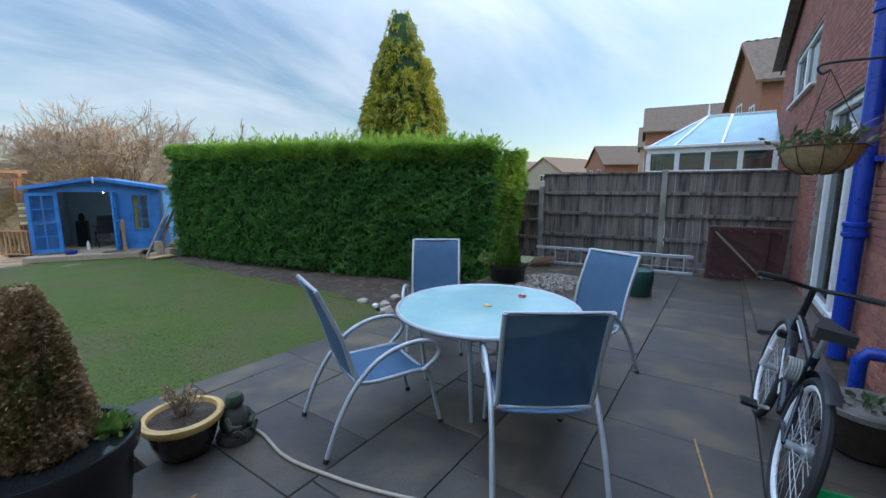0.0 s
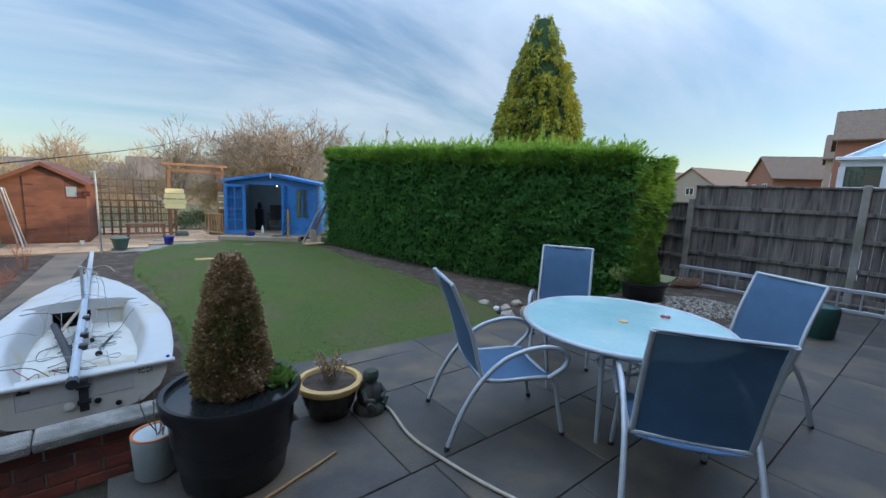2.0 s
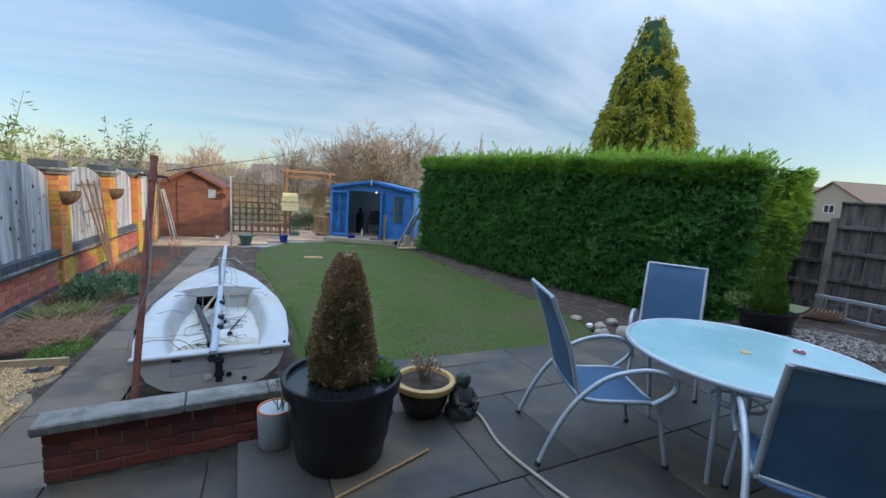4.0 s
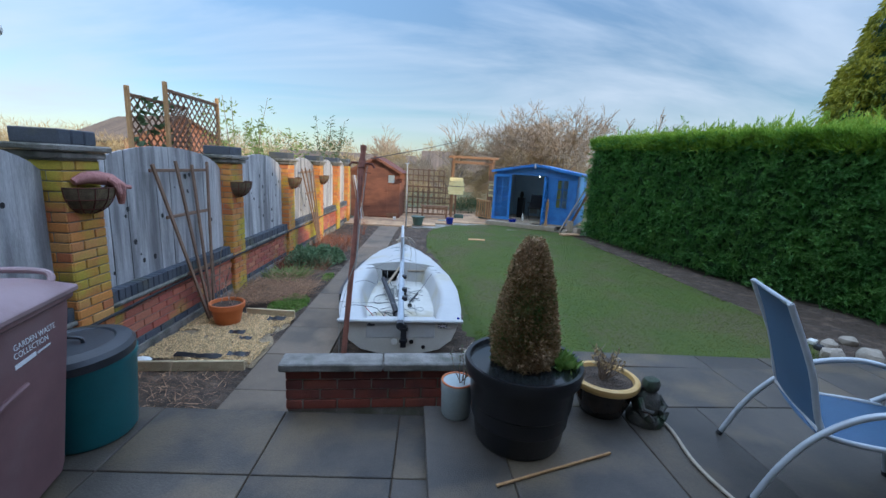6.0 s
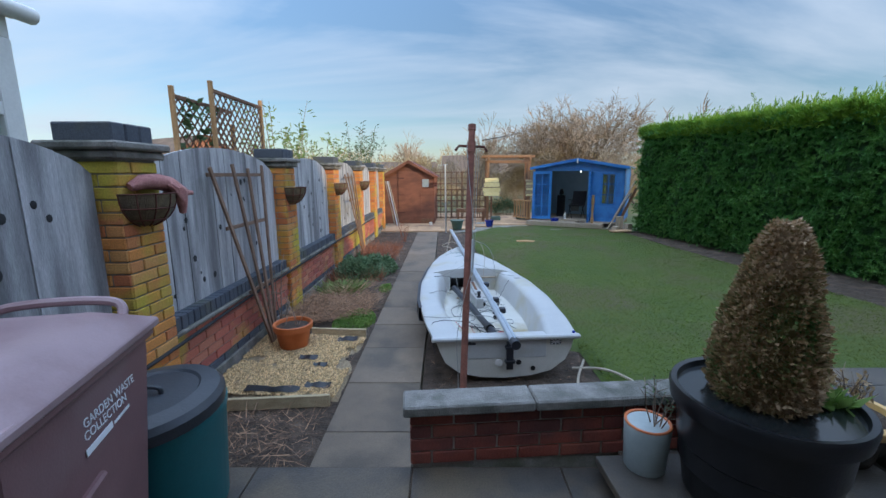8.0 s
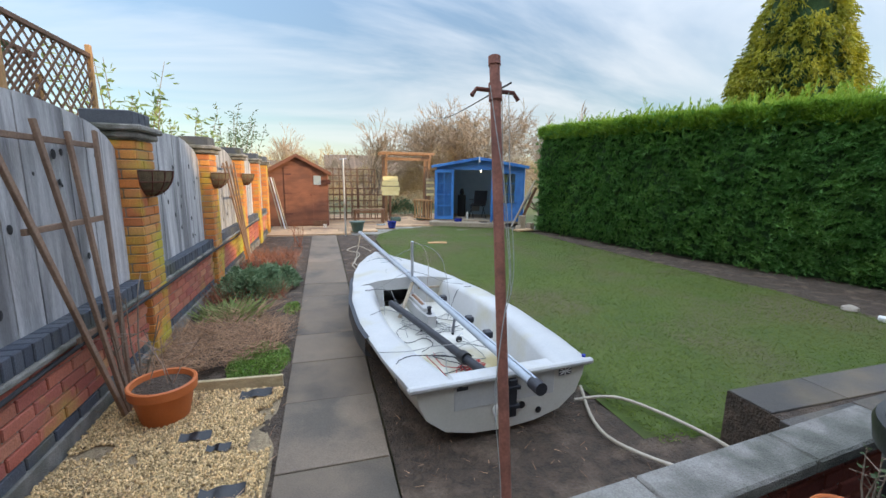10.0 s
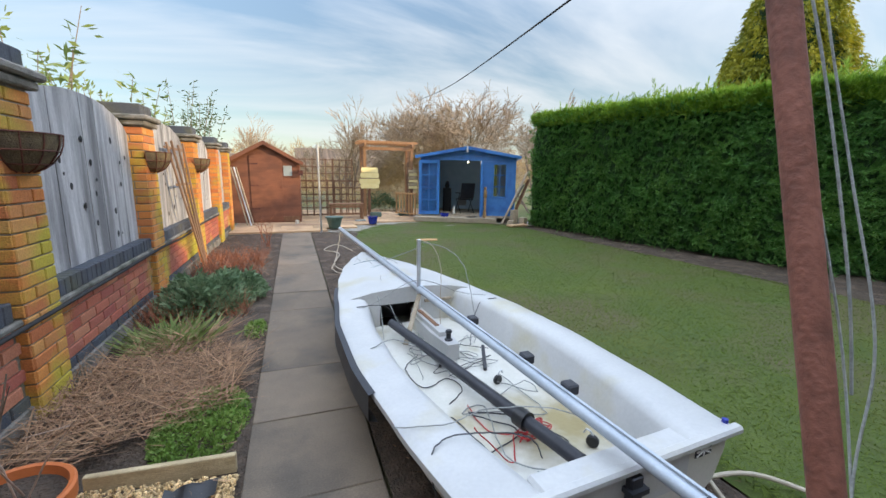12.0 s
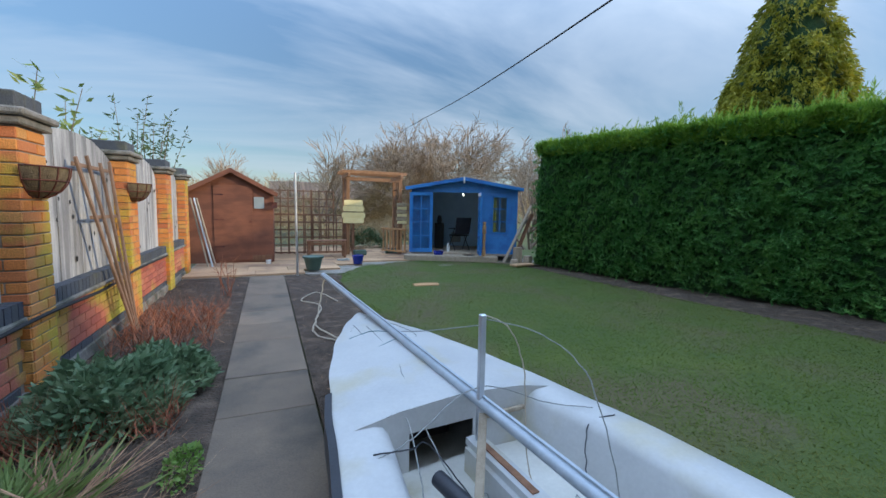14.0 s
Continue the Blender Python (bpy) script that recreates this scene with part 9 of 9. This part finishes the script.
zc = LOW + 0.02
for k in range(7):
    m = M_BRICK_BLUE if k == 1 else (M_BRICK_OLD if k == 0 else M_BRICK_PURPLE)
    y = -0.9 + (0.1125 if k % 2 else 0)
    far = G()
    while y < 14.0:
        if not any(abs(y + 0.107 - p_) < PW / 2 - 0.02 for p_ in PIERS):
            if 3.3 < y < 8.0:
                ob = new("brick", wall_unit(0.215, m))
                ob.parent = garden_wall
                ob.location = (WX + rng.uniform(-0.002, 0.002), y, zc + 0.075 * k)
            else:
                far.box(WX - 0.02, y, zc + 0.075 * k, WX + 0.005, y + 0.215, zc + 0.075 * k + 0.065)
        y += 0.225
    part("far_course", far, m, garden_wall, "", False)["kind"] = "stuff"
structure("wall_ledge", G().box(WX - 0.2, -0.9, 0.335, WX + 0.035, 14.0, 0.372, 0.01), M_COPING, "rough mossy mortar ledge on the garden wall", "wall")
far = G()
y = -0.9
while y < 14.0:
    if not any(abs(y + 0.033 - p_) < PW / 2 + 0.005 for p_ in PIERS):
        if 3.3 < y < 8.0:
            ob = new("brick", wall_unit(0.066, M_BRICK_BLUE, 0.102, -0.2, 0.018))
            ob.parent = garden_wall
            ob.location = (WX + rng.uniform(-0.003, 0.003), y, 0.373)
        else:
            far.box(WX - 0.2, y, 0.373, WX + 0.018, y + 0.066, 0.475)
    y += 0.0735
part("far_coping_course", far, M_BRICK_BLUE, garden_wall, "", False)["kind"] = "stuff"

# piers: stretcher and header on the two seen faces
side_cache = {}


def side_unit(w, m):
    key = (round(w, 3), m.name)
    if key not in side_cache:
        me = G().box(0, -0.006, 0, w, 0.02, 0.065, 0.005).mesh("brick", False)
        me.materials.append(m)
        side_cache[key] = me
    return side_cache[key]


for i, pier in enumerate(pier_bricks):
    near = i in (1, 2, 3)
    g = G()
    for k in range(24):
        z = LOW + 0.0 + 0.0735 * k
        if z + 0.065 > PTOP:
            break
        parts_ = ((0.215, 0.105), (0.105, 0.215))[k % 2]
        pos = -PW / 2 + 0.005
        for w in parts_:
            if near:
                ob = new("brick", wall_unit(w, M_BRICK_OLD))
                ob.parent = pier
                ob.location = (PW / 2 - 0.004, pos, z)
                ob = new("brick", side_unit(w, M_BRICK_OLD))
                ob.parent = pier
                ob.location = (pos, -PW / 2 + 0.004, z)
            else:
                g.box(PW / 2 - 0.02, pos, z, PW / 2 + 0.002, pos + w, z + 0.065).box(pos, -PW / 2 - 0.002, z, pos + w, -PW / 2 + 0.02, z + 0.065)
            pos += w + 0.01
    if not near:
        part("far_bricks", g, M_BRICK_OLD, pier, "", False)["kind"] = "stuff"

# low wall: front face and left end
for k in range(4):
    z = 0.004 + 0.0725 * k
    x = LWX0 + (0.0 if k % 2 else 0.1125)
    if not k % 2:
        ob = new("brick", side_unit(0.1025, M_BRICK_RED))
        ob.parent = low_wall
        ob.location = (LWX0, LWY0 + 0.004, z)
    while x < LWX1 - 0.05:
        w = min(0.215, LWX1 - x)
        ob = new("brick", side_unit(w, M_BRICK_RED))
        ob.parent = low_wall
        ob.location = (x, LWY0 + 0.004 + rng.uniform(-0.002, 0.002), z)
        x += 0.225
    ob = new("brick", side_unit(0.1, M_BRICK_RED))
    ob.parent = low_wall
    ob.matrix_basis = Matrix.Translation((LWX0 + 0.004, LWY1 - 0.002, z)) @ Matrix.Rotation(radians(-90), 4, "Z")

# house wall
hu = {}
rest_h = G()
count = 0
for k in range(96):
    z = -0.01 + 0.0735 * k
    x = 2.6 + (0.1125 if k % 2 else 0)
    while x < HX1 - 0.1:
        w = 0.215
        inside_door = x + w > DX0 - 0.0 and x < DX1 and z < DZ1
        inside_win = x + w > WX0 and x < WX1 and WZ0 - 0.06 < z < WZ1
        if z + 0.065 < verge(x + w) - 0.06 and not inside_door and not inside_win:
            if (4.0 < x < 6.3 and z < 1.75 or 8.1 < x < 9.0 and z < 2.2) and count < 300:
                if "h" not in hu:
                    me = G().box(0, -0.02, 0, w, 0.006, 0.065, 0.005).mesh("brick", False)
                    me.materials.append(M_BRICK_HOUSE)
                    hu["h"] = me
                ob = new("brick", hu["h"])
                ob.parent = house_wall
                ob.location = (x, -0.006 + rng.uniform(-0.002, 0.002), z)
                count += 1
            else:
                rest_h.box(x, -0.03, z, x + w, 0.0, z + 0.065)
        x += 0.225
part("upper_bricks", rest_h, M_BRICK_HOUSE, house_wall, "", False)["kind"] = "stuff"
